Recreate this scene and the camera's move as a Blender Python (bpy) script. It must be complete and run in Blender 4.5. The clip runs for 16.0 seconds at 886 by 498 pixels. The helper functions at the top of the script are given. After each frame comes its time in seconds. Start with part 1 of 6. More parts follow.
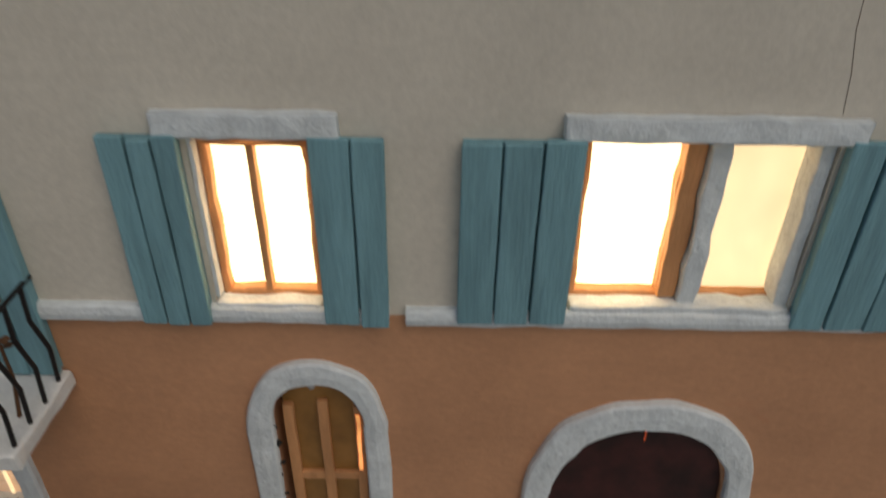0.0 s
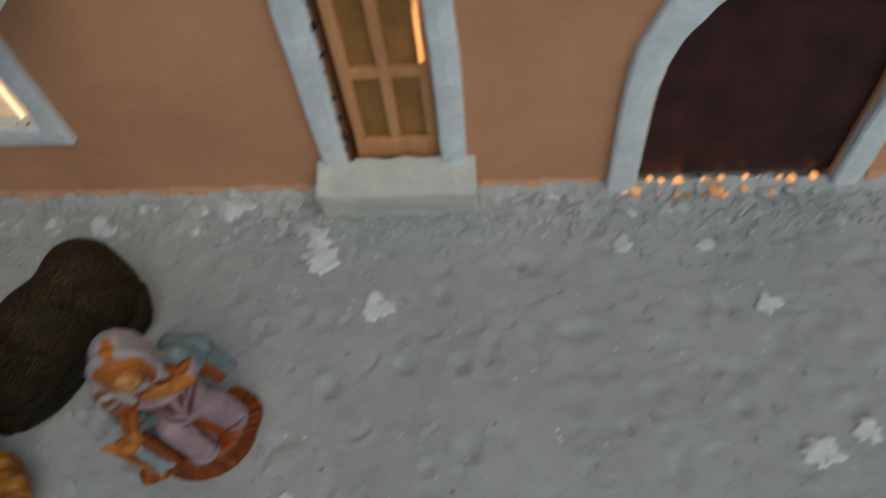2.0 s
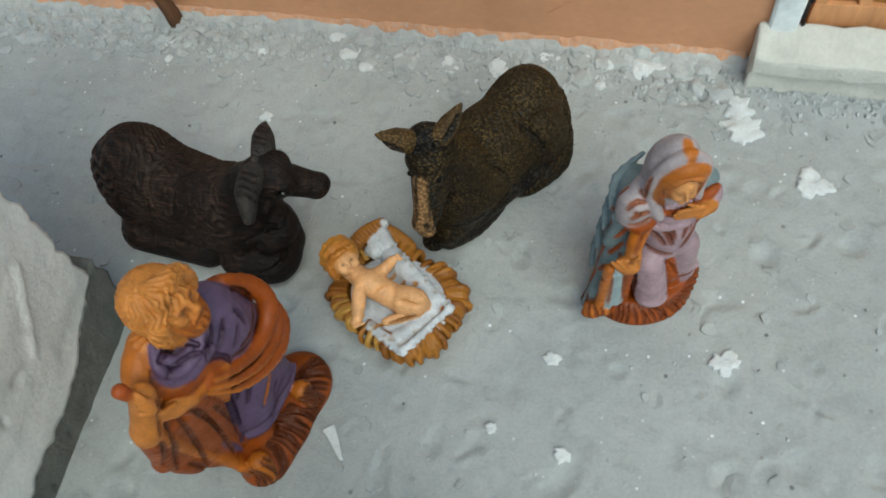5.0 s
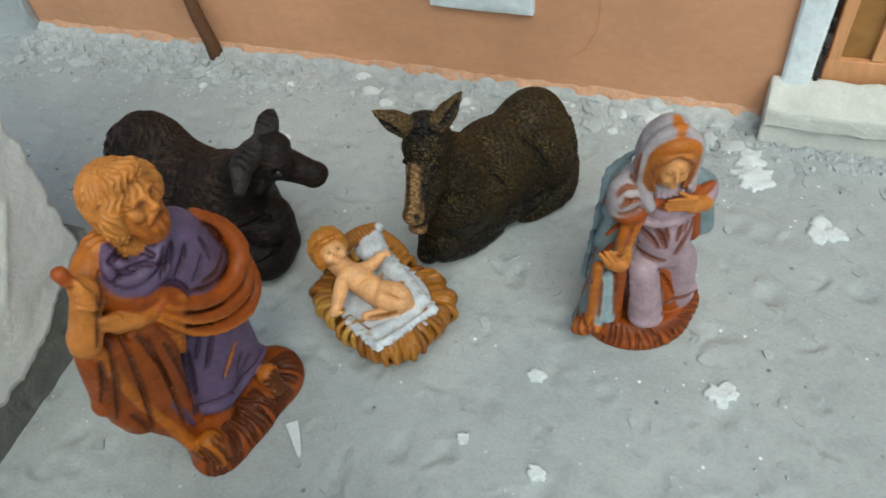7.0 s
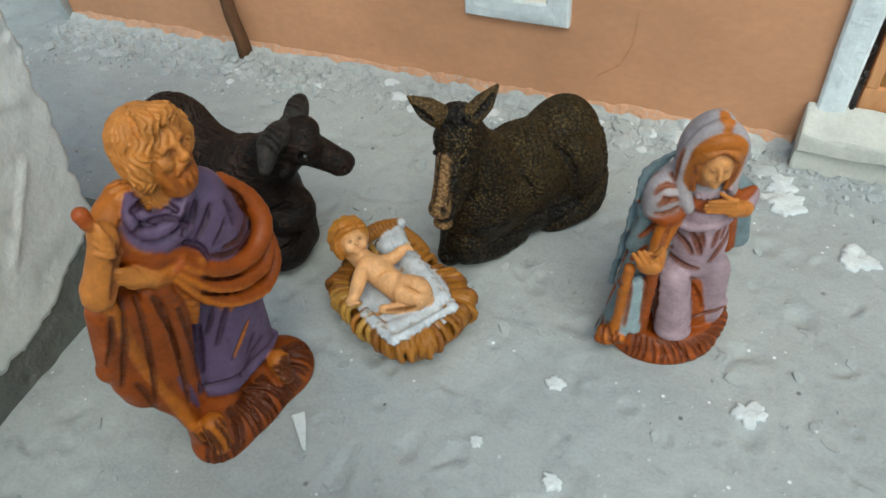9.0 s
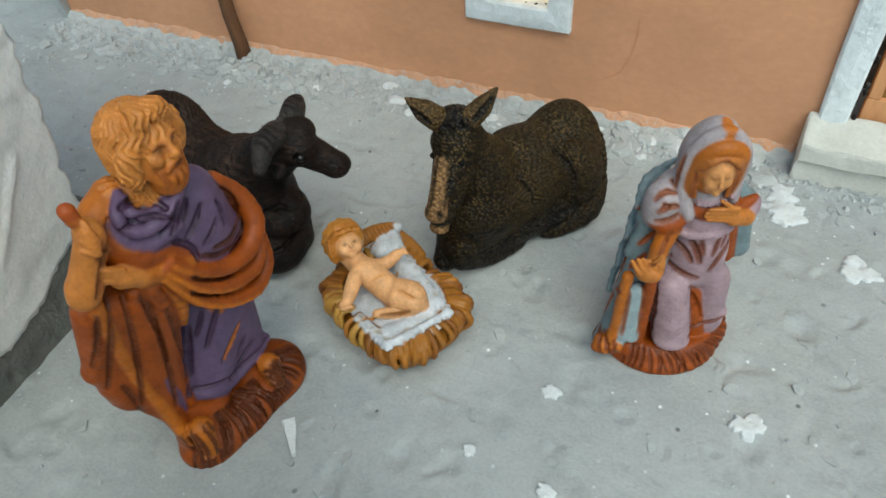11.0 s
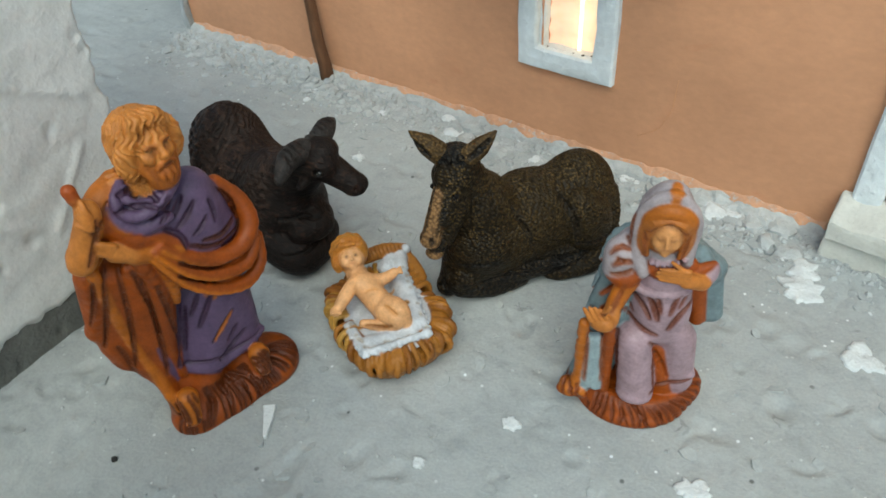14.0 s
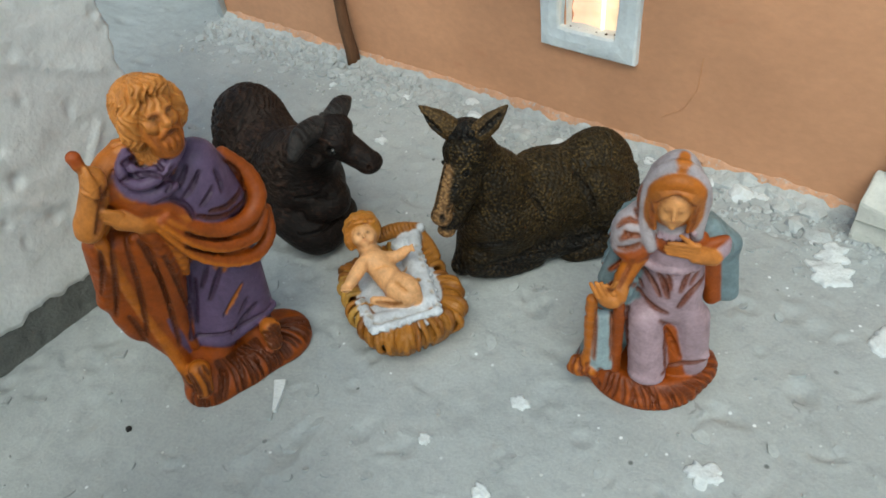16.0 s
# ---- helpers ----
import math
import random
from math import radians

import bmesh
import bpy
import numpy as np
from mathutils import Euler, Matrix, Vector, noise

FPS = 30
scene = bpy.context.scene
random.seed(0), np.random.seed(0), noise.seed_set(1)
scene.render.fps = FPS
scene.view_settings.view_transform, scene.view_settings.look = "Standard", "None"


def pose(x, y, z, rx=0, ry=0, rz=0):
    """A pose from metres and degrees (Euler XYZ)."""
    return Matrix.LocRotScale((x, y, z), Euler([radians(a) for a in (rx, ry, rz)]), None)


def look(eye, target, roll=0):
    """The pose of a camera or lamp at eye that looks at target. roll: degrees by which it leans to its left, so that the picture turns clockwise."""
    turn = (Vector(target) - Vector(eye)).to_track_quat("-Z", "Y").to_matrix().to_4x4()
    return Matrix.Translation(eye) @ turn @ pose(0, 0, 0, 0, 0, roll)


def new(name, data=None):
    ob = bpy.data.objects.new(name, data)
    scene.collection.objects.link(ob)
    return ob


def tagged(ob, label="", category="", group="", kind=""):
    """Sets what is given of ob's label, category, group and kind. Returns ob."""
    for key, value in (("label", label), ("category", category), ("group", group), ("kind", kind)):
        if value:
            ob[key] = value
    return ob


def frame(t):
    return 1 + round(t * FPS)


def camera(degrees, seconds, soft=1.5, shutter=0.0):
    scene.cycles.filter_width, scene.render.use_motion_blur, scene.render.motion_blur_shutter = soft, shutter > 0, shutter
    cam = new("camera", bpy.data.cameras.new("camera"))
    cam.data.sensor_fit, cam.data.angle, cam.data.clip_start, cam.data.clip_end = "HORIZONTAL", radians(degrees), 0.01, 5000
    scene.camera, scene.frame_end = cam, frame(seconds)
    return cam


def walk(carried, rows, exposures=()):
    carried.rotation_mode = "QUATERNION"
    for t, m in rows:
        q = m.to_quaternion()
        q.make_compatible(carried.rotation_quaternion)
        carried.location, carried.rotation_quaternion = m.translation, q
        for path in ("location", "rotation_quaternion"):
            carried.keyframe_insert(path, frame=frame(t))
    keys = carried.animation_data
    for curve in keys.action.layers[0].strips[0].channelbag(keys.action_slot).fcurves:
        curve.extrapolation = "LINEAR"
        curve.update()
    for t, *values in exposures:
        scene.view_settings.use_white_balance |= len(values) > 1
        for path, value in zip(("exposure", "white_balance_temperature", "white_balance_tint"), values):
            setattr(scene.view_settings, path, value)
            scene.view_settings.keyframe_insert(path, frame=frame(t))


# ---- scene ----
cam = camera(63.9, 16.0, soft=1.6, shutter=0.5)
ROWS = [
    (0.00, 0.0215, -0.2576, 0.4025, 0.17, -32.95, 0.79),
    (0.50, 0.0402, -0.2296, 0.3876, -0.45, -41.46, 0.56),
    (1.00, 0.0555, -0.2229, 0.3536, 3.15, -46.02, -2.85),
    (1.50, 0.0541, -0.2230, 0.3265, 6.36, -51.27, -6.31),
    (2.00, 0.0115, -0.2331, 0.3016, 8.76, -56.56, -8.28),
    (2.50, -0.0289, -0.2487, 0.2796, 14.87, -60.65, -11.76),
    (3.00, -0.0770, -0.2576, 0.2797, 20.50, -61.80, -16.15),
    (3.50, -0.1184, -0.2591, 0.2841, 24.94, -63.12, -17.78),
    (4.00, -0.1432, -0.2668, 0.2886, 26.16, -63.68, -17.23),
    (4.20, -0.1490, -0.2676, 0.2920, 26.90, -64.10, -17.85),
    (6.30, -0.1001, -0.3117, 0.2519, 25.63, -49.03, -7.48),
    (6.50, -0.1024, -0.3118, 0.2478, 25.26, -50.39, -8.01),
    (7.00, -0.1085, -0.3173, 0.2440, 27.33, -47.99, -9.28),
    (7.50, -0.1139, -0.3254, 0.2377, 28.62, -46.98, -7.68),
    (8.00, -0.1149, -0.3273, 0.2345, 29.06, -46.24, -7.62),
    (8.50, -0.1146, -0.3280, 0.2301, 27.53, -45.24, -5.85),
    (11.00, -0.1153, -0.3256, 0.2233, 26.70, -44.10, -3.91),
    (11.50, -0.1156, -0.3253, 0.2226, 26.13, -44.37, -3.36),
    (12.00, -0.1156, -0.3267, 0.2224, 26.80, -44.19, -3.53),
    (12.50, -0.1140, -0.3290, 0.2234, 28.28, -44.16, -3.82),
    (13.00, -0.1043, -0.3257, 0.2261, 34.02, -43.91, -6.57),
    (13.50, -0.0839, -0.3194, 0.2310, 37.22, -42.44, -6.52),
    (14.00, -0.0639, -0.3130, 0.2328, 39.45, -41.05, -4.42),
    (14.50, -0.0520, -0.3106, 0.2303, 43.00, -40.75, -5.78),
    (15.00, -0.0513, -0.3084, 0.2250, 43.84, -41.03, -6.57),
    (15.50, -0.0519, -0.3082, 0.2241, 44.15, -41.57, -6.81),
    (16.00, -0.0518, -0.3081, 0.2240, 44.12, -40.88, -6.95),
]
EXPOSURES = [(0.0, -1.52, 7450, 9), (0.5, -1.82, 7350, 9), (1.0, -1.92, 7350, 9), (1.5, -1.58, 7350, 10), (2.0, -1.16, 6750, 1), (3.0, -0.40, 6450, -5), (4.0, -0.16, 6500, -6), (6.5, 0.05, 6480, -6), (16.0, 0.06, 6460, -6)]
walk(cam, [(t, pose(x, y, z, 90 + pitch, 0, yaw) @ pose(0, 0, 0, 0, 0, roll)) for t, x, y, z, yaw, pitch, roll in ROWS], EXPOSURES)

# ---- light: soft overcast daylight, lamps inside the model house ----
world = bpy.data.worlds.new("sky")
scene.world = world
world.use_nodes = True
sky = world.node_tree.nodes.new("ShaderNodeTexSky")
sky.sky_type, sky.sun_disc = "NISHITA", False
sky.sun_elevation, sky.sun_rotation = radians(52), radians(150)
sky.air_density, sky.dust_density, sky.ozone_density = 1.0, 1.5, 1.0
back = world.node_tree.nodes["Background"]
back.inputs["Strength"].default_value = 0.18
world.node_tree.links.new(sky.outputs[0], back.inputs["Color"])
sun = new("sun", bpy.data.lights.new("sun", "SUN"))
sun.data.energy, sun.data.angle, sun.data.color = 1.9, radians(45), (1.0, 0.97, 0.93)
sun.matrix_world = look((0.38, -0.45, 0.9), (0, 0, 0))

CM = 0.01


# ---- materials ----
def shader(name, rough=0.7, spec=0.4):
    m = bpy.data.materials.new(name)
    m.use_nodes = True
    b = m.node_tree.nodes["Principled BSDF"]
    b.inputs["Roughness"].default_value = rough
    b.inputs["Specular IOR Level"].default_value = spec
    return m, m.node_tree.nodes, m.node_tree.links, b


def ramp(nodes, links, value, stops):
    r = nodes.new("ShaderNodeValToRGB")
    while len(r.color_ramp.elements) < len(stops):
        r.color_ramp.elements.new(0.5)
    for e, (p, c) in zip(r.color_ramp.elements, stops):
        e.position, e.color = p, (c if len(c) == 4 else (*c, 1))
    links.new(value, r.inputs[0])
    return r.outputs[0]


def noise_tex(nodes, links, scale, detail=5.0, rough=0.6, vector=None, distort=0.0):
    n = nodes.new("ShaderNodeTexNoise")
    n.inputs["Scale"].default_value, n.inputs["Detail"].default_value = scale, detail
    n.inputs["Roughness"].default_value, n.inputs["Distortion"].default_value = rough, distort
    if vector is None:
        vector = nodes.new("ShaderNodeTexCoord").outputs["Object"]
    links.new(vector, n.inputs["Vector"])
    return n.outputs["Fac"]


def mixed(nodes, links, kind, fac, a, b):
    n = nodes.new("ShaderNodeMix")
    n.data_type, n.blend_type = "RGBA", kind
    for sock, v in ((n.inputs[0], fac), (n.inputs[6], a), (n.inputs[7], b)):
        if hasattr(v, "is_output"):
            links.new(v, sock)
        else:
            sock.default_value = v if not isinstance(v, tuple) or len(v) == 4 else (*v, 1)
    return n.outputs[2]


def bumped(nodes, links, b, height, strength, distance):
    n = nodes.new("ShaderNodeBump")
    n.inputs["Strength"].default_value, n.inputs["Distance"].default_value = strength, distance
    links.new(height, n.inputs["Height"])
    prev = b.inputs["Normal"].links[0].from_socket if b.inputs["Normal"].is_linked else None
    if prev:
        links.new(prev, n.inputs["Normal"])
    links.new(n.outputs[0], b.inputs["Normal"])


def coat(name, colour, dirt, rough=0.75, grain=900.0, blotch=60.0, relief=0.0006, spread=0.22, spec=0.3, dirt_at=0.62, stretch=None):
    """Paint or plaster: a colour that drifts, stains of a second colour, and a brushed or grainy relief."""
    m, nodes, links, b = shader(name, rough, spec)
    vec = nodes.new("ShaderNodeTexCoord").outputs["Object"]
    if stretch:
        mp = nodes.new("ShaderNodeMapping")
        mp.inputs["Scale"].default_value = stretch
        links.new(vec, mp.inputs["Vector"])
        vec = mp.outputs[0]
    big = noise_tex(nodes, links, blotch, 6.0, 0.65, vec)
    fine = noise_tex(nodes, links, grain, 4.0, 0.6, vec)
    lo = tuple(c * (1 - spread) for c in colour)
    hi = tuple(min(1.0, c * (1 + spread)) for c in colour)
    base = ramp(nodes, links, big, [(0.3, lo), (0.7, hi)])
    grainy = ramp(nodes, links, fine, [(0.3, (0.94, 0.94, 0.94)), (0.7, (1.04, 1.04, 1.04))])
    base = mixed(nodes, links, "MULTIPLY", 1.0, base, grainy)
    stain = ramp(nodes, links, noise_tex(nodes, links, blotch * 3.1, 8.0, 0.7, vec, 0.6), [(dirt_at, (0, 0, 0)), (dirt_at + 0.14, (1, 1, 1))])
    base = mixed(nodes, links, "MIX", stain, base, dirt)
    links.new(base, b.inputs["Base Color"])
    bumped(nodes, links, b, fine, 0.6, relief)
    bumped(nodes, links, b, big, 0.5, relief * 4)
    return m


def plain(name, colour, rough=0.5, metal=0.0, spread=0.12, scale=400.0):
    m, nodes, links, b = shader(name, rough)
    b.inputs["Metallic"].default_value = metal
    n = noise_tex(nodes, links, scale, 5.0)
    links.new(ramp(nodes, links, n, [(0.3, tuple(c * (1 - spread) for c in colour)), (0.7, tuple(min(1, c * (1 + spread)) for c in colour))]), b.inputs["Base Color"])
    bumped(nodes, links, b, n, 0.4, 0.0004)
    return m


def glow(name, colour, strength, streak=0.0):
    m, nodes, links, b = shader(name, 0.4)
    n = noise_tex(nodes, links, 45.0, 3.0)
    shade = ramp(nodes, links, n, [(0.25, tuple(c * (0.8 - streak) for c in colour)), (0.75, colour)])
    links.new(shade, b.inputs["Emission Color"])
    links.new(shade, b.inputs["Base Color"])
    b.inputs["Emission Strength"].default_value = strength
    return m


def ground_material():
    m, nodes, links, b = shader("grey_plaster", 0.85, 0.25)
    vec = nodes.new("ShaderNodeTexCoord").outputs["Object"]
    big = noise_tex(nodes, links, 14.0, 6.0, 0.6, vec)
    mid = noise_tex(nodes, links, 90.0, 8.0, 0.7, vec, 0.4)
    fine = noise_tex(nodes, links, 700.0, 5.0, 0.65, vec)
    base = ramp(nodes, links, big, [(0.3, (0.325, 0.340, 0.336)), (0.7, (0.405, 0.420, 0.415))])
    base = mixed(nodes, links, "MULTIPLY", 1.0, base, ramp(nodes, links, mid, [(0.28, (0.84, 0.85, 0.85)), (0.47, (1, 1, 1)), (0.8, (1.07, 1.07, 1.06))]))
    base = mixed(nodes, links, "MULTIPLY", 1.0, base, ramp(nodes, links, fine, [(0.3, (0.9, 0.9, 0.9)), (0.7, (1.06, 1.06, 1.06))]))
    fleck = nodes.new("ShaderNodeTexVoronoi")
    fleck.inputs["Scale"].default_value = 150.0
    links.new(vec, fleck.inputs["Vector"])
    dots = ramp(nodes, links, fleck.outputs["Distance"], [(0.07, (1, 1, 1)), (0.12, (0, 0, 0))])
    pick = ramp(nodes, links, noise_tex(nodes, links, 40.0, 2.0, 0.5, vec), [(0.50, (0, 0, 0)), (0.60, (1, 1, 1))])
    base = mixed(nodes, links, "MIX", mixed(nodes, links, "MULTIPLY", 1.0, dots, pick), base, (0.72, 0.74, 0.74))
    # small pits without relief: the shade in them is painted as dark dots
    pit = nodes.new("ShaderNodeTexVoronoi")
    pit.inputs["Scale"].default_value = 75.0
    links.new(vec, pit.inputs["Vector"])
    holes = ramp(nodes, links, pit.outputs["Distance"], [(0.05, (1, 1, 1)), (0.09, (0, 0, 0))])
    pick2 = ramp(nodes, links, noise_tex(nodes, links, 33.0, 2.0, 0.5, vec), [(0.50, (0, 0, 0)), (0.57, (1, 1, 1))])
    base = mixed(nodes, links, "MIX", mixed(nodes, links, "MULTIPLY", 1.0, holes, pick2), base, (0.13, 0.135, 0.13))
    # hairline cracks and scraped trowel lines in patches
    warp = noise_tex(nodes, links, 60.0, 4.0, 0.6, vec)
    bent = nodes.new("ShaderNodeVectorMath")
    bent.operation = "MULTIPLY_ADD"
    links.new(warp, bent.inputs[0])
    bent.inputs[1].default_value = (0.02, 0.02, 0.0)
    links.new(vec, bent.inputs[2])
    crack = nodes.new("ShaderNodeTexVoronoi")
    crack.feature = "DISTANCE_TO_EDGE"
    crack.inputs["Scale"].default_value = 34.0
    links.new(bent.outputs[0], crack.inputs["Vector"])
    line = ramp(nodes, links, crack.outputs["Distance"], [(0.006, (1, 1, 1)), (0.022, (0, 0, 0))])
    pick3 = ramp(nodes, links, noise_tex(nodes, links, 48.0, 3.0, 0.5, vec), [(0.66, (0, 0, 0)), (0.70, (0.6, 0.6, 0.6))])
    cracked = mixed(nodes, links, "MULTIPLY", 1.0, line, pick3)
    base = mixed(nodes, links, "MIX", cracked, base, (0.20, 0.205, 0.20))
    links.new(base, b.inputs["Base Color"])
    bumped(nodes, links, b, fine, 0.5, 0.0006)
    bumped(nodes, links, b, mid, 0.5, 0.0016)
    return m


def paint_material(name, rough, grain, relief, spread=0.25):
    """Hand-painted figure: pigment laid on in patches, worn and uneven."""
    m, nodes, links, b = shader(name, rough, 0.28)
    a = nodes.new("ShaderNodeAttribute")
    a.attribute_name = "paint"
    vec = nodes.new("ShaderNodeTexCoord").outputs["Object"]
    big = noise_tex(nodes, links, 170.0, 6.0, 0.65, vec)
    fine = noise_tex(nodes, links, grain, 5.0, 0.6, vec)
    c = mixed(nodes, links, "MULTIPLY", 1.0, a.outputs["Color"], ramp(nodes, links, big, [(0.3, (1 - spread,) * 3), (0.7, (1 + spread * 0.8,) * 3)]))
    c = mixed(nodes, links, "MULTIPLY", 1.0, c, ramp(nodes, links, fine, [(0.3, (0.88, 0.88, 0.88)), (0.7, (1.08, 1.08, 1.08))]))
    links.new(c, b.inputs["Base Color"])
    links.new(ramp(nodes, links, big, [(0.3, (rough + 0.12,) * 3), (0.7, (rough - 0.1,) * 3)]), b.inputs["Roughness"])
    bumped(nodes, links, b, fine, 0.45, relief)
    return m


GROUND = ground_material()
ORANGE = coat("orange_paint", (0.585, 0.295, 0.162), (0.55, 0.245, 0.130), 0.78, 300.0, 13.0, 0.0006, 0.16, stretch=(0.6, 1, 1))
PEACH = coat("peach_smear", (0.60, 0.325, 0.195), (0.47, 0.44, 0.41), 0.85, 700.0, 110.0, 0.0010, 0.16, dirt_at=0.54)
BEIGE = coat("beige_plaster", (0.68, 0.62, 0.53), (0.62, 0.55, 0.46), 0.85, 260.0, 14.0, 0.0004, 0.08)
WHITE = coat("white_paint", (0.72, 0.76, 0.77), (0.47, 0.48, 0.47), 0.7, 300.0, 70.0, 0.0012, 0.12, dirt_at=0.62)
BLUE = coat("blue_paint", (0.185, 0.355, 0.400), (0.105, 0.20, 0.23), 0.65, 500.0, 90.0, 0.0010, 0.22, stretch=(1, 1, 0.12))
LIME = coat("limewash", (0.75, 0.745, 0.72), (0.50, 0.50, 0.48), 0.88, 500.0, 45.0, 0.0005, 0.07, dirt_at=0.67)
PALE = coat("pale_limewash", (0.82, 0.80, 0.76), (0.60, 0.58, 0.54), 0.88, 420.0, 40.0, 0.0012, 0.10)
# dark grey that carries the shadow at the foot of the side wall
FOOT_SHADE = coat("foot_shade", (0.155, 0.155, 0.140), (0.29, 0.28, 0.26), 0.9, 700.0, 70.0, 0.0012, 0.2)
STONE = coat("grey_rubble", (0.425, 0.44, 0.436), (0.30, 0.305, 0.30), 0.9, 800.0, 90.0, 0.0010, 0.2)
CHALK = coat("white_splash", (0.62, 0.64, 0.64), (0.50, 0.52, 0.515), 0.85, 900.0, 200.0, 0.0006, 0.1)
STEP = coat("step_plaster", (0.56, 0.55, 0.50), (0.43, 0.45, 0.40), 0.85, 600.0, 60.0, 0.0008, 0.12)
BARK = coat("brown_stem", (0.13, 0.062, 0.030), (0.05, 0.028, 0.016), 0.85, 500.0, 150.0, 0.0015, 0.35, stretch=(1, 1, 0.25))
GLOSS = plain("glossy_black", (0.008, 0.007, 0.006), 0.08, 0.0, 0.1, 900.0)
IRON = plain("black_wire", (0.015, 0.013, 0.012), 0.5, 0.3)
DOORWOOD = coat("door_paint", (0.60, 0.29, 0.13), (0.46, 0.21, 0.085), 0.6, 500.0, 90.0, 0.0006, 0.18, stretch=(1, 1, 0.2))
# weak emission stands in for lamplight coming through the door sheet
AMBER = glow("amber_sheet", (0.40, 0.195, 0.055), 0.10, 0.3)
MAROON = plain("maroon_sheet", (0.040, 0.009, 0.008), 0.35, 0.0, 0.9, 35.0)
MUD = coat("purple_plaster", (0.25, 0.21, 0.21), (0.33, 0.32, 0.31), 0.9, 500.0, 30.0, 0.001, 0.2)
PANE_HOT = glow("lit_curtain_white", (1.0, 0.80, 0.50), 11.0)
PANE_WARM = glow("lit_curtain_cream", (1.0, 0.78, 0.49), 2.9)
PANE_SOFT = glow("lit_curtain_soft", (1.0, 0.76, 0.58), 0.62, 0.12)
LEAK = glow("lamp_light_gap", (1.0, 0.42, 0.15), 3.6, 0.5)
# chips are no lamps: the lamplight on them is put in as emission
CHIP = glow("lamplit_chip_glow", (1.0, 0.42, 0.15), 1.5, 0.6)
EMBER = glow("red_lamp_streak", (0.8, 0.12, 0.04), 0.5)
FIGURE = paint_material("painted_clay", 0.43, 900.0, 0.0004)


def hide_material(name, stretch, scale, tan, amount, relief, rough, beads=False):
    """Moulded coat: short tufts, with a paler tone dry-brushed over their tips."""
    m, nodes, links, b = shader(name, rough, 0.14)
    a = nodes.new("ShaderNodeAttribute")
    a.attribute_name = "paint"
    vec = nodes.new("ShaderNodeTexCoord").outputs["Object"]
    mp = nodes.new("ShaderNodeMapping")
    mp.inputs["Rotation"].default_value, mp.inputs["Scale"].default_value = stretch
    links.new(vec, mp.inputs["Vector"])
    tuft = noise_tex(nodes, links, scale, 3.0, 0.55, mp.outputs[0], 0.8)
    if beads:
        bead = nodes.new("ShaderNodeTexVoronoi")
        bead.inputs["Scale"].default_value = scale
        links.new(mp.outputs[0], bead.inputs["Vector"])
        tuft = ramp(nodes, links, bead.outputs["Distance"], [(0.10, (0.72, 0.72, 0.72)), (0.45, (0.52, 0.52, 0.52)), (0.75, (0.25, 0.25, 0.25))])
    patch = noise_tex(nodes, links, 90.0, 4.0, 0.6, vec)
    tips = ramp(nodes, links, tuft, [(0.52, (0, 0, 0)), (0.66, (1, 1, 1))])
    where = ramp(nodes, links, patch, [(0.36, (0, 0, 0)), (0.62, (amount,) * 3)])
    pale = mixed(nodes, links, "ADD", 1.0, a.outputs["Color"], tan)
    c = mixed(nodes, links, "MIX", mixed(nodes, links, "MULTIPLY", 1.0, tips, where), a.outputs["Color"], pale)
    c = mixed(nodes, links, "MULTIPLY", 1.0, c, ramp(nodes, links, tuft, [(0.3, (0.55, 0.55, 0.55)), (0.6, (1.1, 1.1, 1.1))]))
    links.new(c, b.inputs["Base Color"])
    bumped(nodes, links, b, tuft, 0.8, relief)
    return m


HIDE = hide_material("ox_coat", ((0, 0, radians(-8)), (0.22, 1, 1)), 700.0, (0.030, 0.013, 0.007), 0.8, 0.0012, 0.5)
COAT_ASS = hide_material("donkey_coat", ((0, 0, radians(-63)), (0.8, 1, 1)), 820.0, (0.066, 0.039, 0.011), 0.85, 0.0012, 0.45, True)


# ---- mesh helpers ----
def link_mesh(name, bm, material, parent=None, smooth=False):
    me = bpy.data.meshes.new(name)
    bm.normal_update()
    bm.to_mesh(me)
    bm.free()
    me.materials.append(material)
    if smooth:
        me.polygons.foreach_set("use_smooth", [True] * len(me.polygons))
    ob = new(name, me)
    if parent is not None:
        ob.parent = parent
        if parent.data is None:
            ob.matrix_parent_inverse = Matrix.Translation(-parent.location)
    return ob


def part(name, bm, material, parent, label="", smooth=False):
    ob = link_mesh(name, bm, material, parent, smooth)
    return tagged(ob, label=label)


def empty(name, label, category, group="", kind="", at=(0, 0, 0)):
    ob = new(name)
    ob.location = [c * CM for c in at]
    return tagged(ob, label, category, group, kind)


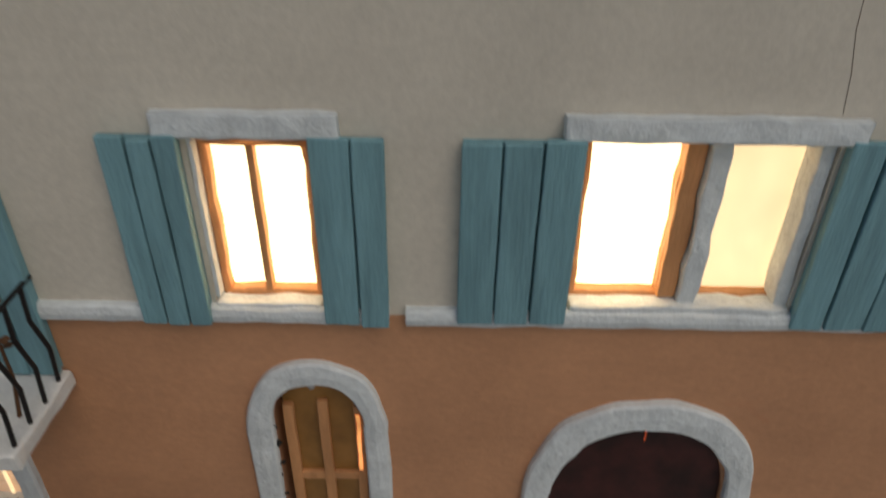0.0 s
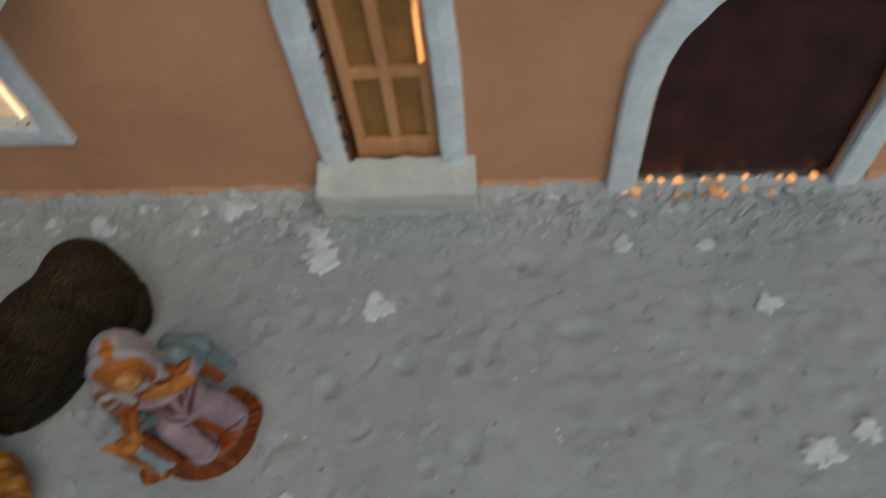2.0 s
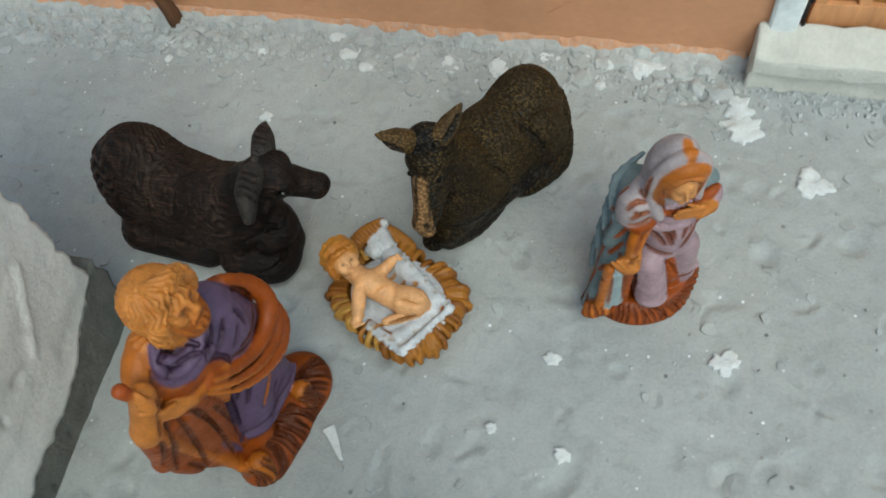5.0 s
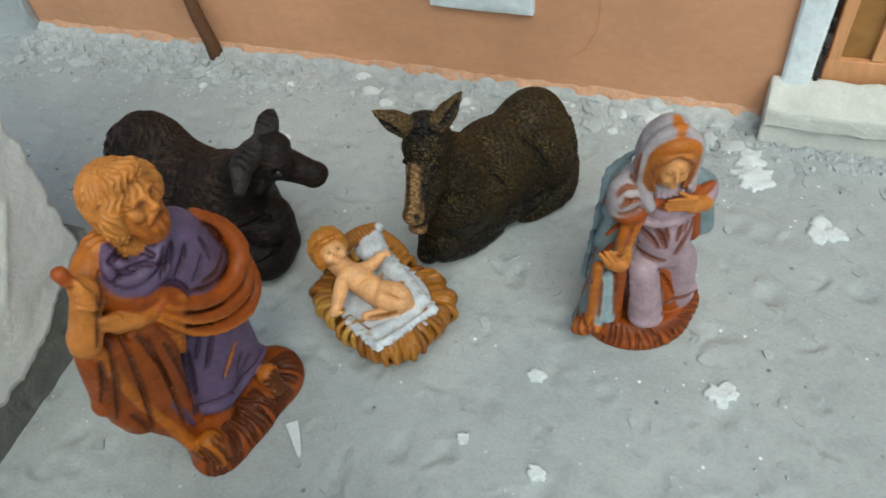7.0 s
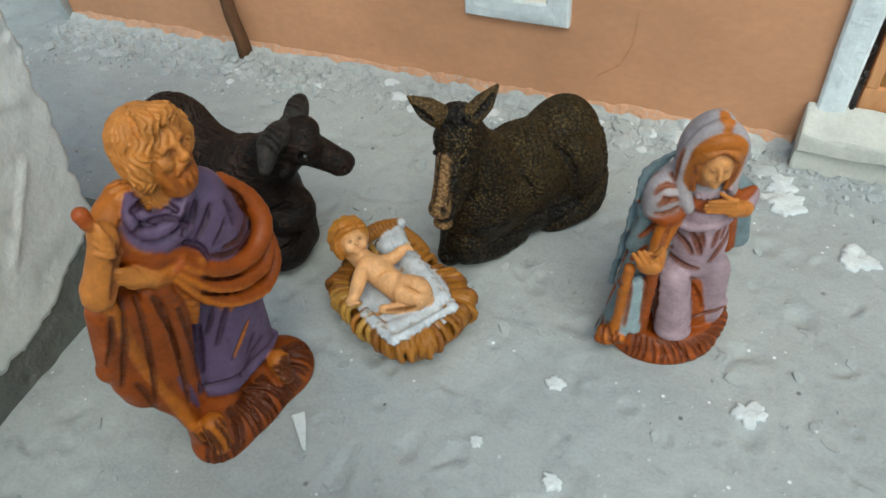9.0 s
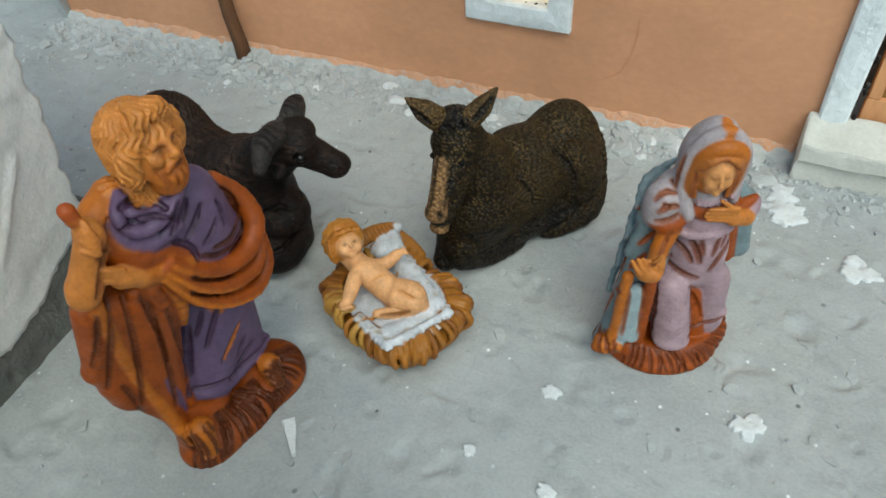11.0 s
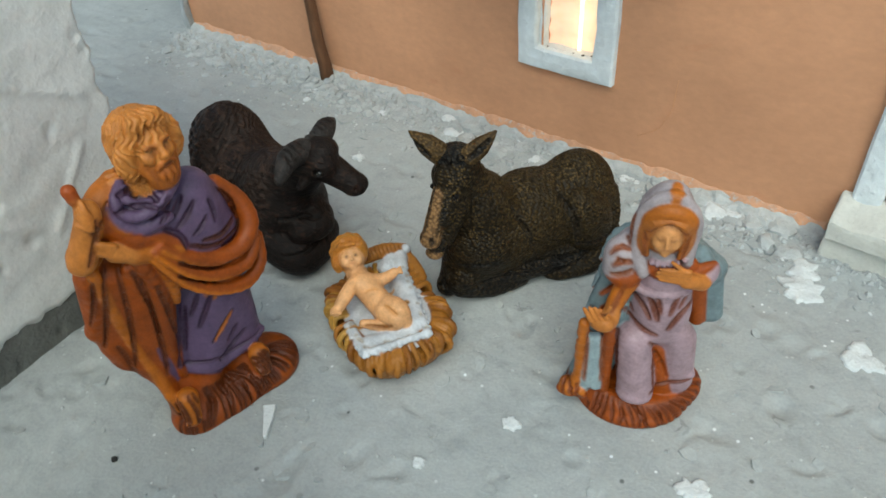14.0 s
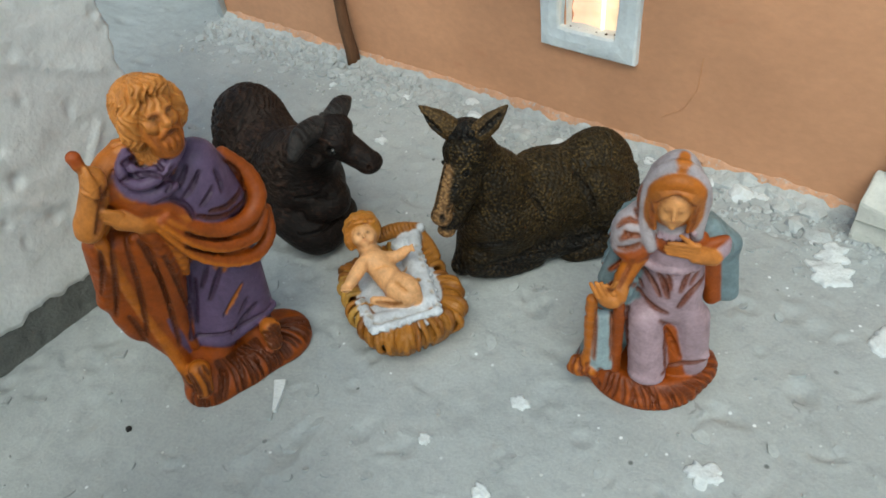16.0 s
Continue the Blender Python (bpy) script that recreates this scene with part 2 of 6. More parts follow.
def box(x0, x1, y0, y1, z0, z1, bevel=0.05, rough=0.0, cuts=0, bm=None, seed=0):
    """A block in centimetres with worn, bevelled edges."""
    own = bm is None
    b = bmesh.new()
    bmesh.ops.create_cube(b, size=1.0)
    for v in b.verts:
        v.co = Vector(((x0 + x1) / 2 + v.co.x * (x1 - x0), (y0 + y1) / 2 + v.co.y * (y1 - y0), (z0 + z1) / 2 + v.co.z * (z1 - z0)))
    if cuts:
        bmesh.ops.subdivide_edges(b, edges=b.edges[:], cuts=cuts, use_grid_fill=True)
    if bevel:
        es = [e for e in b.edges if len(e.link_faces) == 2 and e.calc_face_angle(0) > 0.5]
        bmesh.ops.bevel(b, geom=es, offset=bevel, segments=2, affect="EDGES", profile=0.6)
    for v in b.verts:
        if rough:
            v.co += noise.noise_vector(v.co * 0.9 + Vector((seed * 7.3, 0, 0))) * rough
        v.co *= CM
    if own:
        return b
    me = bpy.data.meshes.new("tmp")
    b.to_mesh(me)
    b.free()
    bm.from_mesh(me)
    bpy.data.meshes.remove(me)
    return bm


def arch(x0, x1, zb, zs, zt, n=22, power=2.0):
    """An arched outline, from the left foot over the crown to the right foot, in centimetres."""
    mid, half = (x0 + x1) / 2, (x1 - x0) / 2
    pts = [(x0, zb), (x0, zb + (zs - zb) * 0.35), (x0, zb + (zs - zb) * 0.7)]
    for i in range(n + 1):
        a = math.pi - math.pi * i / n
        c, s = math.cos(a), math.sin(a)
        pts.append((mid + half * math.copysign(abs(c) ** (2 / power), c), zs + (zt - zs) * abs(s) ** (2 / power)))
    pts += [(x1, zb + (zs - zb) * 0.7), (x1, zb + (zs - zb) * 0.35), (x1, zb)]
    return pts


def rect(x0, x1, z0, z1):
    return [(x0, z0), (x0, z1), (x1, z1), (x1, z0)]


def wall_sheet(x0, x1, z0, z1, y0, y1, holes):
    """A wall with thickness from y0 (front) to y1 and openings that go through it."""
    from mathutils.geometry import tessellate_polygon
    loops = [rect(x0, x1, z0, z1)] + holes
    flat = [p for loop in loops for p in loop]
    tris = tessellate_polygon([[Vector((x, z, 0)) for x, z in loop] for loop in loops])
    b = bmesh.new()
    front = [b.verts.new((x * CM, y0 * CM, z * CM)) for x, z in flat]
    rear = [b.verts.new((x * CM, y1 * CM, z * CM)) for x, z in flat]
    for i, j, k in tris:
        b.faces.new((front[i], front[j], front[k]))
        b.faces.new((rear[k], rear[j], rear[i]))
    s = 0
    for loop in loops:
        n = len(loop)
        for i in range(n):
            p, q = s + i, s + (i + 1) % n
            b.faces.new((front[p], front[q], rear[q], rear[p]))
        s += n
    bmesh.ops.recalc_face_normals(b, faces=b.faces[:])
    return b


def band(outer, inner, y0, y1, closed=False, wobble=0.0, seed=0.0, lip=0.12):
    """A hand-made frame between two outlines, proud of the wall: y0 its face, y1 its back."""
    b = bmesh.new()
    n = len(outer)
    rings = []
    for i in range(n):
        (ox, oz), (ix, iz) = outer[i], inner[i]
        if wobble:
            w = noise.noise_vector(Vector((ox * 0.55, oz * 0.55, seed)))
            u = noise.noise_vector(Vector((ix * 0.7, iz * 0.7, seed + 5)))
            ox, oz, ix, iz = ox + w.x * wobble, oz + w.y * wobble, ix + u.x * wobble, iz + u.y * wobble
            dy = w.z * wobble * 0.4
        else:
            dy = 0.0
        d = Vector((ix - ox, iz - oz))
        d = d / max(d.length, 1e-6) * lip
        ring = [(ox, y1, oz), (ox, y0 + lip + dy, oz), (ox + d.x, y0 + dy, oz + d.y), ((ox + ix) / 2, y0 - 0.06 + dy, (oz + iz) / 2), (ix - d.x, y0 + dy, iz - d.y), (ix, y0 + lip + dy, iz), (ix, y1, iz)]
        rings.append([b.verts.new((x * CM, y * CM, z * CM)) for x, y, z in ring])
    last = n if closed else n - 1
    for i in range(last):
        p, q = rings[i], rings[(i + 1) % n]
        for j in range(6):
            b.faces.new((p[j], p[j + 1], q[j + 1], q[j]))
        b.faces.new((p[6], p[0], q[0], q[6]))
    if not closed:
        b.faces.new(rings[0])
        b.faces.new(rings[-1][::-1])
    bmesh.ops.recalc_face_normals(b, faces=b.faces[:])
    return b


def tube(points, radii, sides=8, bm=None, wobble=0.0):
    """A bent rod through points in centimetres."""
    b = bm or bmesh.new()
    pts = [Vector(p) for p in points]
    rings = []
    for i, p in enumerate(pts):
        d = (pts[min(i + 1, len(pts) - 1)] - pts[max(i - 1, 0)]).normalized()
        u = d.orthogonal().normalized() if i == 0 else (u - d * u.dot(d)).normalized()
        w = d.cross(u)
        r = radii[i] if hasattr(radii, "__len__") else radii
        ring = []
        for k in range(sides):
            a = 2 * math.pi * k / sides
            q = p + (u * math.cos(a) + w * math.sin(a)) * r
            if wobble:
                q += noise.noise_vector(q * 1.7) * wobble
            ring.append(b.verts.new(q * CM))
        rings.append(ring)
    for p, q in zip(rings, rings[1:]):
        for k in range(sides):
            b.faces.new((p[k], p[(k + 1) % sides], q[(k + 1) % sides], q[k]))
    b.faces.new(rings[0][::-1])
    b.faces.new(rings[-1])
    return b


def lump(c, r, seed, squash=0.6, subdiv=1):
    """A broken bit of rubble or plaster."""
    b = bmesh.new()
    bmesh.ops.create_icosphere(b, subdivisions=subdiv, radius=1.0)
    rnd = random.Random(seed)
    ax = [rnd.uniform(0.7, 1.3), rnd.uniform(0.6, 1.2), rnd.uniform(0.7, 1.2) * squash]
    turn = Matrix.Rotation(rnd.uniform(0, 6.28), 3, "Z")
    for v in b.verts:
        k = 1 + 0.35 * noise.noise(v.co * 1.6 + Vector((seed * 3.1, 0, 0)))
        v.co = (turn @ Vector((v.co.x * ax[0] * k, v.co.y * ax[1] * k, v.co.z * ax[2] * k)) * r + Vector(c)) * CM
    return b


# ---- ground ----
DENTS = {}
_r = random.Random(21)
for _ in range(520):
    _x, _y, _s = _r.uniform(-62, 28), _r.uniform(-42, -0.5), _r.uniform(0.22, 0.75)
    _h = -_r.uniform(0.05, 0.16) * (0.5 + _s) * (1.15 if _y < -8 else 1.0)
    for _i in (-1, 0, 1):
        for _j in (-1, 0, 1):
            _k = (int(_x // 4) + _i, int(_y // 4) + _j)
            DENTS.setdefault(_k, []).append((_x, _y, _s, _h))


# short curved scrapes left by the trowel: middle, radius, first angle, sweep, width, depth
SCRAPES = {}
_r = random.Random(33)
for _ in range(210):
    _x, _y, _q = _r.uniform(-46, 18), _r.uniform(-31, -2.5), _r.uniform(0.3, 1.3)
    _a, _w, _b, _d = _r.uniform(0, 6.28), _r.uniform(0.6, 1.8), _r.uniform(0.09, 0.17), _r.uniform(0.06, 0.15)
    for _i in (-1, 0, 1):
        for _j in (-1, 0, 1):
            SCRAPES.setdefault((int(_x // 4) + _i, int(_y // 4) + _j), []).append((_x, _y, _q, _a, _w, _b, _d))


def ground_z(x, y):
    """Height of the hand-trowelled ground in centimetres."""
    v = Vector((x, y, 0))
    near = max(0.0, 1 - abs(y + 0.6) / 4.5) if x > -58 else 0.4
    z = 0.10 * noise.noise(v * 0.10) + 0.06 * noise.noise(v * 0.33 + Vector((9, 0, 0)))
    z += 0.035 * noise.noise(v * 1.1) + (0.02 + 0.10 * near) * noise.noise(v * 2.3 + Vector((0, 4, 0)))
    t = noise.noise(v * 0.55 + Vector((31, 7, 0)))
    if t > 0.42:
        z -= (t - 0.42) * 0.7
    for dx, dy, r, h in DENTS.get((int(x // 4), int(y // 4)), ()):
        q = ((x - dx) ** 2 + (y - dy) ** 2) / (r * r)
        if q < 4:
            z += h * (math.exp(-2.2 * q) - 0.28 * math.exp(-1.6 * (math.sqrt(q) - 1.15) ** 2 * 4))
    for sx, sy, q, a, w, b, d in SCRAPES.get((int(x // 4), int(y // 4)), ()):
        r = math.hypot(x - sx, y - sy)
        if abs(r - q) < 3 * b:
            t = ((math.atan2(y - sy, x - sx) - a) % 6.2832) / w
            if t < 1:
                z -= d * math.sin(math.pi * t) * (math.exp(-((r - q) / b) ** 2) - 0.55 * math.exp(-((r - q - 1.7 * b) / b) ** 2))
    return z + 0.28 * near * near


def spread(mid, far):
    """Carries a row of grid lines out to the horizon on both sides in growing steps."""
    left, right, d = [], [], 0.4
    while d < far:
        d *= 1.7
        left.append(mid[0] - d)
        right.append(mid[-1] + d)
    return left[::-1] + mid + right


def make_ground():
    xs = list(np.arange(-64, -37, 0.34)) + list(np.arange(-37, 2, 0.14)) + list(np.arange(2, 28.1, 0.26))
    ys = list(np.arange(-44, -31, 0.34)) + list(np.arange(-31, 0.5, 0.14)) + [1.0, 2.0, 4.0]
    xs, ys = spread(xs, 6000), spread(ys, 6000)
    verts = [(x * CM, y * CM, (ground_z(x, y) if -70 < x < 40 and -52 < y < 12 else 0.0) * CM) for y in ys for x in xs]
    n = len(xs)
    faces = [(j * n + i, j * n + i + 1, (j + 1) * n + i + 1, (j + 1) * n + i) for j in range(len(ys) - 1) for i in range(n - 1)]
    me = bpy.data.meshes.new("ground")
    me.from_pydata(verts, [], faces)
    me.materials.append(GROUND)
    me.polygons.foreach_set("use_smooth", [True] * len(me.polygons))
    return tagged(new("ground", me), "rough grey trowelled plaster ground with white flecks and pits", "ground", kind="structure")


ground = make_ground()

# ---- the painted model house ----
DOOR_IN = arch(-6.6, -1.75, 0.0, 12.6, 15.8, 20, 2.3)
GATE_IN = arch(8.1, 17.6, -0.6, 6.2, 12.95, 26, 2.4)
lower = wall_sheet(-56, 60, -3, 19.9, 0, 2.2, [DOOR_IN, GATE_IN, rect(-24.2, -20.7, 6.0, 13.0), rect(-23.8, -18.9, 16.2, 19.899)])
wall_lower = tagged(link_mesh("wall_lower", lower, ORANGE), "orange-painted plaster lower wall of a model house", "wall", kind="structure")
upper = wall_sheet(-56, 60, 19.9, 46, 0, 2.2, [rect(-8.2, -3.3, 20.3, 28.8), rect(7.7, 17.7, 20.3, 28.9), rect(-23.8, -18.9, 19.901, 27.5)])
wall_upper = tagged(link_mesh("wall_upper", upper, BEIGE), "beige plaster upper wall of a model house", "wall", kind="structure")
tagged(link_mesh("wall_back", box(-56, 60, 9, 11, -3, 46), MUD), "plain closing wall inside the model house", "wall", kind="structure")
corner = tagged(link_mesh("trim_corner", box(-56.9, -56, -0.35, 2.2, -1, 46, 0.2, 0.35, 30), STONE), "rough grey plaster corner of the house wall", "trim", kind="structure")
tagged(link_mesh("wall_far", box(-190, -60, 11, 15, -3, 40, 0.4, 0.5, 6), MUD), "dull purple-grey plaster wall further back", "wall", kind="structure")


def course(x0, x1):
    pts = [x0 + (x1 - x0) * i / 40 for i in range(41)]
    return band([(x, 20.45) for x in pts], [(x, 19.55) for x in pts], -0.42, 0.0, wobble=0.10, seed=x0)


for k, (x0, x1) in enumerate(((-40, -0.35), (0.45, 40))):
    tagged(link_mesh("trim_course_%d" % (k + 1), course(x0, x1), WHITE), "white painted string course along the wall", "trim", kind="structure")


def shutter_leaf(parent, x0, x1, z0, z1, planks, seed):
    rnd = random.Random(seed)
    leaf = part("shutter", box(x0 + 0.1, x1 - 0.1, -0.30, -0.02, z0 + 0.1, z1 - 0.1, 0.04), BLUE, parent, "faded teal-blue plank shutter")
    cuts = [x0 + (x1 - x0) * (i + rnd.uniform(-0.12, 0.12) * (0 < i < planks)) / planks for i in range(planks + 1)]
    for a, b in zip(cuts, cuts[1:]):
        part("plank", box(a + 0.05, b - 0.05, -0.62 - rnd.uniform(0, 0.12), -0.31, z0 + rnd.uniform(-0.12, 0.1), z1 + rnd.uniform(-0.1, 0.12), 0.08, 0.05, 3, None, seed + a), BLUE, leaf)
    return leaf


def frame_rect(x0, x1, z0, z1, w, y0, y1, wob, seed):
    o, i = [], []
    for (ax, az), (bx, bz), (cx, cz), (dx, dz) in (
        ((x0, z0), (x0, z1), (x0 + w, z0 + w), (x0 + w, z1 - w)), ((x0, z1), (x1, z1), (x0 + w, z1 - w), (x1 - w, z1 - w)),
        ((x1, z1), (x1, z0), (x1 - w, z1 - w), (x1 - w, z0 + w)), ((x1, z0), (x0, z0), (x1 - w, z0 + w), (x0 + w, z0 + w))):
        for k in range(8):
            t = k / 8
            o.append((ax + (bx - ax) * t, az + (bz - az) * t))
            i.append((cx + (dx - cx) * t, cz + (dz - cz) * t))
    return band(o, i, y0, y1, True, wob, seed)


# window with two lit panes behind a thin brown bar, two shutters
win = empty("window_1", "lit window with teal shutters and a white lintel", "window", kind="structure", at=(-5.8, 0, 19.7))
part("lintel", box(-9.3, -2.0, -0.55, 0.0, 28.75, 29.85, 0.15, 0.10, 8), WHITE, win)
part("window_sill", box(-8.15, -3.35, -0.25, 1.2, 19.7, 20.6, 0.15, 0.10, 6), WHITE, win)
part("jamb", box(-8.19, -7.98, 0.02, 1.6, 20.7, 28.75, 0.06, 0.05, 5), WHITE, win)
part("window_frame", frame_rect(-8.1, -3.32, 20.35, 28.35, 0.40, 0.6, 1.3, 0.12, 3.0), DOORWOOD, win, "brown wooden frame")
part("glazing_bar", box(-6.06, -5.74, 0.65, 1.3, 20.7, 28.0, 0.06, 0.05, 6), DOORWOOD, win)
part("pane", box(-8.0, -5.91, 1.32, 1.42, 20.5, 28.2, 0.0), PANE_HOT, win, "brightly lit warm pane")
part("pane", box(-5.89, -3.4, 1.32, 1.42, 20.5, 28.2, 0.0), PANE_HOT, win, "brightly lit warm pane")
part("head_board", box(-8.1, -3.35, 0.45, 1.5, 28.4, 28.78, 0.06, 0.06, 6), DOORWOOD, win)
part("light_gap", box(-6.35, -5.45, 0.36, 0.44, 28.42, 28.74, 0.0), PANE_HOT, win, "small bright chink above the frame")
shutter_leaf(win, -11.5, -8.3, 19.7, 28.85, 3, 1)
shutter_leaf(win, -3.3, -0.25, 19.7, 28.85, 2, 2)

win = empty("window_2", "wide lit double window with teal shutters", "window", kind="structure", at=(12.7, 0, 19.7))
part("lintel", box(6.7, 18.4, -0.55, 0.0, 28.85, 29.9, 0.15, 0.10, 10), WHITE, win)
part("window_sill", box(7.75, 17.65, -0.25, 1.2, 19.7, 20.75, 0.15, 0.12, 10), WHITE, win)
part("mullion", box(12.75, 13.6, 0.1, 1.2, 20.7, 28.85, 0.15, 0.14, 8), WHITE, win)
part("window_post", box(11.9, 12.72, 0.45, 1.2, 20.8, 28.8, 0.1, 0.10, 8), DOORWOOD, win)
part("jamb", box(17.05, 17.66, 0.1, 1.4, 20.7, 28.85, 0.12, 0.12, 6), WHITE, win)
part("window_frame", frame_rect(7.72, 12.3, 20.5, 28.85, 0.40, 0.7, 1.4, 0.12, 8.0), DOORWOOD, win, "brown wooden frame")
part("window_frame", frame_rect(13.35, 17.5, 20.5, 28.85, 0.32, 0.8, 1.4, 0.10, 9.0), DOORWOOD, win, "brown wooden frame")
part("pane", box(7.75, 12.2, 1.42, 1.52, 20.6, 28.8, 0.0), PANE_HOT, win, "brightly lit warm pane")
part("pane", box(13.4, 17.45, 1.42, 1.52, 20.6, 28.8, 0.0), PANE_WARM, win, "cream lit pane")
shutter_leaf(win, 2.7, 7.65, 20.05, 28.85, 3, 3)
shutter_leaf(win, 17.75, 22.7, 19.9, 28.95, 3, 4)

# arched house door on a step
door = empty("door_1", "orange-brown arched door with amber panes, white surround", "door", kind="structure", at=(-4.2, 0, 2.3))
part("surround", band(arch(-7.85, -0.6, 2.5, 12.2, 17.1, 30, 2.25), arch(-6.5, -1.85, 2.5, 12.6, 15.7, 30, 2.3), -0.45, 0.0, False, 0.22, 2.0), WHITE, door, "thick white plaster arch")
part("amber_sheet", box(-6.1, -1.5, 0.72, 0.80, 2.0, 16.2, 0.0), AMBER, door, "amber translucent sheet")
part("door_rail", box(-6.1, -1.9, 0.35, 0.70, 2.6, 3.9, 0.08, 0.06, 4), DOORWOOD, door)
part("door_rail", box(-6.1, -1.9, 0.40, 0.70, 7.9, 8.5, 0.08, 0.06, 4), DOORWOOD, door)
part("door_stile", box(-6.1, -5.55, 0.35, 0.70, 3.9, 13.6, 0.08, 0.06, 5), DOORWOOD, door)
part("door_stile", box(-2.45, -1.9, 0.35, 0.70, 3.9, 13.6, 0.08, 0.06, 5), DOORWOOD, door)
part("door_stile", box(-4.3, -3.75, 0.38, 0.70, 3.9, 13.9, 0.08, 0.06, 5), DOORWOOD, door)
# glowing strip laid on the stile for the light leaking past the leaf
part("light_gap", box(-2.33, -2.14, 0.27, 0.33, 8.9, 13.0, 0.02, 0.07, 7, None, 5.0), LEAK, door, "warm lamp light in the gap")
# black lumps added to darken the ragged gap left of the leaf
for k in range(26):
    r0 = random.Random(700 + k)
    z = r0.uniform(2.9, 14.2)
    part("chip", lump((-6.42 + r0.uniform(-0.12, 0.16) + 0.012 * max(0.0, z - 12) ** 3, r0.uniform(-0.30, 0.1), z), r0.uniform(0.05, 0.15), 700 + k, 1.6), IRON, door, "dark lump that blackens the gap beside the leaf")
for k in range(7):
    r0 = random.Random(730 + k)
    part("chip", lump((r0.uniform(-6.0, -2.2), r0.uniform(0.0, 0.3), 15.25 + r0.uniform(-0.2, 0.2)), r0.uniform(0.1, 0.2), 730 + k, 1.0), STONE, door)
step = tagged(link_mesh("door_step", box(-8.2, -0.1, -1.85, -0.02, -0.3, 2.25, 0.15, 0.12, 8), STEP), "worn cream plaster doorstep", "step")
for v in step.data.vertices:
    if v.co.z > 0.012:
        v.co.z += max(0.0, 0.45 * (v.co.y + 0.0185))
    else:
        v.co.y += 0.003 * (v.co.y < -0.01)

# wide arched gateway closed by a dark sheet
gate = empty("gateway", "wide arched gateway with white surround and dark maroon sheet", "gateway", kind="structure", at=(13, 0, 0))
part("surround", band(arch(6.55, 19.0, -0.3, 6.6, 14.85, 40, 2.35), arch(8.0, 17.7, -0.3, 6.2, 13.0, 40, 2.4), -0.5, 0.0, False, 0.2, 4.0), WHITE, gate, "thick white plaster arch")
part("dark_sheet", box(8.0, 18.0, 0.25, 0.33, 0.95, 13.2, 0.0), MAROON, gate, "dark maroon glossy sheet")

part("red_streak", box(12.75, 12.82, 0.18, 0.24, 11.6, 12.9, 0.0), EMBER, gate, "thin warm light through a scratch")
# glowing lumps and chips stand for lamplight among the stones
gr = random.Random(8)
x = 8.7
while x < 17.0:
    w = gr.uniform(0.25, 0.8)
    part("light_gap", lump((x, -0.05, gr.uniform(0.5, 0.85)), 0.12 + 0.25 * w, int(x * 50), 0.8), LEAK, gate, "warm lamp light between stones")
    x += w + gr.uniform(0.15, 0.6)
for k in range(24):
    part("glow_chip", lump((gr.gauss(12.6, 1.7), gr.uniform(-1.0, -0.1), gr.uniform(0.35, 0.75)), gr.uniform(0.08, 0.26), 500 + k, 0.6), CHIP, gate, "amber chip with lamplight put in as its own glow")
for k in range(30):
    x = gr.uniform(8.4, 17.6)
    part("stone", lump((x, gr.uniform(-0.75, 0.2), gr.uniform(0.15, 0.5)), gr.uniform(0.18, 0.45), 400 + k), STONE, gate)

# small curtained window
win = empty("window_3", "small curtained window with thick white frame", "window", kind="structure", at=(-22.7, 0, 5.1))
part("surround", frame_rect(-25.5, -19.9, 5.1, 14.0, 1.15, -0.45, 0.0, 0.14, 6.0), WHITE, win, "thick white plaster frame")
part("reveal", frame_rect(-24.5, -20.5, 5.85, 13.2, 0.32, 0.02, 0.6, 0.16, 21.0), WHITE, win, "ragged white inner edge")
for k in range(16):
    r0 = random.Random(640 + k)
    p = (r0.uniform(-24.0, -21.0), 0.0, r0.uniform(6.15, 6.3)) if k % 2 else (r0.choice((-24.2, -20.75)), 0.0, r0.uniform(6.2, 12.8))
    part("chip", lump(p, r0.uniform(0.04, 0.10), 640 + k, 0.6), IRON, win, "dark chipped flake")
curtain = bmesh.new()
rows_ = []
for j in range(60):
    z = 5.8 + 7.4 * j / 59
    rows_.append([curtain.verts.new(((-24.4 + 3.9 * i / 12) * CM, (0.75 + 0.09 * math.sin(z * 7.0 + 0.4 * math.sin(i * 0.9))) * CM, z * CM)) for i in range(13)])
for a, b in zip(rows_, rows_[1:]):
    for i in range(12):
        curtain.faces.new((a[i], a[i + 1], b[i + 1], b[i]))
bmesh.ops.solidify(curtain, geom=curtain.faces[:], thickness=0.0004)
part("curtain", curtain, PANE_SOFT, win, "rippled lit curtain", True)
part("light_gap", box(-22.35, -22.22, 0.45, 0.6, 5.9, 13.1, 0.0), PANE_WARM, win, "bright gap between the curtains")

# balcony with wire railing and a tall shuttered door
balcony = empty("balcony", "pale plaster balcony with bent black wire railing", "balcony", at=(-21.5, 0, 15.4))
part("slab", box(-27.0, -15.9, -5.6, -0.02, 15.4, 16.3, 0.2, 0.12, 6), LIME, balcony)
for i in range(4):
    y = -0.9 - 1.35 * i
    part("baluster", tube([(-16.2, y, 16.2), (-16.15, y + 0.15, 18.2), (-16.4, y - 0.1, 20.0), (-16.35, y, 21.8)], 0.11, 6), IRON, balcony)
for i in range(7):
    x = -17.8 - 1.4 * i
    part("baluster", tube([(x, -5.2, 16.2), (x + 0.15, -5.2, 18.2), (x - 0.1, -5.25, 20.0), (x, -5.2, 21.8)], 0.11, 6), IRON, balcony)
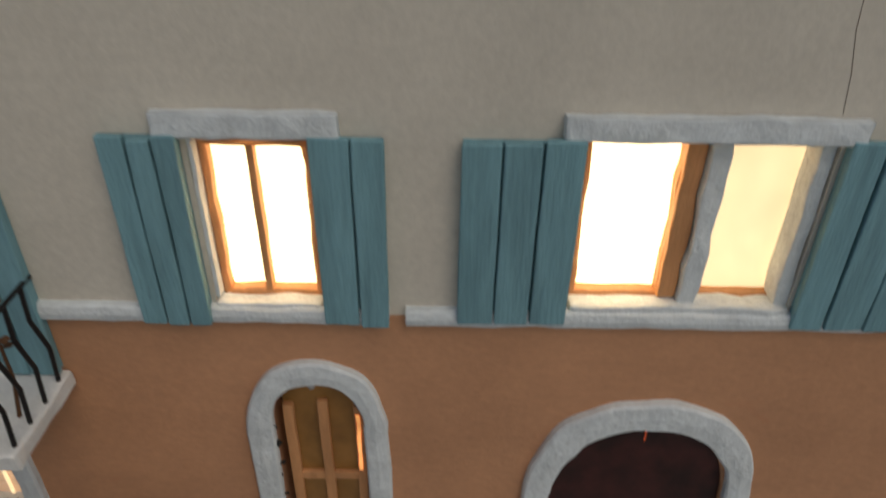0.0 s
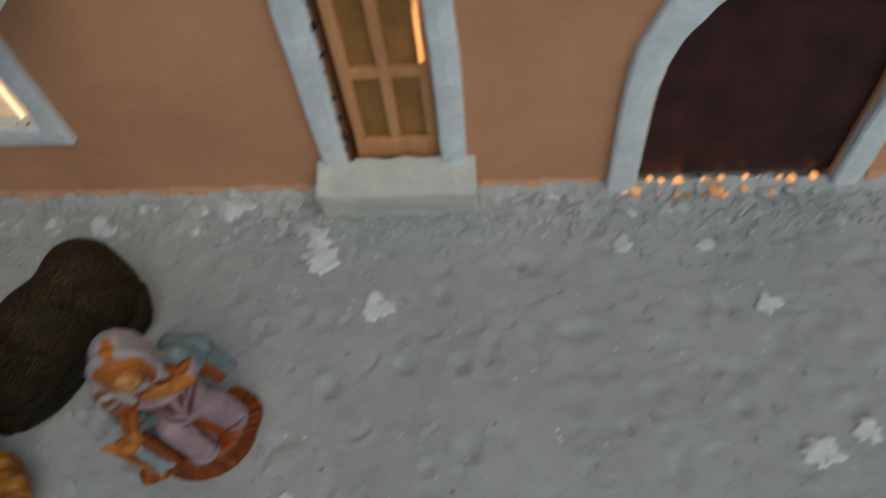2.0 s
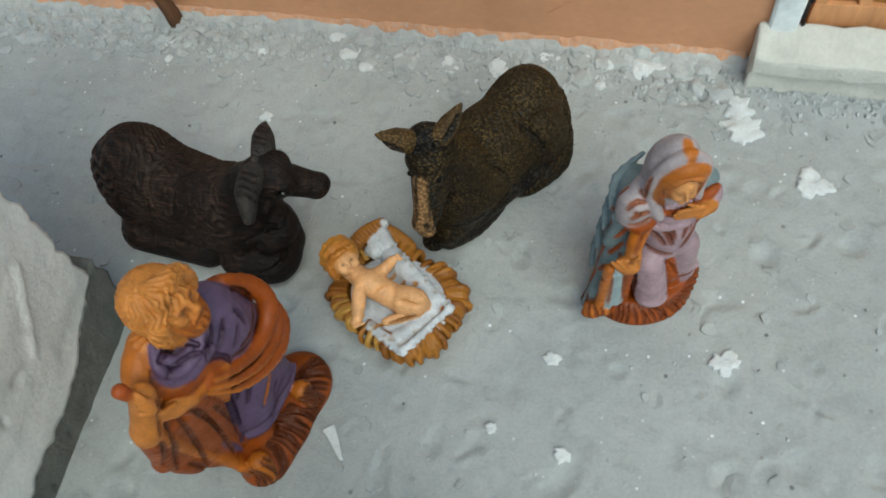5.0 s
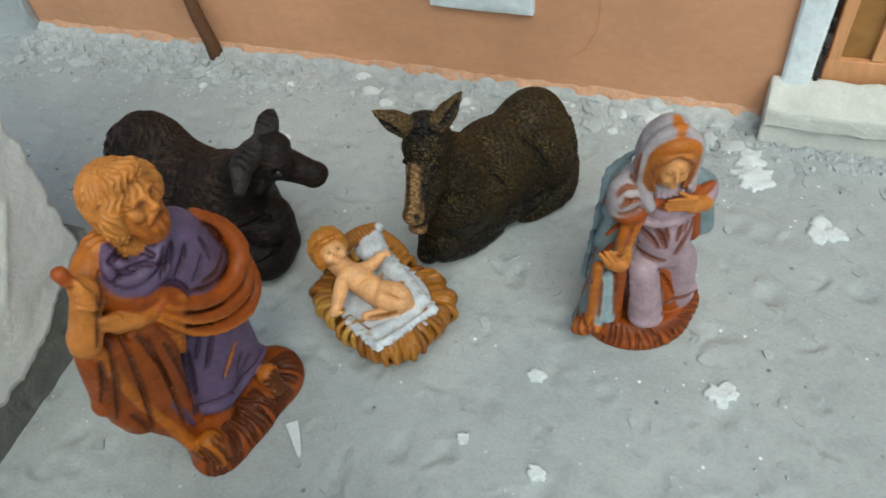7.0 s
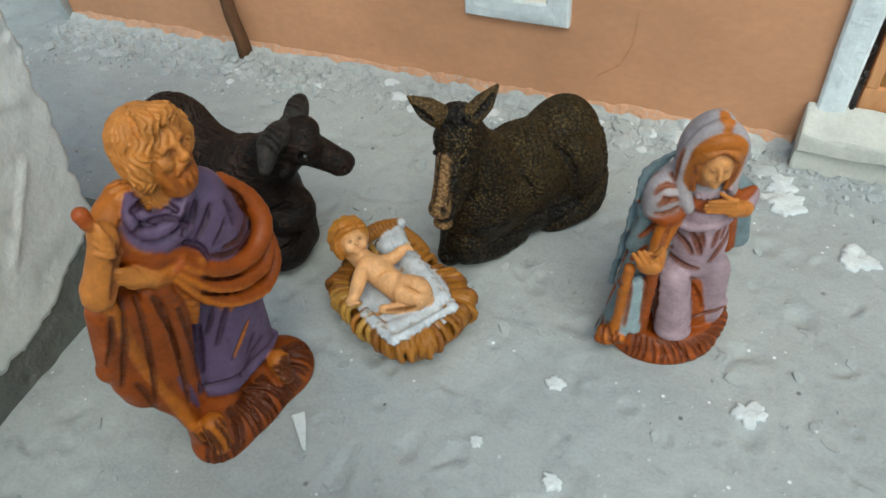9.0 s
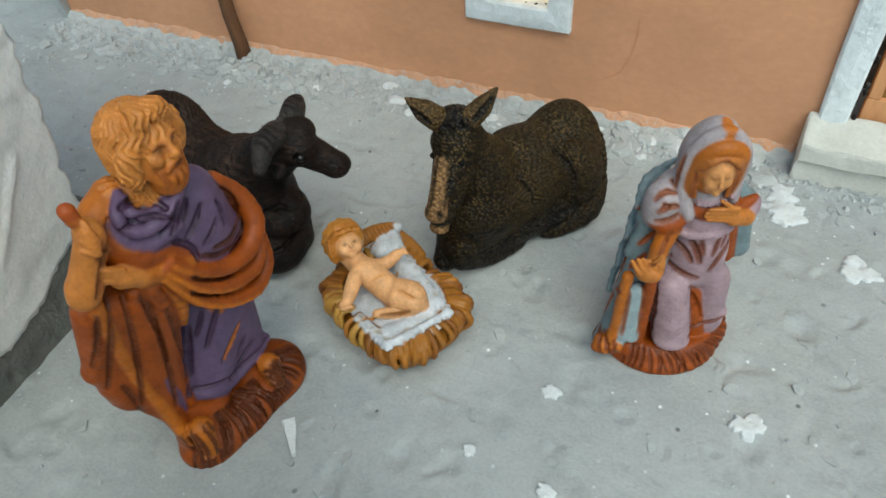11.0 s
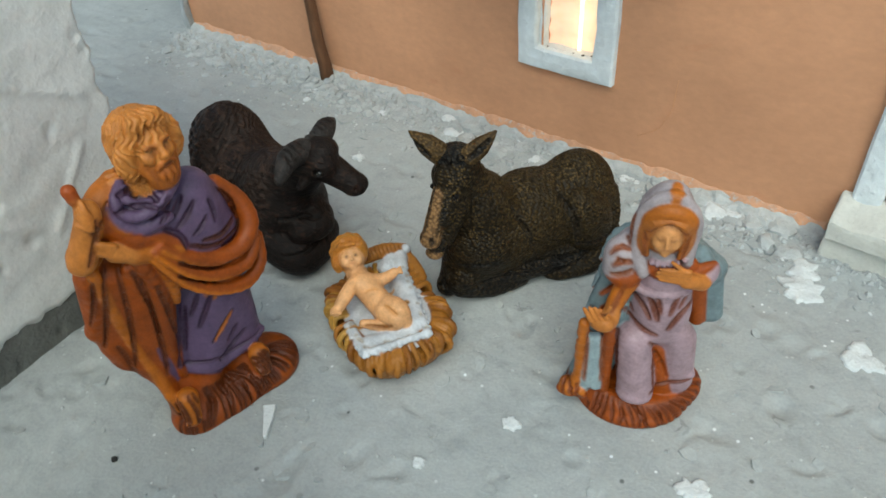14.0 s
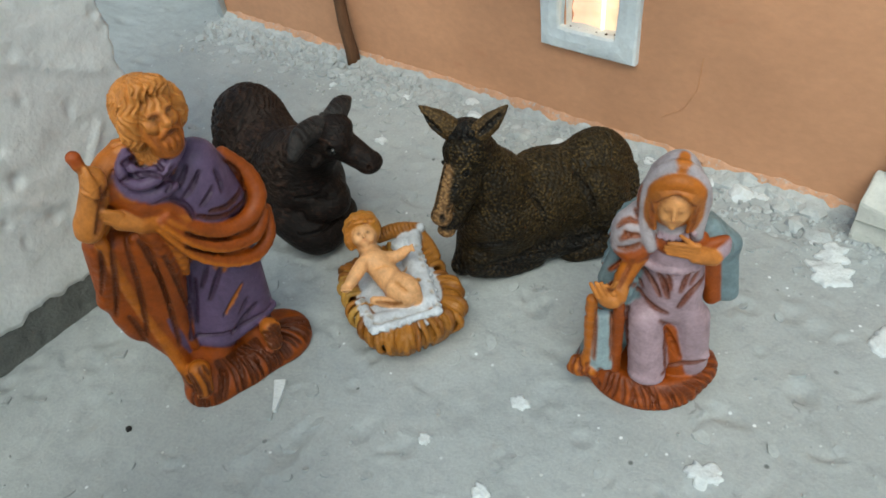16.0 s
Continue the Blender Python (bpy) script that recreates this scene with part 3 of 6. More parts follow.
part("handrail", tube([(-16.35, -0.05, 21.8), (-16.35, -5.2, 21.85), (-18, -5.3, 21.8), (-27.0, -5.2, 21.8)], 0.13, 6), IRON, balcony)
bd = empty("door_2", "teal shuttered balcony door", "door", kind="structure", at=(-21.4, 0, 16.3))
for x0, x1 in ((-23.7, -21.4), (-21.3, -19.0)):
    part("door_leaf", box(x0, x1, 0.3, 0.7, 16.3, 27.4, 0.08, 0.05, 5), BLUE, bd)
part("surround", frame_rect(-24.6, -18.2, 15.9, 28.4, 0.75, -0.3, 0.0, 0.12, 12.0), WHITE, bd)
for x0, x1, s in ((-21.0, -18.4, 7),):
    shutter_leaf(bd, x0 + 2.2, x1 + 2.2, 16.4, 26.8, 2, s)

# dry twig on the balcony
twig = empty("dry_twig", "dry brown twig on the balcony", "twig", at=(-16.9, -3.2, 16.2))
part("stem", tube([(-16.9, -3.2, 16.2), (-16.6, -3.0, 18.4), (-16.8, -2.7, 20.6), (-16.4, -2.6, 22.8)], [0.10, 0.09, 0.07, 0.04], 6), BARK, twig)
for k in range(6):
    part("dead_leaf", lump((-16.7 + 0.25 * math.sin(k * 2.1), -2.7 + 0.3 * math.cos(k * 1.7), 19.8 + 0.6 * k), 0.28, 60 + k, 0.3), BARK, twig)

# brown stem leaning on the wall
stem = empty("wooden_post", "thin brown knotty wooden post against the wall", "post", at=(-40.7, -0.75, 0))
part("shaft", tube([(-40.7 + a, -0.75 + b, c) for a, b, c in ((0, 0, -0.3), (-0.05, 0.02, 1.2), (-0.35, 0.05, 3.0), (-0.5, 0.1, 5.2), (-0.75, 0.12, 8.0), (-0.9, 0.2, 12.0), (-1.3, 0.2, 17.0), (-1.4, 0.2, 24.0))], [0.52, 0.45, 0.42, 0.40, 0.37, 0.35, 0.33, 0.3], 10, None, 0.10), BARK, stem, "", True)

# side wall of the neighbouring house, with a dark band for the shadow below
RIDGES = (((-29.0, 9.6), (-23.8, 6.0)), ((-24.5, 13.0), (-20.2, 10.4)), ((-23.2, 5.4), (-21.0, 8.4)))


def side_x(y, z):
    """The face of the side wall: it leans out a little and is trowelled by hand."""
    v = Vector((0, y, z))
    x = -34.2 + 0.13 * z - 0.1 * (y + 24)
    x += 0.09 * noise.noise(v * 0.22) + 0.045 * noise.noise(v * 0.9) + 0.022 * noise.noise(v * 2.2)
    pit = noise.noise(v * 1.3 + Vector((4, 0, 0)))
    if pit > 0.46:
        x -= (pit - 0.46) * 0.8
    for (y0, z0), (y1, z1) in RIDGES:
        t = min(1.0, max(0.0, ((y - y0) * (y1 - y0) + (z - z0) * (z1 - z0)) / ((y1 - y0) ** 2 + (z1 - z0) ** 2)))
        d = math.hypot(y - y0 - t * (y1 - y0), z - z0 - t * (z1 - z0))
        x += 0.10 * math.exp(-(d / 0.13) ** 2)
    return x


def foot_band_top(y):
    far = min(1.0, max(0.0, (y + 22.9) / 1.9))
    return 2.05 + 1.5 * far * far * (3 - 2 * far) + 0.35 * max(0.0, y + 21) + 0.55 * noise.noise(Vector((y * 0.55, 1, 4))) + 0.26 * noise.noise(Vector((y * 1.9, 5, 4))) + 0.10 * noise.noise(Vector((y * 5.0, 5, 4)))


def side_block(name, low, z1, y1, proud, nz, material, label, rough_edge):
    ys = [-75 + 41 * i / 12 for i in range(12)] + [-34 + (y1 + 34) * i / 110 for i in range(111)]
    b = bmesh.new()
    rows2 = []
    for j in range(nz + 1):
        line = []
        for i, y in enumerate(ys):
            z0, zt = low(y), z1(y)
            z = z0 + (zt - z0) * j / nz
            if y > -22:
                y += rough_edge * (y + 22) / (y1 + 22) * (noise.noise(Vector((0, 3, z * 0.8))) + 0.5 * noise.noise(Vector((0, 9, z * 2.4))))
            line.append(b.verts.new(((side_x(y, z) + proud) * CM, y * CM, z * CM)))
        z0, zt = low(y1), z1(y1)
        z = z0 + (zt - z0) * j / nz
        line.append(b.verts.new((-46 * CM, (y1 - 0.3) * CM, z * CM)))
        line.insert(0, b.verts.new((-46 * CM, -75 * CM, z * CM)))
        rows2.append(line)
    for a, c in zip(rows2, rows2[1:]):
        for i in range(len(a)):
            k = (i + 1) % len(a)
            b.faces.new((a[i], a[k], c[k], c[i]))
    b.faces.new(rows2[0][::-1])
    b.faces.new(rows2[-1])
    bmesh.ops.recalc_face_normals(b, faces=b.faces[:])
    return tagged(link_mesh(name, b, material, None, True), label, "wall", kind="structure")


side_block("wall_side", foot_band_top, lambda y: 24.0, -19.3, 0.0, 90, LIME, "rough limewashed side wall with trowel marks", 0.35)
# the shadow along the wall's foot, built as a dark block
side_block("wall_foot_band", lambda y: -1.0, lambda y: foot_band_top(y) - 0.02, -18.6, -0.06, 12, FOOT_SHADE, "dark band under the side wall, shadow put in as colour", 0.25)

# pale rounded parapet close to the camera
par = bmesh.new()
lines = []
for i in range(42):
    x = -18.0 + 5.6 * i / 41
    n = 0.05 * noise.noise(Vector((x * 1.1, 3, 0))) + 0.03 * noise.noise(Vector((x * 3.0, 8, 0)))
    f, h = -32.2 + 0.112 * (x + 13) + n, 20.15 + 0.34 * (x + 13) + n
    drop = 0.3 + 1.6 * max(0.0, (i - 33) / 8) ** 2
    ring = [(f - 0.02, -0.5)] + [(f + 0.02 * noise.noise(Vector((x, z * 0.7, 5))), z - drop) for z in (4, 8, 12, 16, 19)]
    ring += [(f - 0.35 + 0.35 * math.cos(a), h - drop + 0.3 * math.sin(a)) for a in (0.0, 0.4, 0.8, 1.2, 1.57)]
    ring += [(f - d, h - drop + 0.3 + 0.06 * noise.noise(Vector((x * 0.8, d, 2)))) for d in (1.0, 2.0, 3.5, 6.0, 11.0)] + [(f - 11.5, -0.5)]
    lines.append([par.verts.new((x * CM, y * CM, z * CM)) for y, z in ring])
m_ = len(lines[0])
for p, q in zip(lines, lines[1:]):
    for k in range(m_):
        par.faces.new((p[k], q[k], q[(k + 1) % m_], p[(k + 1) % m_]))
par.faces.new(lines[0])
par.faces.new(lines[-1][::-1])
bmesh.ops.recalc_face_normals(par, faces=par.faces[:])
tagged(link_mesh("parapet", par, PALE, None, True), "pale whitewashed parapet with a rounded top", "parapet")

# crumbling plaster fillet at the foot of the house wall
fil = bmesh.new()
lines = []
for i in range(560):
    x = -56 + 84 * i / 559
    n1 = noise.noise(Vector((x * 0.35, 2, 0))) + 0.6 * noise.noise(Vector((x * 1.3, 7, 0)))
    h = max(0.08, 0.42 + 0.24 * n1)
    d = max(0.25, 0.85 + 0.5 * noise.noise(Vector((x * 0.5, 12, 0))) + 0.35 * noise.noise(Vector((x * 1.9, 17, 0))))
    ring = [(x, 0.02, h), (x, -0.12, h), (x, -0.3 * d, h * 0.75 + 0.10 * noise.noise(Vector((x * 2.7, 22, 0)))), (x, -0.65 * d, h * 0.5 + 0.12 * noise.noise(Vector((x * 3.1, 27, 0)))), (x, -d, 0.05)]
    lines.append([fil.verts.new((px * CM, py * CM, (pz + (0.28 if py > -0.9 * d else 0.0)) * CM)) for px, py, pz in ring] + [fil.verts.new((x * CM, -d * CM, -0.6 * CM)), fil.verts.new((x * CM, 0.02 * CM, -0.6 * CM))])
for p, q in zip(lines, lines[1:]):
    for j in range(7):
        fil.faces.new((p[j], q[j], q[(j + 1) % 7], p[(j + 1) % 7]))
fil.faces.new(lines[0])
fil.faces.new(lines[-1][::-1])
bmesh.ops.recalc_face_normals(fil, faces=fil.faces[:])
tagged(link_mesh("trim_fillet", fil, STONE), "crumbling grey plaster edge at the foot of the wall", "trim", kind="structure")

# wall paint smeared over the lumpy foot of the wall
for k, (x0, x1) in enumerate(((-55.9, -8.3), (0.0, 6.7), (19.4, 27.9))):
    smear = bmesh.new()
    lines = []
    n = int((x1 - x0) * 7)
    for i in range(n + 1):
        x = x0 + (x1 - x0) * i / n
        n1 = noise.noise(Vector((x * 0.4, 52, 0))) + 0.7 * noise.noise(Vector((x * 1.3, 57, 0)))
        h = 0.86 + 0.26 * n1
        d = max(0.03, 0.16 + 0.20 * noise.noise(Vector((x * 0.9, 62, 0))) + 0.08 * noise.noise(Vector((x * 2.2, 67, 0))))
        ring = [(0.02, h + 0.12), (-0.03, h + 0.08), (-0.35 * d - 0.04, h * 0.92), (-d - 0.03, h * 0.72), (-d * 1.6 - 0.05, 0.35), (-d * 1.6, -0.4), (0.02, -0.4)]
        lines.append([smear.verts.new((x * CM, py * CM, pz * CM)) for py, pz in ring])
    for p, q in zip(lines, lines[1:]):
        for j in range(7):
            smear.faces.new((p[j], q[j], q[(j + 1) % 7], p[(j + 1) % 7]))
    smear.faces.new(lines[0])
    smear.faces.new(lines[-1][::-1])
    bmesh.ops.recalc_face_normals(smear, faces=smear.faces[:])
    tagged(link_mesh("trim_smear_%d" % (k + 1), smear, PEACH, None, True), "peach wall paint smeared over the lumpy foot of the wall", "trim", kind="structure")

# a faint crack in the wall, added as a thin brown strand
tagged(link_mesh("bristle", tube([(-16.6, -0.04, 6.2), (-16.65, -0.05, 4.6), (-17.2, -0.05, 3.3), (-18.3, -0.03, 2.5)], 0.014, 5), DOORWOOD), "thin brown strand standing for a faint crack in the wall paint", "bristle")

# hairline crack running down the beige plaster from the top
tagged(link_mesh("crack", tube([(16.6, -0.01, 35.5), (16.75, -0.01, 33.2), (17.1, -0.01, 31.6), (17.3, -0.01, 29.95)], 0.011, 5), BARK), "thin dark hairline crack in the beige plaster", "crack")


# ---- modelling clay: solids joined smoothly, then skinned ----
class Clay:
    def __init__(self, lo, hi, step):
        self.lo, self.step = np.array(lo, float), step
        self.ax = [np.arange(a, b + step, step) for a, b in zip(lo, hi)]
        shape = tuple(len(a) for a in self.ax)
        self.d = np.full(shape, 9.0, np.float32)
        self.c = np.zeros(shape + (3,), np.float32)

    def part(self, lo, hi):
        cut = []
        for a, l, h in zip(self.ax, lo, hi):
            i, j = np.searchsorted(a, (l, h))
            cut.append(slice(max(0, i - 1), min(len(a), j + 1)))
        g = np.meshgrid(*[a[s] for a, s in zip(self.ax, cut)], indexing="ij")
        return tuple(cut), g

    def join(self, cut, d, colour, k):
        old = self.d[cut].copy()
        d = d.astype(np.float32)
        h = np.clip(0.5 + 0.5 * (old - d) / k, 0, 1)
        self.d[cut] = old + (d - old) * h - k * h * (1 - h)
        w = np.clip(0.5 + (old - d) / 0.06, 0, 1)[..., None]
        self.c[cut] = self.c[cut] * (1 - w) + np.array(colour, np.float32) * w

    def sink(self, cut, d, colour, k):
        old = self.d[cut].copy()
        d = -d.astype(np.float32)
        h = np.clip(0.5 - 0.5 * (old - d) / k, 0, 1)
        self.d[cut] = old + (d - old) * h + k * h * (1 - h)
        if colour is not None:
            w = np.clip((d + 0.10) / 0.10, 0, 1)[..., None]
            self.c[cut] = self.c[cut] * (1 - w) + np.array(colour, np.float32) * w

    def tint(self, cut, d, colour, soft=0.05):
        w = np.clip(0.5 - d / soft, 0, 1)[..., None]
        self.c[cut] = self.c[cut] * (1 - w) + np.array(colour, np.float32) * w

    def ball(self, c, r, colour, k=0.25, turn=(0, 0, 0), mode="join"):
        r = np.array(r if hasattr(r, "__len__") else (r, r, r), float)
        m = np.array(Euler([radians(a) for a in turn]).to_matrix())
        reach = r.max() + 0.6
        cut, g = self.part([v - reach for v in c], [v + reach for v in c])
        p = np.stack([a - v for a, v in zip(g, c)], -1) @ m
        k0 = np.sqrt(((p / r) ** 2).sum(-1))
        k1 = np.sqrt(((p / r**2) ** 2).sum(-1)) + 1e-6
        d = np.where(k0 < 1e-3, -r.min(), k0 * (k0 - 1) / k1)
        self.put(mode, cut, d, colour, k)

    def put(self, mode, cut, d, colour, k):
        if mode == "join":
            self.join(cut, d, colour, k)
        elif mode == "sink":
            self.sink(cut, d, colour, k)
        else:
            self.tint(cut, d, colour)

    def limb(self, a, b, ra, rb, colour, k=0.2, mode="join", flat=None):
        a, b = np.array(a, float), np.array(b, float)
        reach = max(ra, rb) + 0.6
        cut, g = self.part(np.minimum(a, b) - reach, np.maximum(a, b) + reach)
        p = np.stack(g, -1) - a
        ab = b - a
        t = np.clip((p @ ab) / max(ab @ ab, 1e-9), 0, 1)
        off = p - t[..., None] * ab
        d = np.sqrt((off**2).sum(-1))
        if flat is not None:
            n = np.array(flat[:3], float)
            n /= np.linalg.norm(n)
            q = off @ n
            d = np.sqrt(np.maximum(d**2 - q**2, 0) + (q * flat[3]) ** 2)
            self.put(mode, cut, (d - (ra + (rb - ra) * t)) / flat[3] ** 0.5, colour, k)
        else:
            self.put(mode, cut, d - (ra + (rb - ra) * t), colour, k)

    def rope(self, pts, radii, colour, k=0.2, mode="join", flat=None):
        if len(pts) > 2:
            # ease the corners
            p = [np.array(q, float) for q in pts]
            r = list(radii) if hasattr(radii, "__len__") else [radii] * len(p)
            p = [2 * p[0] - p[1]] + p + [2 * p[-1] - p[-2]]
            pts, radii = [], []
            for i in range(1, len(p) - 2):
                for t in (0.0, 1 / 3, 2 / 3):
                    pts.append(0.5 * (2 * p[i] + (p[i + 1] - p[i - 1]) * t + (2 * p[i - 1] - 5 * p[i] + 4 * p[i + 1] - p[i + 2]) * t * t + (3 * p[i] - p[i - 1] - 3 * p[i + 1] + p[i + 2]) * t**3))
                    radii.append(r[i - 1] + (r[i] - r[i - 1]) * t)
            pts.append(p[-2])
            radii.append(r[-1])
        for i in range(len(pts) - 1):
            ra = radii[i] if hasattr(radii, "__len__") else radii
            rb = radii[i + 1] if hasattr(radii, "__len__") else radii
            self.limb(pts[i], pts[i + 1], ra, rb, colour, k, mode, flat)

    def on_skin(self, p, way):
        """Slides a point along a direction until it meets the skin from outside."""
        p, way = np.array(p, float), np.array(way, float)
        way = way / np.linalg.norm(way)
        line = p + np.arange(1.8, -1.8, -0.04)[:, None] * way
        i = np.round((line - self.lo) / self.step).astype(int)
        good = ((i >= 0) & (i < self.d.shape)).all(1)
        line, i = line[good], i[good]
        inside = np.nonzero(self.d[i[:, 0], i[:, 1], i[:, 2]] < 0)[0]
        return line[inside[0]] if len(inside) else None

    def mark(self, a, b, r, colour, way, deep=0.6, k=0.06, bend=0.0):
        """A groove or painted stroke drawn on the skin from a to b; deep 0 paints only."""
        a, b = np.array(a, float), np.array(b, float)
        n = max(2, int(np.linalg.norm(b - a) / 0.16))
        side = np.cross(np.array(way, float), b - a)
        side = side / max(np.linalg.norm(side), 1e-6)
        pts = []
        for i in range(n + 1):
            t = i / n
            q = self.on_skin(a + (b - a) * t + side * bend * math.sin(math.pi * t), way)
            if q is not None:
                pts.append((q, r * (0.45 + 0.55 * math.sin(math.pi * min(max(t, 0.08), 0.92)))))
        for (p, rp), (q, rq) in zip(pts, pts[1:]):
            if np.linalg.norm(p - q) > 0.6:
                continue
            if deep:
                self.limb(p, q, rp * deep, rq * deep, colour, k, "sink")
            self.limb(p, q, rp, rq, colour, 0.05, "tint")

    def relief(self, fn, amount, pick=None, light=None, above=0.0):
        """Raises and lowers the skin by fn(x, y, z), where the colour is near pick; ridges take a lighter dry-brushed tone."""
        near = np.abs(self.d) < 0.35
        i = np.nonzero(near)
        p = [self.ax[n][i[n]] for n in range(3)]
        f = fn(*p)
        w = 1.0
        if pick is not None:
            w = np.clip(1.4 - np.abs(self.c[i] - np.array(pick)).sum(-1) / (0.35 * (sum(pick) + 0.02)), 0, 1)
        self.d[i] -= amount * f * w
        if light is not None:
            s = (np.clip((f - above) / (1 - above), 0, 1) * w)[..., None] * 0.75
            self.c[i] = self.c[i] * (1 - s) + np.array(light, np.float32) * s

    def skin(self, name, material, label, category, at, parent=None):
        d, c = self.d, self.c
        d = np.maximum(d, (-self.ax[2] + 0.0)[None, None, :].astype(np.float32))
        n = np.array(d.shape) - 1
        total = np.zeros(tuple(n) + (3,), np.float32)
        count = np.zeros(tuple(n), np.float32)
        edges = []
        for axis_ in range(3):
            s0 = [slice(None)] * 3
            s1 = [slice(None)] * 3
            s0[axis_], s1[axis_] = slice(0, -1), slice(1, None)
            a, b = d[tuple(s0)], d[tuple(s1)]
            hit = (a < 0) != (b < 0)
            t = np.where(hit, a / np.where(hit, a - b, 1), 0)
            o1, o2 = [q for q in range(3) if q != axis_]
            edges.append((hit, a < 0))
            for u in (0, 1):
                for v in (0, 1):
                    sl = [slice(None)] * 3
                    sl[o1] = slice(u, n[o1] + u)
                    sl[o2] = slice(v, n[o2] + v)
                    h, tt = hit[tuple(sl)], t[tuple(sl)]
                    count += h
                    total[..., axis_] += tt * h
                    total[..., o1] += u * h
                    total[..., o2] += v * h
        live = count > 0
        ids = np.full(tuple(n), -1, np.int64)
        ids[live] = np.arange(live.sum())
        where = np.stack(np.nonzero(live), -1)
        pts = self.lo + (where + total[live] / count[live][:, None]) * self.step
        cols = np.zeros((len(where), 3), np.float32)
        for u in (0, 1):
            for v in (0, 1):
                for w in (0, 1):
                    cols += c[where[:, 0] + u, where[:, 1] + v, where[:, 2] + w] / 8
        quads = []
        for axis_, (hit, inside) in enumerate(edges):
            o1, o2 = [(1, 2), (2, 0), (0, 1)][axis_]
            i = np.stack(np.nonzero(hit), -1)
            i = i[(i[:, o1] > 0) & (i[:, o2] > 0) & (i[:, o1] < n[o1]) & (i[:, o2] < n[o2])]
            e1, e2 = np.eye(3, dtype=int)[o1], np.eye(3, dtype=int)[o2]
            q = np.stack([ids[tuple((i - e1 - e2).T)], ids[tuple((i - e2).T)], ids[tuple(i.T)], ids[tuple((i - e1).T)]], -1)
            ins = inside[tuple(i.T)]
            q = np.where(ins[:, None], q, q[:, ::-1])
            quads.append(q)
        quads = np.concatenate(quads)
        quads = quads[(quads >= 0).all(1)]
        pts = (pts - np.array(at)) * CM
        me = bpy.data.meshes.new(name)
        me.from_pydata(pts.tolist(), [], quads.tolist())
        me.polygons.foreach_set("use_smooth", [True] * len(me.polygons))
        attr = me.color_attributes.new("paint", "FLOAT_COLOR", "POINT")
        attr.data.foreach_set("color", np.concatenate([cols, np.ones((len(cols), 1))], 1).astype(np.float32).ravel())
        me.materials.append(material)
        ob = new(name, me)
        if parent is not None:
            ob.parent = parent
            return ob
        ob.location = [v * CM for v in at]
        return tagged(ob, label, category)


# pigments; the _DARK ones also paint shade into folds and hollows
RUST = (0.255, 0.051, 0.004)
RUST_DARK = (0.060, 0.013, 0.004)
OCHRE = (0.38, 0.108, 0.010)
SKIN = (0.44, 0.155, 0.030)
VIOLET = (0.104, 0.066, 0.124)
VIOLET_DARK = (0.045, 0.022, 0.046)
LILAC = (0.31, 0.212, 0.238)
VEIL = (0.335, 0.285, 0.292)
# SLATE is the cloak's shaded side; its lit front gets a paler copy
SLATE = (0.150, 0.198, 0.212)
BABY = (0.64, 0.33, 0.145)
CURL = (0.47, 0.190, 0.028)
STRAW = (0.31, 0.120, 0.017)
STRAW_LIGHT = (0.44, 0.230, 0.046)
LINEN = (0.50, 0.51, 0.53)
EYE_DARK = (0.03, 0.015, 0.01)
OXHIDE = (0.0100, 0.0066, 0.0055)
OXHORN = (0.030, 0.026, 0.024)
ASS = (0.017, 0.0112, 0.0050)
ASS_LIGHT = (0.17, 0.106, 0.038)
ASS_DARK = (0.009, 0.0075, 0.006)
MUZZLE = (0.20, 0.108, 0.046)


class local:
    """A head's own frame: ahead, aside and up from its middle, turned by yaw and nodded by pitch, in degrees."""

    def __init__(self, middle, yaw, pitch):
        a, p = radians(yaw), radians(pitch)
        self.o = np.array(middle)
        self.fw = np.array((math.cos(a) * math.cos(p), math.sin(a) * math.cos(p), math.sin(p)))
        self.sd = np.array((-math.sin(a), math.cos(a), 0))
        self.up = np.cross(self.fw, self.sd)

    def turn(self, f, s, u):
        return self.fw * f + self.sd * s + self.up * u

    def __call__(self, f, s, u):
        return self.o + self.turn(f, s, u)


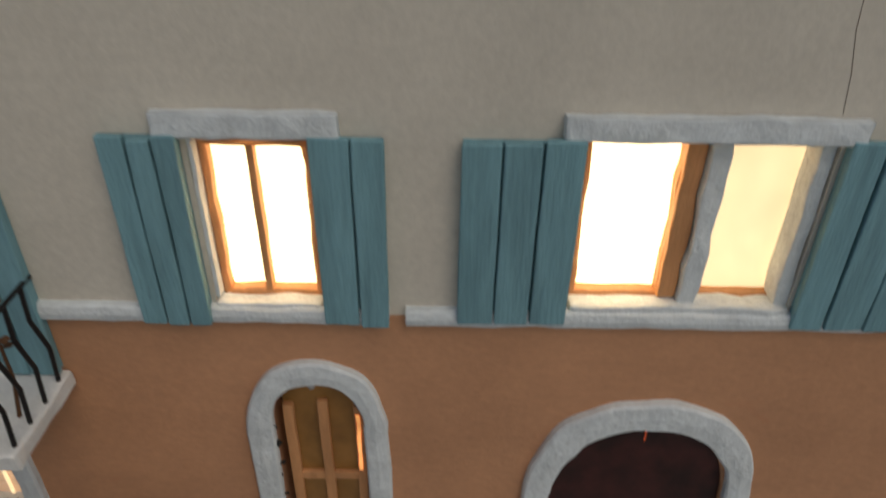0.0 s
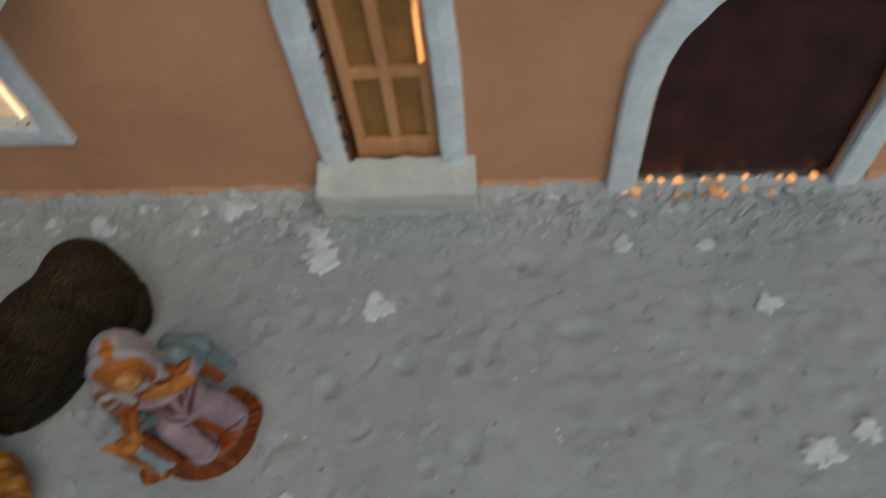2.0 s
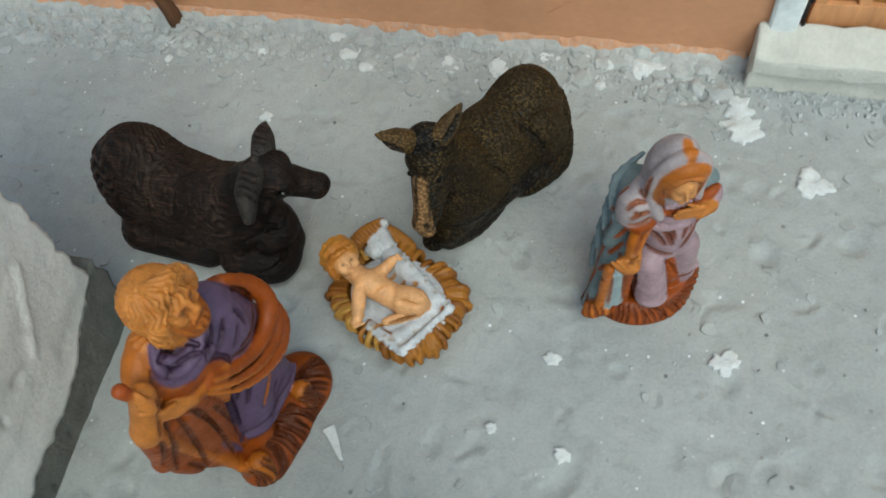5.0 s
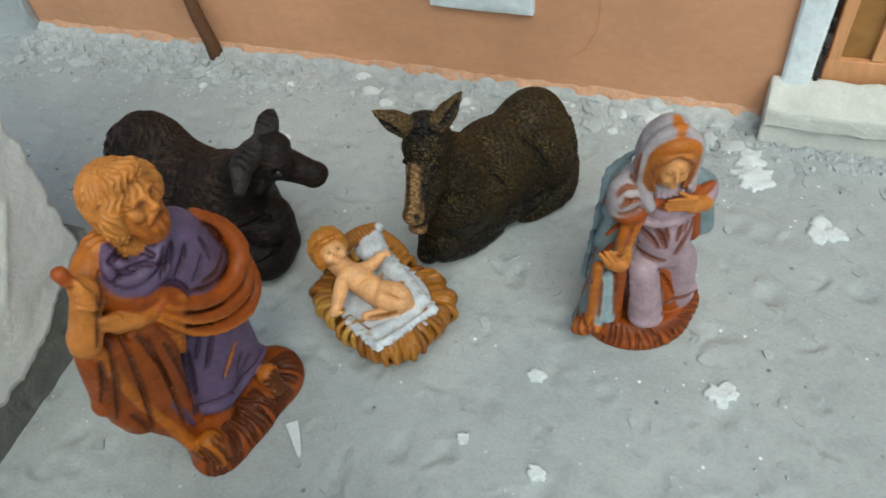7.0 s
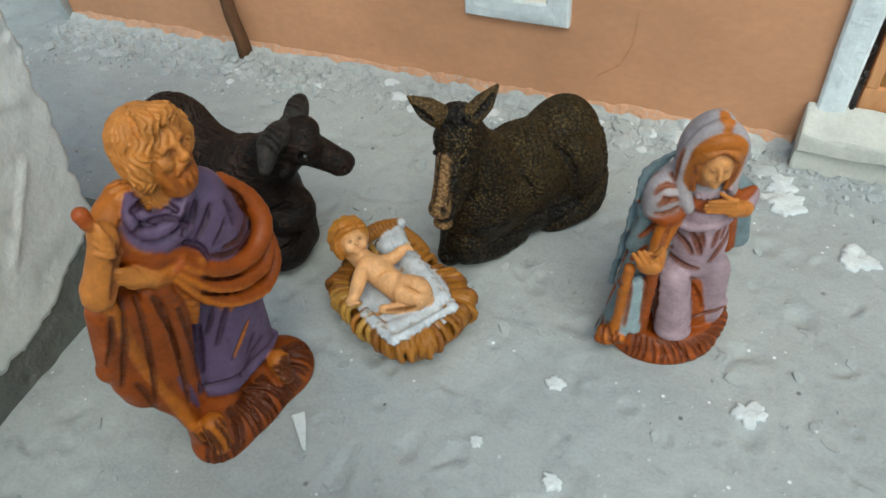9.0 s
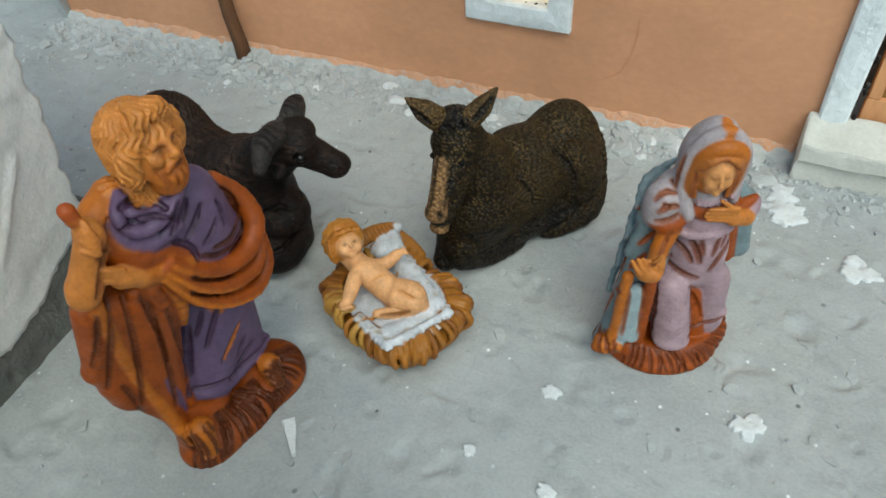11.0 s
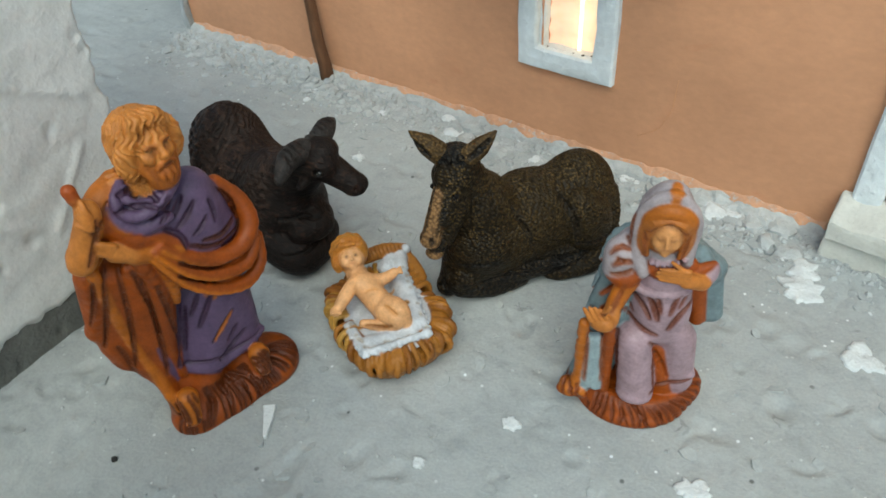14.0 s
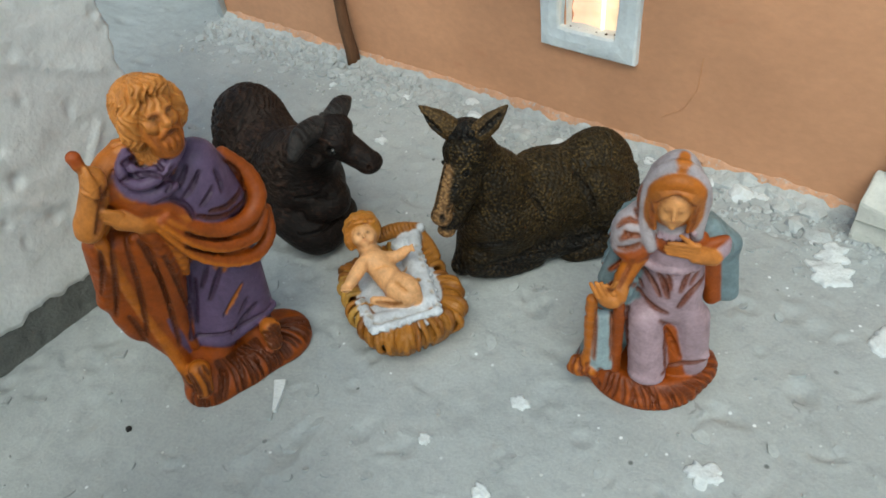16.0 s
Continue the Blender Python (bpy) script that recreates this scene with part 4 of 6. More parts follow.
def man():
    m = Clay((-28.4, -27.2, -0.3), (-22.3, -18.4, 14.2), 0.045)
    L = local((-25.2, -22.8, 0), -22.4, 0)
    hair, hair_lit = (0.43, 0.150, 0.026), (0.60, 0.27, 0.075)
    # brown for painted brows and for shade painted into creases
    wash = (0.17, 0.045, 0.009)
    rnd = random.Random(3)
    # straw base under two bare feet
    m.ball((-25.6, -24.05, 0.25), (1.05, 1.15, 0.85), RUST, 0.3)
    m.ball((-25.3, -20.85, 0.25), (1.45, 1.5, 0.9), RUST, 0.5)
    m.ball((-25.45, -22.4, 0.25), (1.3, 1.9, 0.85), RUST, 0.5)
    # skirt of the robe
    m.limb(L(-0.75, 0.93, 5.51), L(-0.65, -0.14, 2.43), 0.85, 0.95, VIOLET, 0.5)
    m.limb(L(-0.85, 1.38, 5.07), L(-0.95, 1.2, 2.52), 0.80, 0.90, VIOLET, 0.5)
    m.limb(L(-0.7, -0.02, 5.46), L(-0.8, -0.69, 2.62), 0.65, 0.75, VIOLET, 0.5)
    m.limb(L(-0.9, -0.39, 2.75), L(-0.2, -0.92, 1.02), 0.75, 0.8, RUST, 0.3)
    m.limb(L(-1.1, 0.9, 2.33), L(-0.7, 1.07, 1.22), 0.7, 0.8, RUST, 0.3)
    m.limb(L(-0.6, -1.44, 2.33), L(0, -1.67, 1.01), 0.5, 0.6, RUST, 0.3)
    m.rope([L(-0.2, -1.12, 2.71), L(0, -0.69, 2.37), L(0, -0.04, 2.18), L(-0.15, 0.97, 2.3), L(-0.45, 2, 2.5)], [0.16, 0.19, 0.19, 0.19, 0.16], VIOLET, 0.2)
    # back of the cloak, and its wide panel on the staff side
    m.limb(L(-1.1, 0.63, 8.59), L(-1.5, -1.8, 3.03), 0.95, 0.9, RUST, 0.5)
    m.limb(L(-1, 1.79, 8.15), L(-1.5, 0.4, 3.08), 0.95, 0.8, RUST, 0.5)
    m.limb(L(0.6, -2.69, 8.69), L(-0.05, -3.2, 5.99), 0.36, 0.32, RUST, 0.3)
    m.limb(L(-0.05, -3.2, 5.99), L(-0.1, -2.77, 4.08), 0.32, 0.34, RUST, 0.3)
    m.limb(L(0.3, -2.19, 8.34), L(-0.45, -2.85, 4.27), 0.62, 0.50, RUST, 0.4)
    m.limb(L(0.3, -1.49, 8), L(-0.35, -2.14, 3.32), 0.62, 0.55, RUST, 0.4)
    m.limb(L(0.2, -0.92, 7.4), L(-0.35, -1.74, 2.75), 0.60, 0.50, RUST, 0.4)
    m.limb(L(-0.2, -2.98, 4.99), L(-0.1, -2.13, 2.9), 0.36, 0.34, RUST, 0.3)
    m.limb(L(-0.2, -2.14, 3.45), L(0.3, -1.87, 1.18), 0.34, 0.32, RUST, 0.2)
    # the staff, half sunk in the cloak
    m.rope([L(1, -2.43, 8.96), L(0.35, -2.42, 6.17), L(0.15, -2.19, 3.5), L(0.5, -1.96, 1.31)], [0.20, 0.22, 0.22, 0.20], (0.40, 0.11, 0.010), 0.08)
    m.rope([L(0.85, -1.44, 8.62), L(0.3, -1.39, 6.13), L(0.05, -1.32, 2.48)], [0.22, 0.22, 0.16], RUST, 0.10)
    m.rope([L(0.8, -2.76, 8.5), L(0.45, -2.96, 7.08), L(0.15, -3.33, 6.01)], [0.18, 0.16, 0.18], RUST, 0.12)
    m.mark(L(0.2, -1.65, 4.46), L(0.1, -1.57, 2.35), 0.15, VIOLET, L.turn(1, -0.2, 0.3), 0)
    # chest, shoulder and sleeve of the robe
    m.ball(L(-0.2, 0.71, 9.1), (1.15, 1.30, 1.55), VIOLET, 0.5)
    m.limb(L(-0.05, 1.21, 10.08), L(-0.05, 1.17, 8.39), 0.72, 0.82, VIOLET, 0.4)
    m.limb(L(-0.25, 1.54, 9.43), L(-0.15, 1.83, 8.11), 0.55, 0.45, VIOLET, 0.25)
    m.limb(L(-0.1, 1.64, 8.4), L(0.45, 0.56, 8.25), 0.48, 0.42, VIOLET, 0.25)
    m.ball(L(0.2, -0.52, 10.09), (0.95, 0.95, 1.1), VIOLET, 0.4)
    # shawl over the other shoulder and the raised arm
    m.limb(L(0.1, -0.77, 11.2), L(0.5, -1.46, 10.91), 0.46, 0.46, OCHRE, 0.25)
    m.limb(L(0.3, -1.21, 10.96), L(0.6, -2.29, 9.43), 0.45, 0.42, OCHRE, 0.25)
    m.limb(L(1.2, -1.87, 10.93), L(1.1, -2.46, 9.78), 0.38, 0.42, SKIN, 0.12)
    m.limb(L(1.1, -2.44, 9.81), L(1.1, -2.54, 9.59), 0.44, 0.42, SKIN, 0.10)
    m.limb(L(1.2, -2.77, 9.59), L(1.2, -2.42, 9.47), 0.16, 0.18, VIOLET_DARK, 0.06)
    m.limb(L(1.25, -1.98, 12.1), L(1.3, -1.95, 11.85), 0.21, 0.18, (0.30, 0.060, 0.010), 0.04)
    m.limb(L(1.3, -1.95, 11.85), L(1.2, -1.83, 11.35), 0.17, 0.17, SKIN, 0.04)
    m.ball(L(1.2, -1.78, 11.24), (0.36, 0.36, 0.42), SKIN, 0.12)
    for i in range(4):
        m.rope([L(1.45, -1.81, 11.76), L(1.58, -1.81, 11.48), L(1.4, -1.66, 11.11)] if i == 0 else [np.array(L(1.45, -1.81, 11.76)) + L.turn(0.03 * i, -0.11 * i, -0.20 * i), np.array(L(1.58, -1.81, 11.48)) + L.turn(0.02 * i, -0.03 * i, -0.17 * i), np.array(L(1.4, -1.66, 11.11)) + L.turn(0, 0.02 * i, -0.12 * i)], [0.09, 0.11, 0.09], SKIN, 0.03)
    m.mark(L(1, -1.83, 10.9), L(0.9, -2.51, 9.51), 0.09, wash, L.turn(1, 0.3, 0.3), 0.9, bend=0.08)
    m.mark(L(0.7, -1.18, 11.08), L(0.8, -1.9, 10.49), 0.07, wash, L.turn(1, 0, 0.3), 0.8, bend=0.08)
    # shawl across the chest and the other forearm
    m.limb(L(0.75, -1.59, 10.48), L(0.85, -0.95, 9.73), 0.42, 0.42, RUST, 0.2)
    m.limb(L(0.85, -0.95, 9.73), L(0.65, 0.32, 8.81), 0.42, 0.36, RUST, 0.2)
    m.rope([L(0.95, -1.59, 10.77), L(1.1, -1.04, 10.06), L(1, -0.16, 9.25)], [0.10, 0.13, 0.10], OCHRE, 0.08)
    m.limb(L(0.8, 0.02, 8.66), L(1.05, -1.08, 9.2), 0.40, 0.33, OCHRE, 0.15)
    m.limb(L(1.05, -1.08, 9.2), L(1.15, -1.57, 9.58), 0.32, 0.34, SKIN, 0.12)
    for i, (u, w) in enumerate(((0.0, 0.0), (0.02, 0.17), (0.03, 0.34), (0.12, 0.49))):
        a, b, c = (np.array(q) - L.turn(0, -u, w) for q in (L(1.32, -1.53, 9.89), L(1.4, -1.83, 10.17), L(1.3, -2.14, 10.29)))
        m.rope([a, b, c], [0.12, 0.10, 0.065], SKIN, 0.025)
    # cowl round the neck, the shade of its hollow painted dark
    m.rope([L(0.55, -0.67, 11.4), L(0.95, -0.99, 11.14), L(1.12, -0.93, 10.76), L(1.2, -0.59, 10.53), L(1.2, 0.01, 10.62), L(0.95, 0.64, 10.94), L(0.5, 0.99, 11.15)], [0.13, 0.15, 0.16, 0.17, 0.16, 0.15, 0.15], VIOLET, 0.06)
    m.rope([L(0.7, -0.62, 11.31), L(1, -0.66, 11.03), L(1.1, -0.29, 10.82), L(1, 0.23, 10.88)], [0.13, 0.14, 0.15, 0.13], VIOLET, 0.04)
    m.rope([L(0.8, -1.18, 10.89), L(1, -1.14, 10.35), L(1.05, -0.6, 9.97), L(1.05, 0.21, 10.07)], [0.16, 0.20, 0.20, 0.2], VIOLET, 0.10)
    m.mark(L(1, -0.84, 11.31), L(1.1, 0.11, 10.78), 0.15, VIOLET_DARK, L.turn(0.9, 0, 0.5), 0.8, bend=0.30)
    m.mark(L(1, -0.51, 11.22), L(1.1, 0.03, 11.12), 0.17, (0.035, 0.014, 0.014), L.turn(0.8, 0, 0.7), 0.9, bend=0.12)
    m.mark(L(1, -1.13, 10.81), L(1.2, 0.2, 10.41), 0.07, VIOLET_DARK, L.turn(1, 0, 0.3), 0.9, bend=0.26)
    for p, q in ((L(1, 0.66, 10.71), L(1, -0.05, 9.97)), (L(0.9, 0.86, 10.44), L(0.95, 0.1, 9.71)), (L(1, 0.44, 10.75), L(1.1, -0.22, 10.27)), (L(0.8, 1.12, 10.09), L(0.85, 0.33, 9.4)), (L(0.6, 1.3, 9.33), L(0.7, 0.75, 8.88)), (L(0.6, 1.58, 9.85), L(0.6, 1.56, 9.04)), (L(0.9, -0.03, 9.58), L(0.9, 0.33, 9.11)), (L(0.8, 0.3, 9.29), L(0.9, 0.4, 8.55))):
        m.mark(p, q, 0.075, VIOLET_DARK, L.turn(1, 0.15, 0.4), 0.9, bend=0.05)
    # cloak rolled round the waist
    m.ball(L(-0.55, 1.26, 6.74), (1.25, 1.35, 1.0), RUST, 0.3)
    swags = (
        ([L(1.05, -0.3, 9.12), L(0.9, 0.36, 8.23), L(0.65, 1.28, 7.55), L(0.35, 2.16, 7.46), L(0, 2.73, 7.99), L(-0.35, 2.64, 8.8), L(-0.5, 2.08, 9.71)], [0.22, 0.27, 0.30, 0.32, 0.33, 0.32, 0.26]),
        ([L(1.15, -0.53, 9.05), L(0.95, 0.12, 7.82), L(0.75, 1.09, 6.97), L(0.4, 2.15, 6.69), L(0.05, 2.74, 7.25)], [0.20, 0.24, 0.26, 0.26, 0.22]),
        ([L(1.1, -0.66, 8.9), L(0.9, -0.03, 7.32), L(0.7, 0.9, 6.33), L(0.4, 1.95, 5.86), L(0.05, 2.68, 6.22), L(-0.3, 2.89, 7.09)], [0.18, 0.22, 0.24, 0.25, 0.24, 0.22]),
    )
    for pts, radii in swags:
        m.rope(pts, radii, RUST, 0.05)
    # brighter edge along each roll, a highlight put into the pigment
    for pts, radii in swags:
        edge = [np.array(p) + L.turn(0.16, 0, -0.10) for p in pts[:-1]]
        m.rope(edge, [0.10] * len(edge), (0.47, 0.130, 0.010), 0.05)
    # dark grooves between the rolls, shade painted in
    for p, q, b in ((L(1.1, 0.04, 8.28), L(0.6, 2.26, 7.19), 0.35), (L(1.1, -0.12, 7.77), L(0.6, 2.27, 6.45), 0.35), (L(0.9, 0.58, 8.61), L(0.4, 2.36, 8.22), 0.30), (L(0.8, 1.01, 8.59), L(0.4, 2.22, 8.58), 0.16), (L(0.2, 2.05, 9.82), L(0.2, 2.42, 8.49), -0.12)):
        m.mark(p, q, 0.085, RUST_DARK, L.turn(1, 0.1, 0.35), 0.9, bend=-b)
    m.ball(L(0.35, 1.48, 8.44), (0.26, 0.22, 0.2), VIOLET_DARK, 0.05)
    # loose cloth falling from the forearm
    m.rope([L(1, -1.09, 8.91), L(0.75, -0.89, 7.79), L(0.5, -0.85, 6.6)], [0.24, 0.26, 0.18], RUST, 0.10)
    m.rope([L(0.95, -0.55, 8.62), L(0.65, -0.4, 7.34), L(0.35, -0.48, 6.18)], [0.2, 0.22, 0.12], (0.40, 0.11, 0.010), 0.10)
    m.limb(L(0.2, -0.4, 6.35), L(0.15, 0.7, 5.52), 0.18, 0.16, OCHRE, 0.1, "tint")
    # folds, painted dark with their shade in the colour
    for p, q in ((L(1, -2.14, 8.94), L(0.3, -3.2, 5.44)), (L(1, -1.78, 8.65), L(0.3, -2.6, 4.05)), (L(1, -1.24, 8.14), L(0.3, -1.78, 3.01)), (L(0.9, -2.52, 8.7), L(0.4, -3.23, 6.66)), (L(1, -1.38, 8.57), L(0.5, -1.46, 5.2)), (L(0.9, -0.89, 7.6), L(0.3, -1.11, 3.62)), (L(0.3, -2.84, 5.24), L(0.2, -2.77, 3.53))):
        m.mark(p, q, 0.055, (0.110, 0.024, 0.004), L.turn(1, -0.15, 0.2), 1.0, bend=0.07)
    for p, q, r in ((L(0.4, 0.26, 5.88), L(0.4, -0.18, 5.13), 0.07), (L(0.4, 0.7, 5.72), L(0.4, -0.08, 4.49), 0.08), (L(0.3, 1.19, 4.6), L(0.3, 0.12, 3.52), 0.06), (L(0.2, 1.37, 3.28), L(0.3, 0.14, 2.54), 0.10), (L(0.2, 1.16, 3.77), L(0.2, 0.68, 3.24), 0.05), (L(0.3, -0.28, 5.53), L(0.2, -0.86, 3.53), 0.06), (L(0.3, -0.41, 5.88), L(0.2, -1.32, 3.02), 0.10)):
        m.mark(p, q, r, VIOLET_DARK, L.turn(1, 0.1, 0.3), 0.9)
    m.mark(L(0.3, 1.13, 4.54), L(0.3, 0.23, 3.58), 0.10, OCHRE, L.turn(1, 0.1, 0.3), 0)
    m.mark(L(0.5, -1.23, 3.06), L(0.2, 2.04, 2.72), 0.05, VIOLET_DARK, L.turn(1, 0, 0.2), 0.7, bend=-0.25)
    # feet, then straw strokes over the base
    for p, q in ((L(0.75, -1.52, 1.87), L(1.05, -1.63, 1.05)), (L(0.3, 1.54, 2.04), L(0.62, 1.5, 1.52))):
        m.limb(p, q, 0.42, 0.34, OCHRE, 0.12)
        for i in range(4):
            c = np.array(q) + L.turn(0.28 - 0.03 * i, -0.24 + 0.16 * i, 0.02)
            m.limb(np.array(q) + L.turn(0, -0.2 + 0.13 * i, 0.1), c, 0.11, 0.09, OCHRE, 0.03)
    for i in range(64):
        t = rnd.random()
        x, y = -25.6 + 0.45 * t, -24.3 + 3.7 * t
        a = -1.35 + 2.3 * t + rnd.uniform(-0.3, 0.3)
        p = (x + 0.45 * math.cos(a), y + 0.5 * math.sin(a), 1.5)
        q = (x + 1.25 * math.cos(a + 0.12), y + 1.4 * math.sin(a + 0.12), 0.22)
        m.mark(p, q, 0.05, (0.085, 0.019, 0.004), (0.7 * math.cos(a), 0.7 * math.sin(a), 0.7), 0.8, bend=0.14)
    # neck and head
    m.limb(L(0.2, 0.03, 10.62), L(0.35, 0.19, 11.48), 0.62, 0.58, SKIN, 0.2)
    H = local(L(0.5, 0.33, 12.47), 3, 5)
    turn = (0, -5, 3)
    beard = (0.40, 0.115, 0.014)
    m.ball(H(-0.10, 0.0, 0.12), (0.90, 0.94, 0.98), hair, 0.06, turn)
    m.ball(H(-0.25, 0.0, -0.42), (0.66, 0.86, 0.66), hair, 0.2, turn)
    for e in (-1, 1):
        m.rope([H(0.45, 0.62 * e, 0.50), H(0.36, 0.82 * e, 0.05), H(0.22, 0.84 * e, -0.45), H(0.10, 0.72 * e, -0.85)], [0.24, 0.26, 0.25, 0.14], hair, 0.10)
    m.ball(H(0.18, 0, -0.15), (0.72, 0.60, 0.86), SKIN, 0.04, turn)
    m.ball(H(0.50, 0, 0.30), (0.36, 0.50, 0.32), SKIN, 0.12, turn)
    for q, u in ((-0.55, 0.38), (-0.30, 0.62), (0.05, 0.68), (0.32, 0.58), (0.55, 0.40)):
        m.rope([H(0.30, -0.12, 1.06), H(0.68, 0.70 * q, 0.92), H(0.80 - 0.25 * abs(q), q, u)], [0.14, 0.15, 0.08], hair, 0.05)
    # strands combed from the parting
    def strands(x, y, z):
        d = np.stack([x - H.o[0], y - H.o[1], z - H.o[2]], -1)
        f, s, u = d @ H.fw + 0.2, d @ H.sd + 0.1, d @ H.up
        a = np.arctan2(s, f) + 0.16 * np.sin(5 * u) + 0.07 * np.sin(11 * u + 3 * s)
        return (np.sin(30 * a) * 0.7 + np.sin(51 * a + 4 * u) * 0.4) * (np.linalg.norm(d, axis=-1) < 1.6)
    m.relief(strands, 0.045, hair, hair_lit)
    # brow, nose, eyes, cheeks
    m.limb(H(0.80, -0.40, 0.13), H(0.86, -0.10, 0.10), 0.075, 0.07, SKIN, 0.08)
    m.limb(H(0.80, 0.40, 0.13), H(0.86, 0.10, 0.10), 0.075, 0.07, SKIN, 0.08)
    m.limb(H(0.84, 0, 0.12), H(1.00, 0, -0.22), 0.085, 0.135, SKIN, 0.07)
    for e in (-1, 1):
        m.ball(H(0.97, 0.10 * e, -0.24), 0.075, SKIN, 0.04)
        m.ball(H(0.66, 0.34 * e, -0.24), 0.21, SKIN, 0.12)
        m.ball(H(0.93, 0.27 * e, 0.0), 0.125, wash, 0.06, mode="sink")
        m.ball(H(0.76, 0.27 * e, -0.01), 0.095, (0.50, 0.20, 0.05), 0.03)
        m.limb(H(0.86, 0.27 * e - 0.09, 0.04), H(0.86, 0.27 * e + 0.09, 0.03), 0.035, 0.035, RUST_DARK, mode="tint")
        m.limb(H(0.86, 0.27 * e - 0.02, -0.01), H(0.86, 0.27 * e + 0.02, -0.01), 0.04, 0.04, EYE_DARK, mode="tint")
        m.limb(H(0.88, 0.42 * e, 0.17), H(0.92, 0.14 * e, 0.16), 0.035, 0.035, wash, mode="tint")
        m.limb(H(0.35, 0.58 * e, -0.25), H(0.55, 0.34 * e, -0.85), 0.20, 0.22, beard, 0.10)
        m.limb(H(0.95, 0.05 * e, -0.42), H(0.80, 0.32 * e, -0.60), 0.085, 0.075, beard, 0.05)
    m.ball(H(0.52, 0, -0.88), (0.46, 0.46, 0.40), beard, 0.12)
    m.ball(H(0.44, 0, -1.12), (0.40, 0.50, 0.34), beard, 0.15)
    m.limb(H(0.90, -0.11, -0.55), H(0.90, 0.11, -0.55), 0.06, 0.06, (0.36, 0.10, 0.03), 0.04)
    m.mark(H(1.0, -0.12, -0.50), H(1.0, 0.12, -0.50), 0.025, RUST_DARK, H.fw, 0.8)
    for k in range(9):
        q = -0.50 + 0.125 * k
        m.mark(H(0.8, q, -0.66 + 0.5 * abs(q)), H(0.7, q * 0.8, -1.2), 0.020, (0.26, 0.070, 0.010), H.fw, 0.9, bend=0.04 * (-1) ** k)
    return m.skin("statue", FIGURE, "painted clay standing bearded figure in violet robe and rust cloak", "statue", (-25.2, -22.6, 0))


def woman():
    m = Clay((-15.8, -17.4, -0.3), (-8.4, -9.8, 11.0), 0.045)
    L = local((-12.0, -13.6, 0), -68.4, 0)
    hair, face, wash = (0.36, 0.115, 0.020), (0.56, 0.25, 0.085), (0.20, 0.050, 0.010)
    deep = (0.12, 0.030, 0.012)
    # rolled straw base
    m.ball((-11.95, -13.5, 0.2), (2.2, 1.85, 0.75), RUST, 0.2, (0, 0, 25))
    rim = [(-13.5, -14.55, 0.45), (-12.7, -14.7, 0.48), (-11.8, -14.65, 0.52), (-10.8, -14.1, 0.52), (-10.2, -13.2, 0.52), (-10.2, -12.2, 0.48), (-11.0, -11.7, 0.45)]
    m.rope(rim, 0.46, RUST, 0.15)
    # body under the cloak, then the cloak's back and its two sides
    m.limb(L(-0.6, 0.3, 6.02), L(-0.7, 0.51, 1.39), 0.95, 1.05, SLATE, 0.5)
    m.limb(L(-0.25, -0.86, 7.1), L(0.15, -1.41, 1.83), 0.55, 0.72, SLATE, 0.4)
    m.limb(L(-0.9, -0.54, 6.75), L(-0.8, -0.79, 2.23), 0.75, 0.85, SLATE, 0.4)
    for i in range(4):
        z = 7.3 - 1.35 * i
        m.rope([L(-1.6, -0.2 - 0.1 * i, z + 0.3), L(-1.1, -1.25 - 0.14 * i, z - 0.1), L(-0.2, -1.65 - 0.16 * i, z - 0.6)], [0.09, 0.12, 0.09], SLATE, 0.12)
        m.rope([L(-1.75, -0.3 - 0.1 * i, z - 0.25), L(-1.2, -1.4 - 0.14 * i, z - 0.65), L(-0.2, -1.75 - 0.16 * i, z - 1.1)], 0.06, RUST, 0.05, "tint")
    m.limb(L(0.3, -1.42, 2.3), L(0.55, -2.14, 0.77), 0.6, 0.5, SLATE, 0.3)
    m.limb(L(-0.9, 1.25, 6.92), L(-1, 2.05, 6.24), 0.55, 0.48, SLATE, 0.3)
    m.limb(L(-1, 2.01, 6.18), L(-1, 2.4, 4.07), 0.46, 0.42, SLATE, 0.25, flat=(0.37, -0.93, 0, 1.5))
    m.limb(L(-0.75, 1.6, 6.12), L(-0.8, 1.93, 3.89), 0.30, 0.28, RUST, 0.25)
    for i, (p, q) in enumerate(((L(0.1, -0.97, 7.71), L(0.1, -1.46, 6.55)), (L(0.15, -1.16, 6.89), L(0.2, -1.69, 5.04)), (L(0.2, -1.34, 5.64), L(0.3, -1.81, 3.12)))):
        m.limb(p, q, 0.26, 0.24, SLATE, 0.12)
    # legs and front of the robe
    m.ball(L(0, 0.56, 5.05), (1.02, 0.90, 1.6), LILAC, 0.35, (0, 0, 20))
    m.limb(L(0.55, -0.2, 3.76), L(0.75, 0.13, 1.59), 0.66, 0.70, LILAC, 0.15)
    m.limb(L(0.05, 1.33, 3.61), L(-0.05, 1.61, 1.39), 0.66, 0.62, LILAC, 0.15)
    m.limb(L(0.3, 0.48, 4.23), L(0.2, 1.14, 4.14), 0.55, 0.52, LILAC, 0.3)
    m.limb(L(0.1, 0.68, 3.21), L(0.05, 1.13, 0.95), 0.55, 0.62, RUST, 0.1)
    m.ball(L(1.05, 0.13, 1.36), (0.66, 0.5, 0.34), LILAC, 0.12, (0, 0, 20))
    m.limb(L(0.35, 1.26, 1.75), L(0.25, 1.99, 1.97), 0.22, 0.22, LILAC, 0.12)
    # bodice with its hem
    m.ball(L(0.1, 0.47, 6.65), (0.95, 0.75, 0.95), LILAC, 0.3, (0, 0, 20))
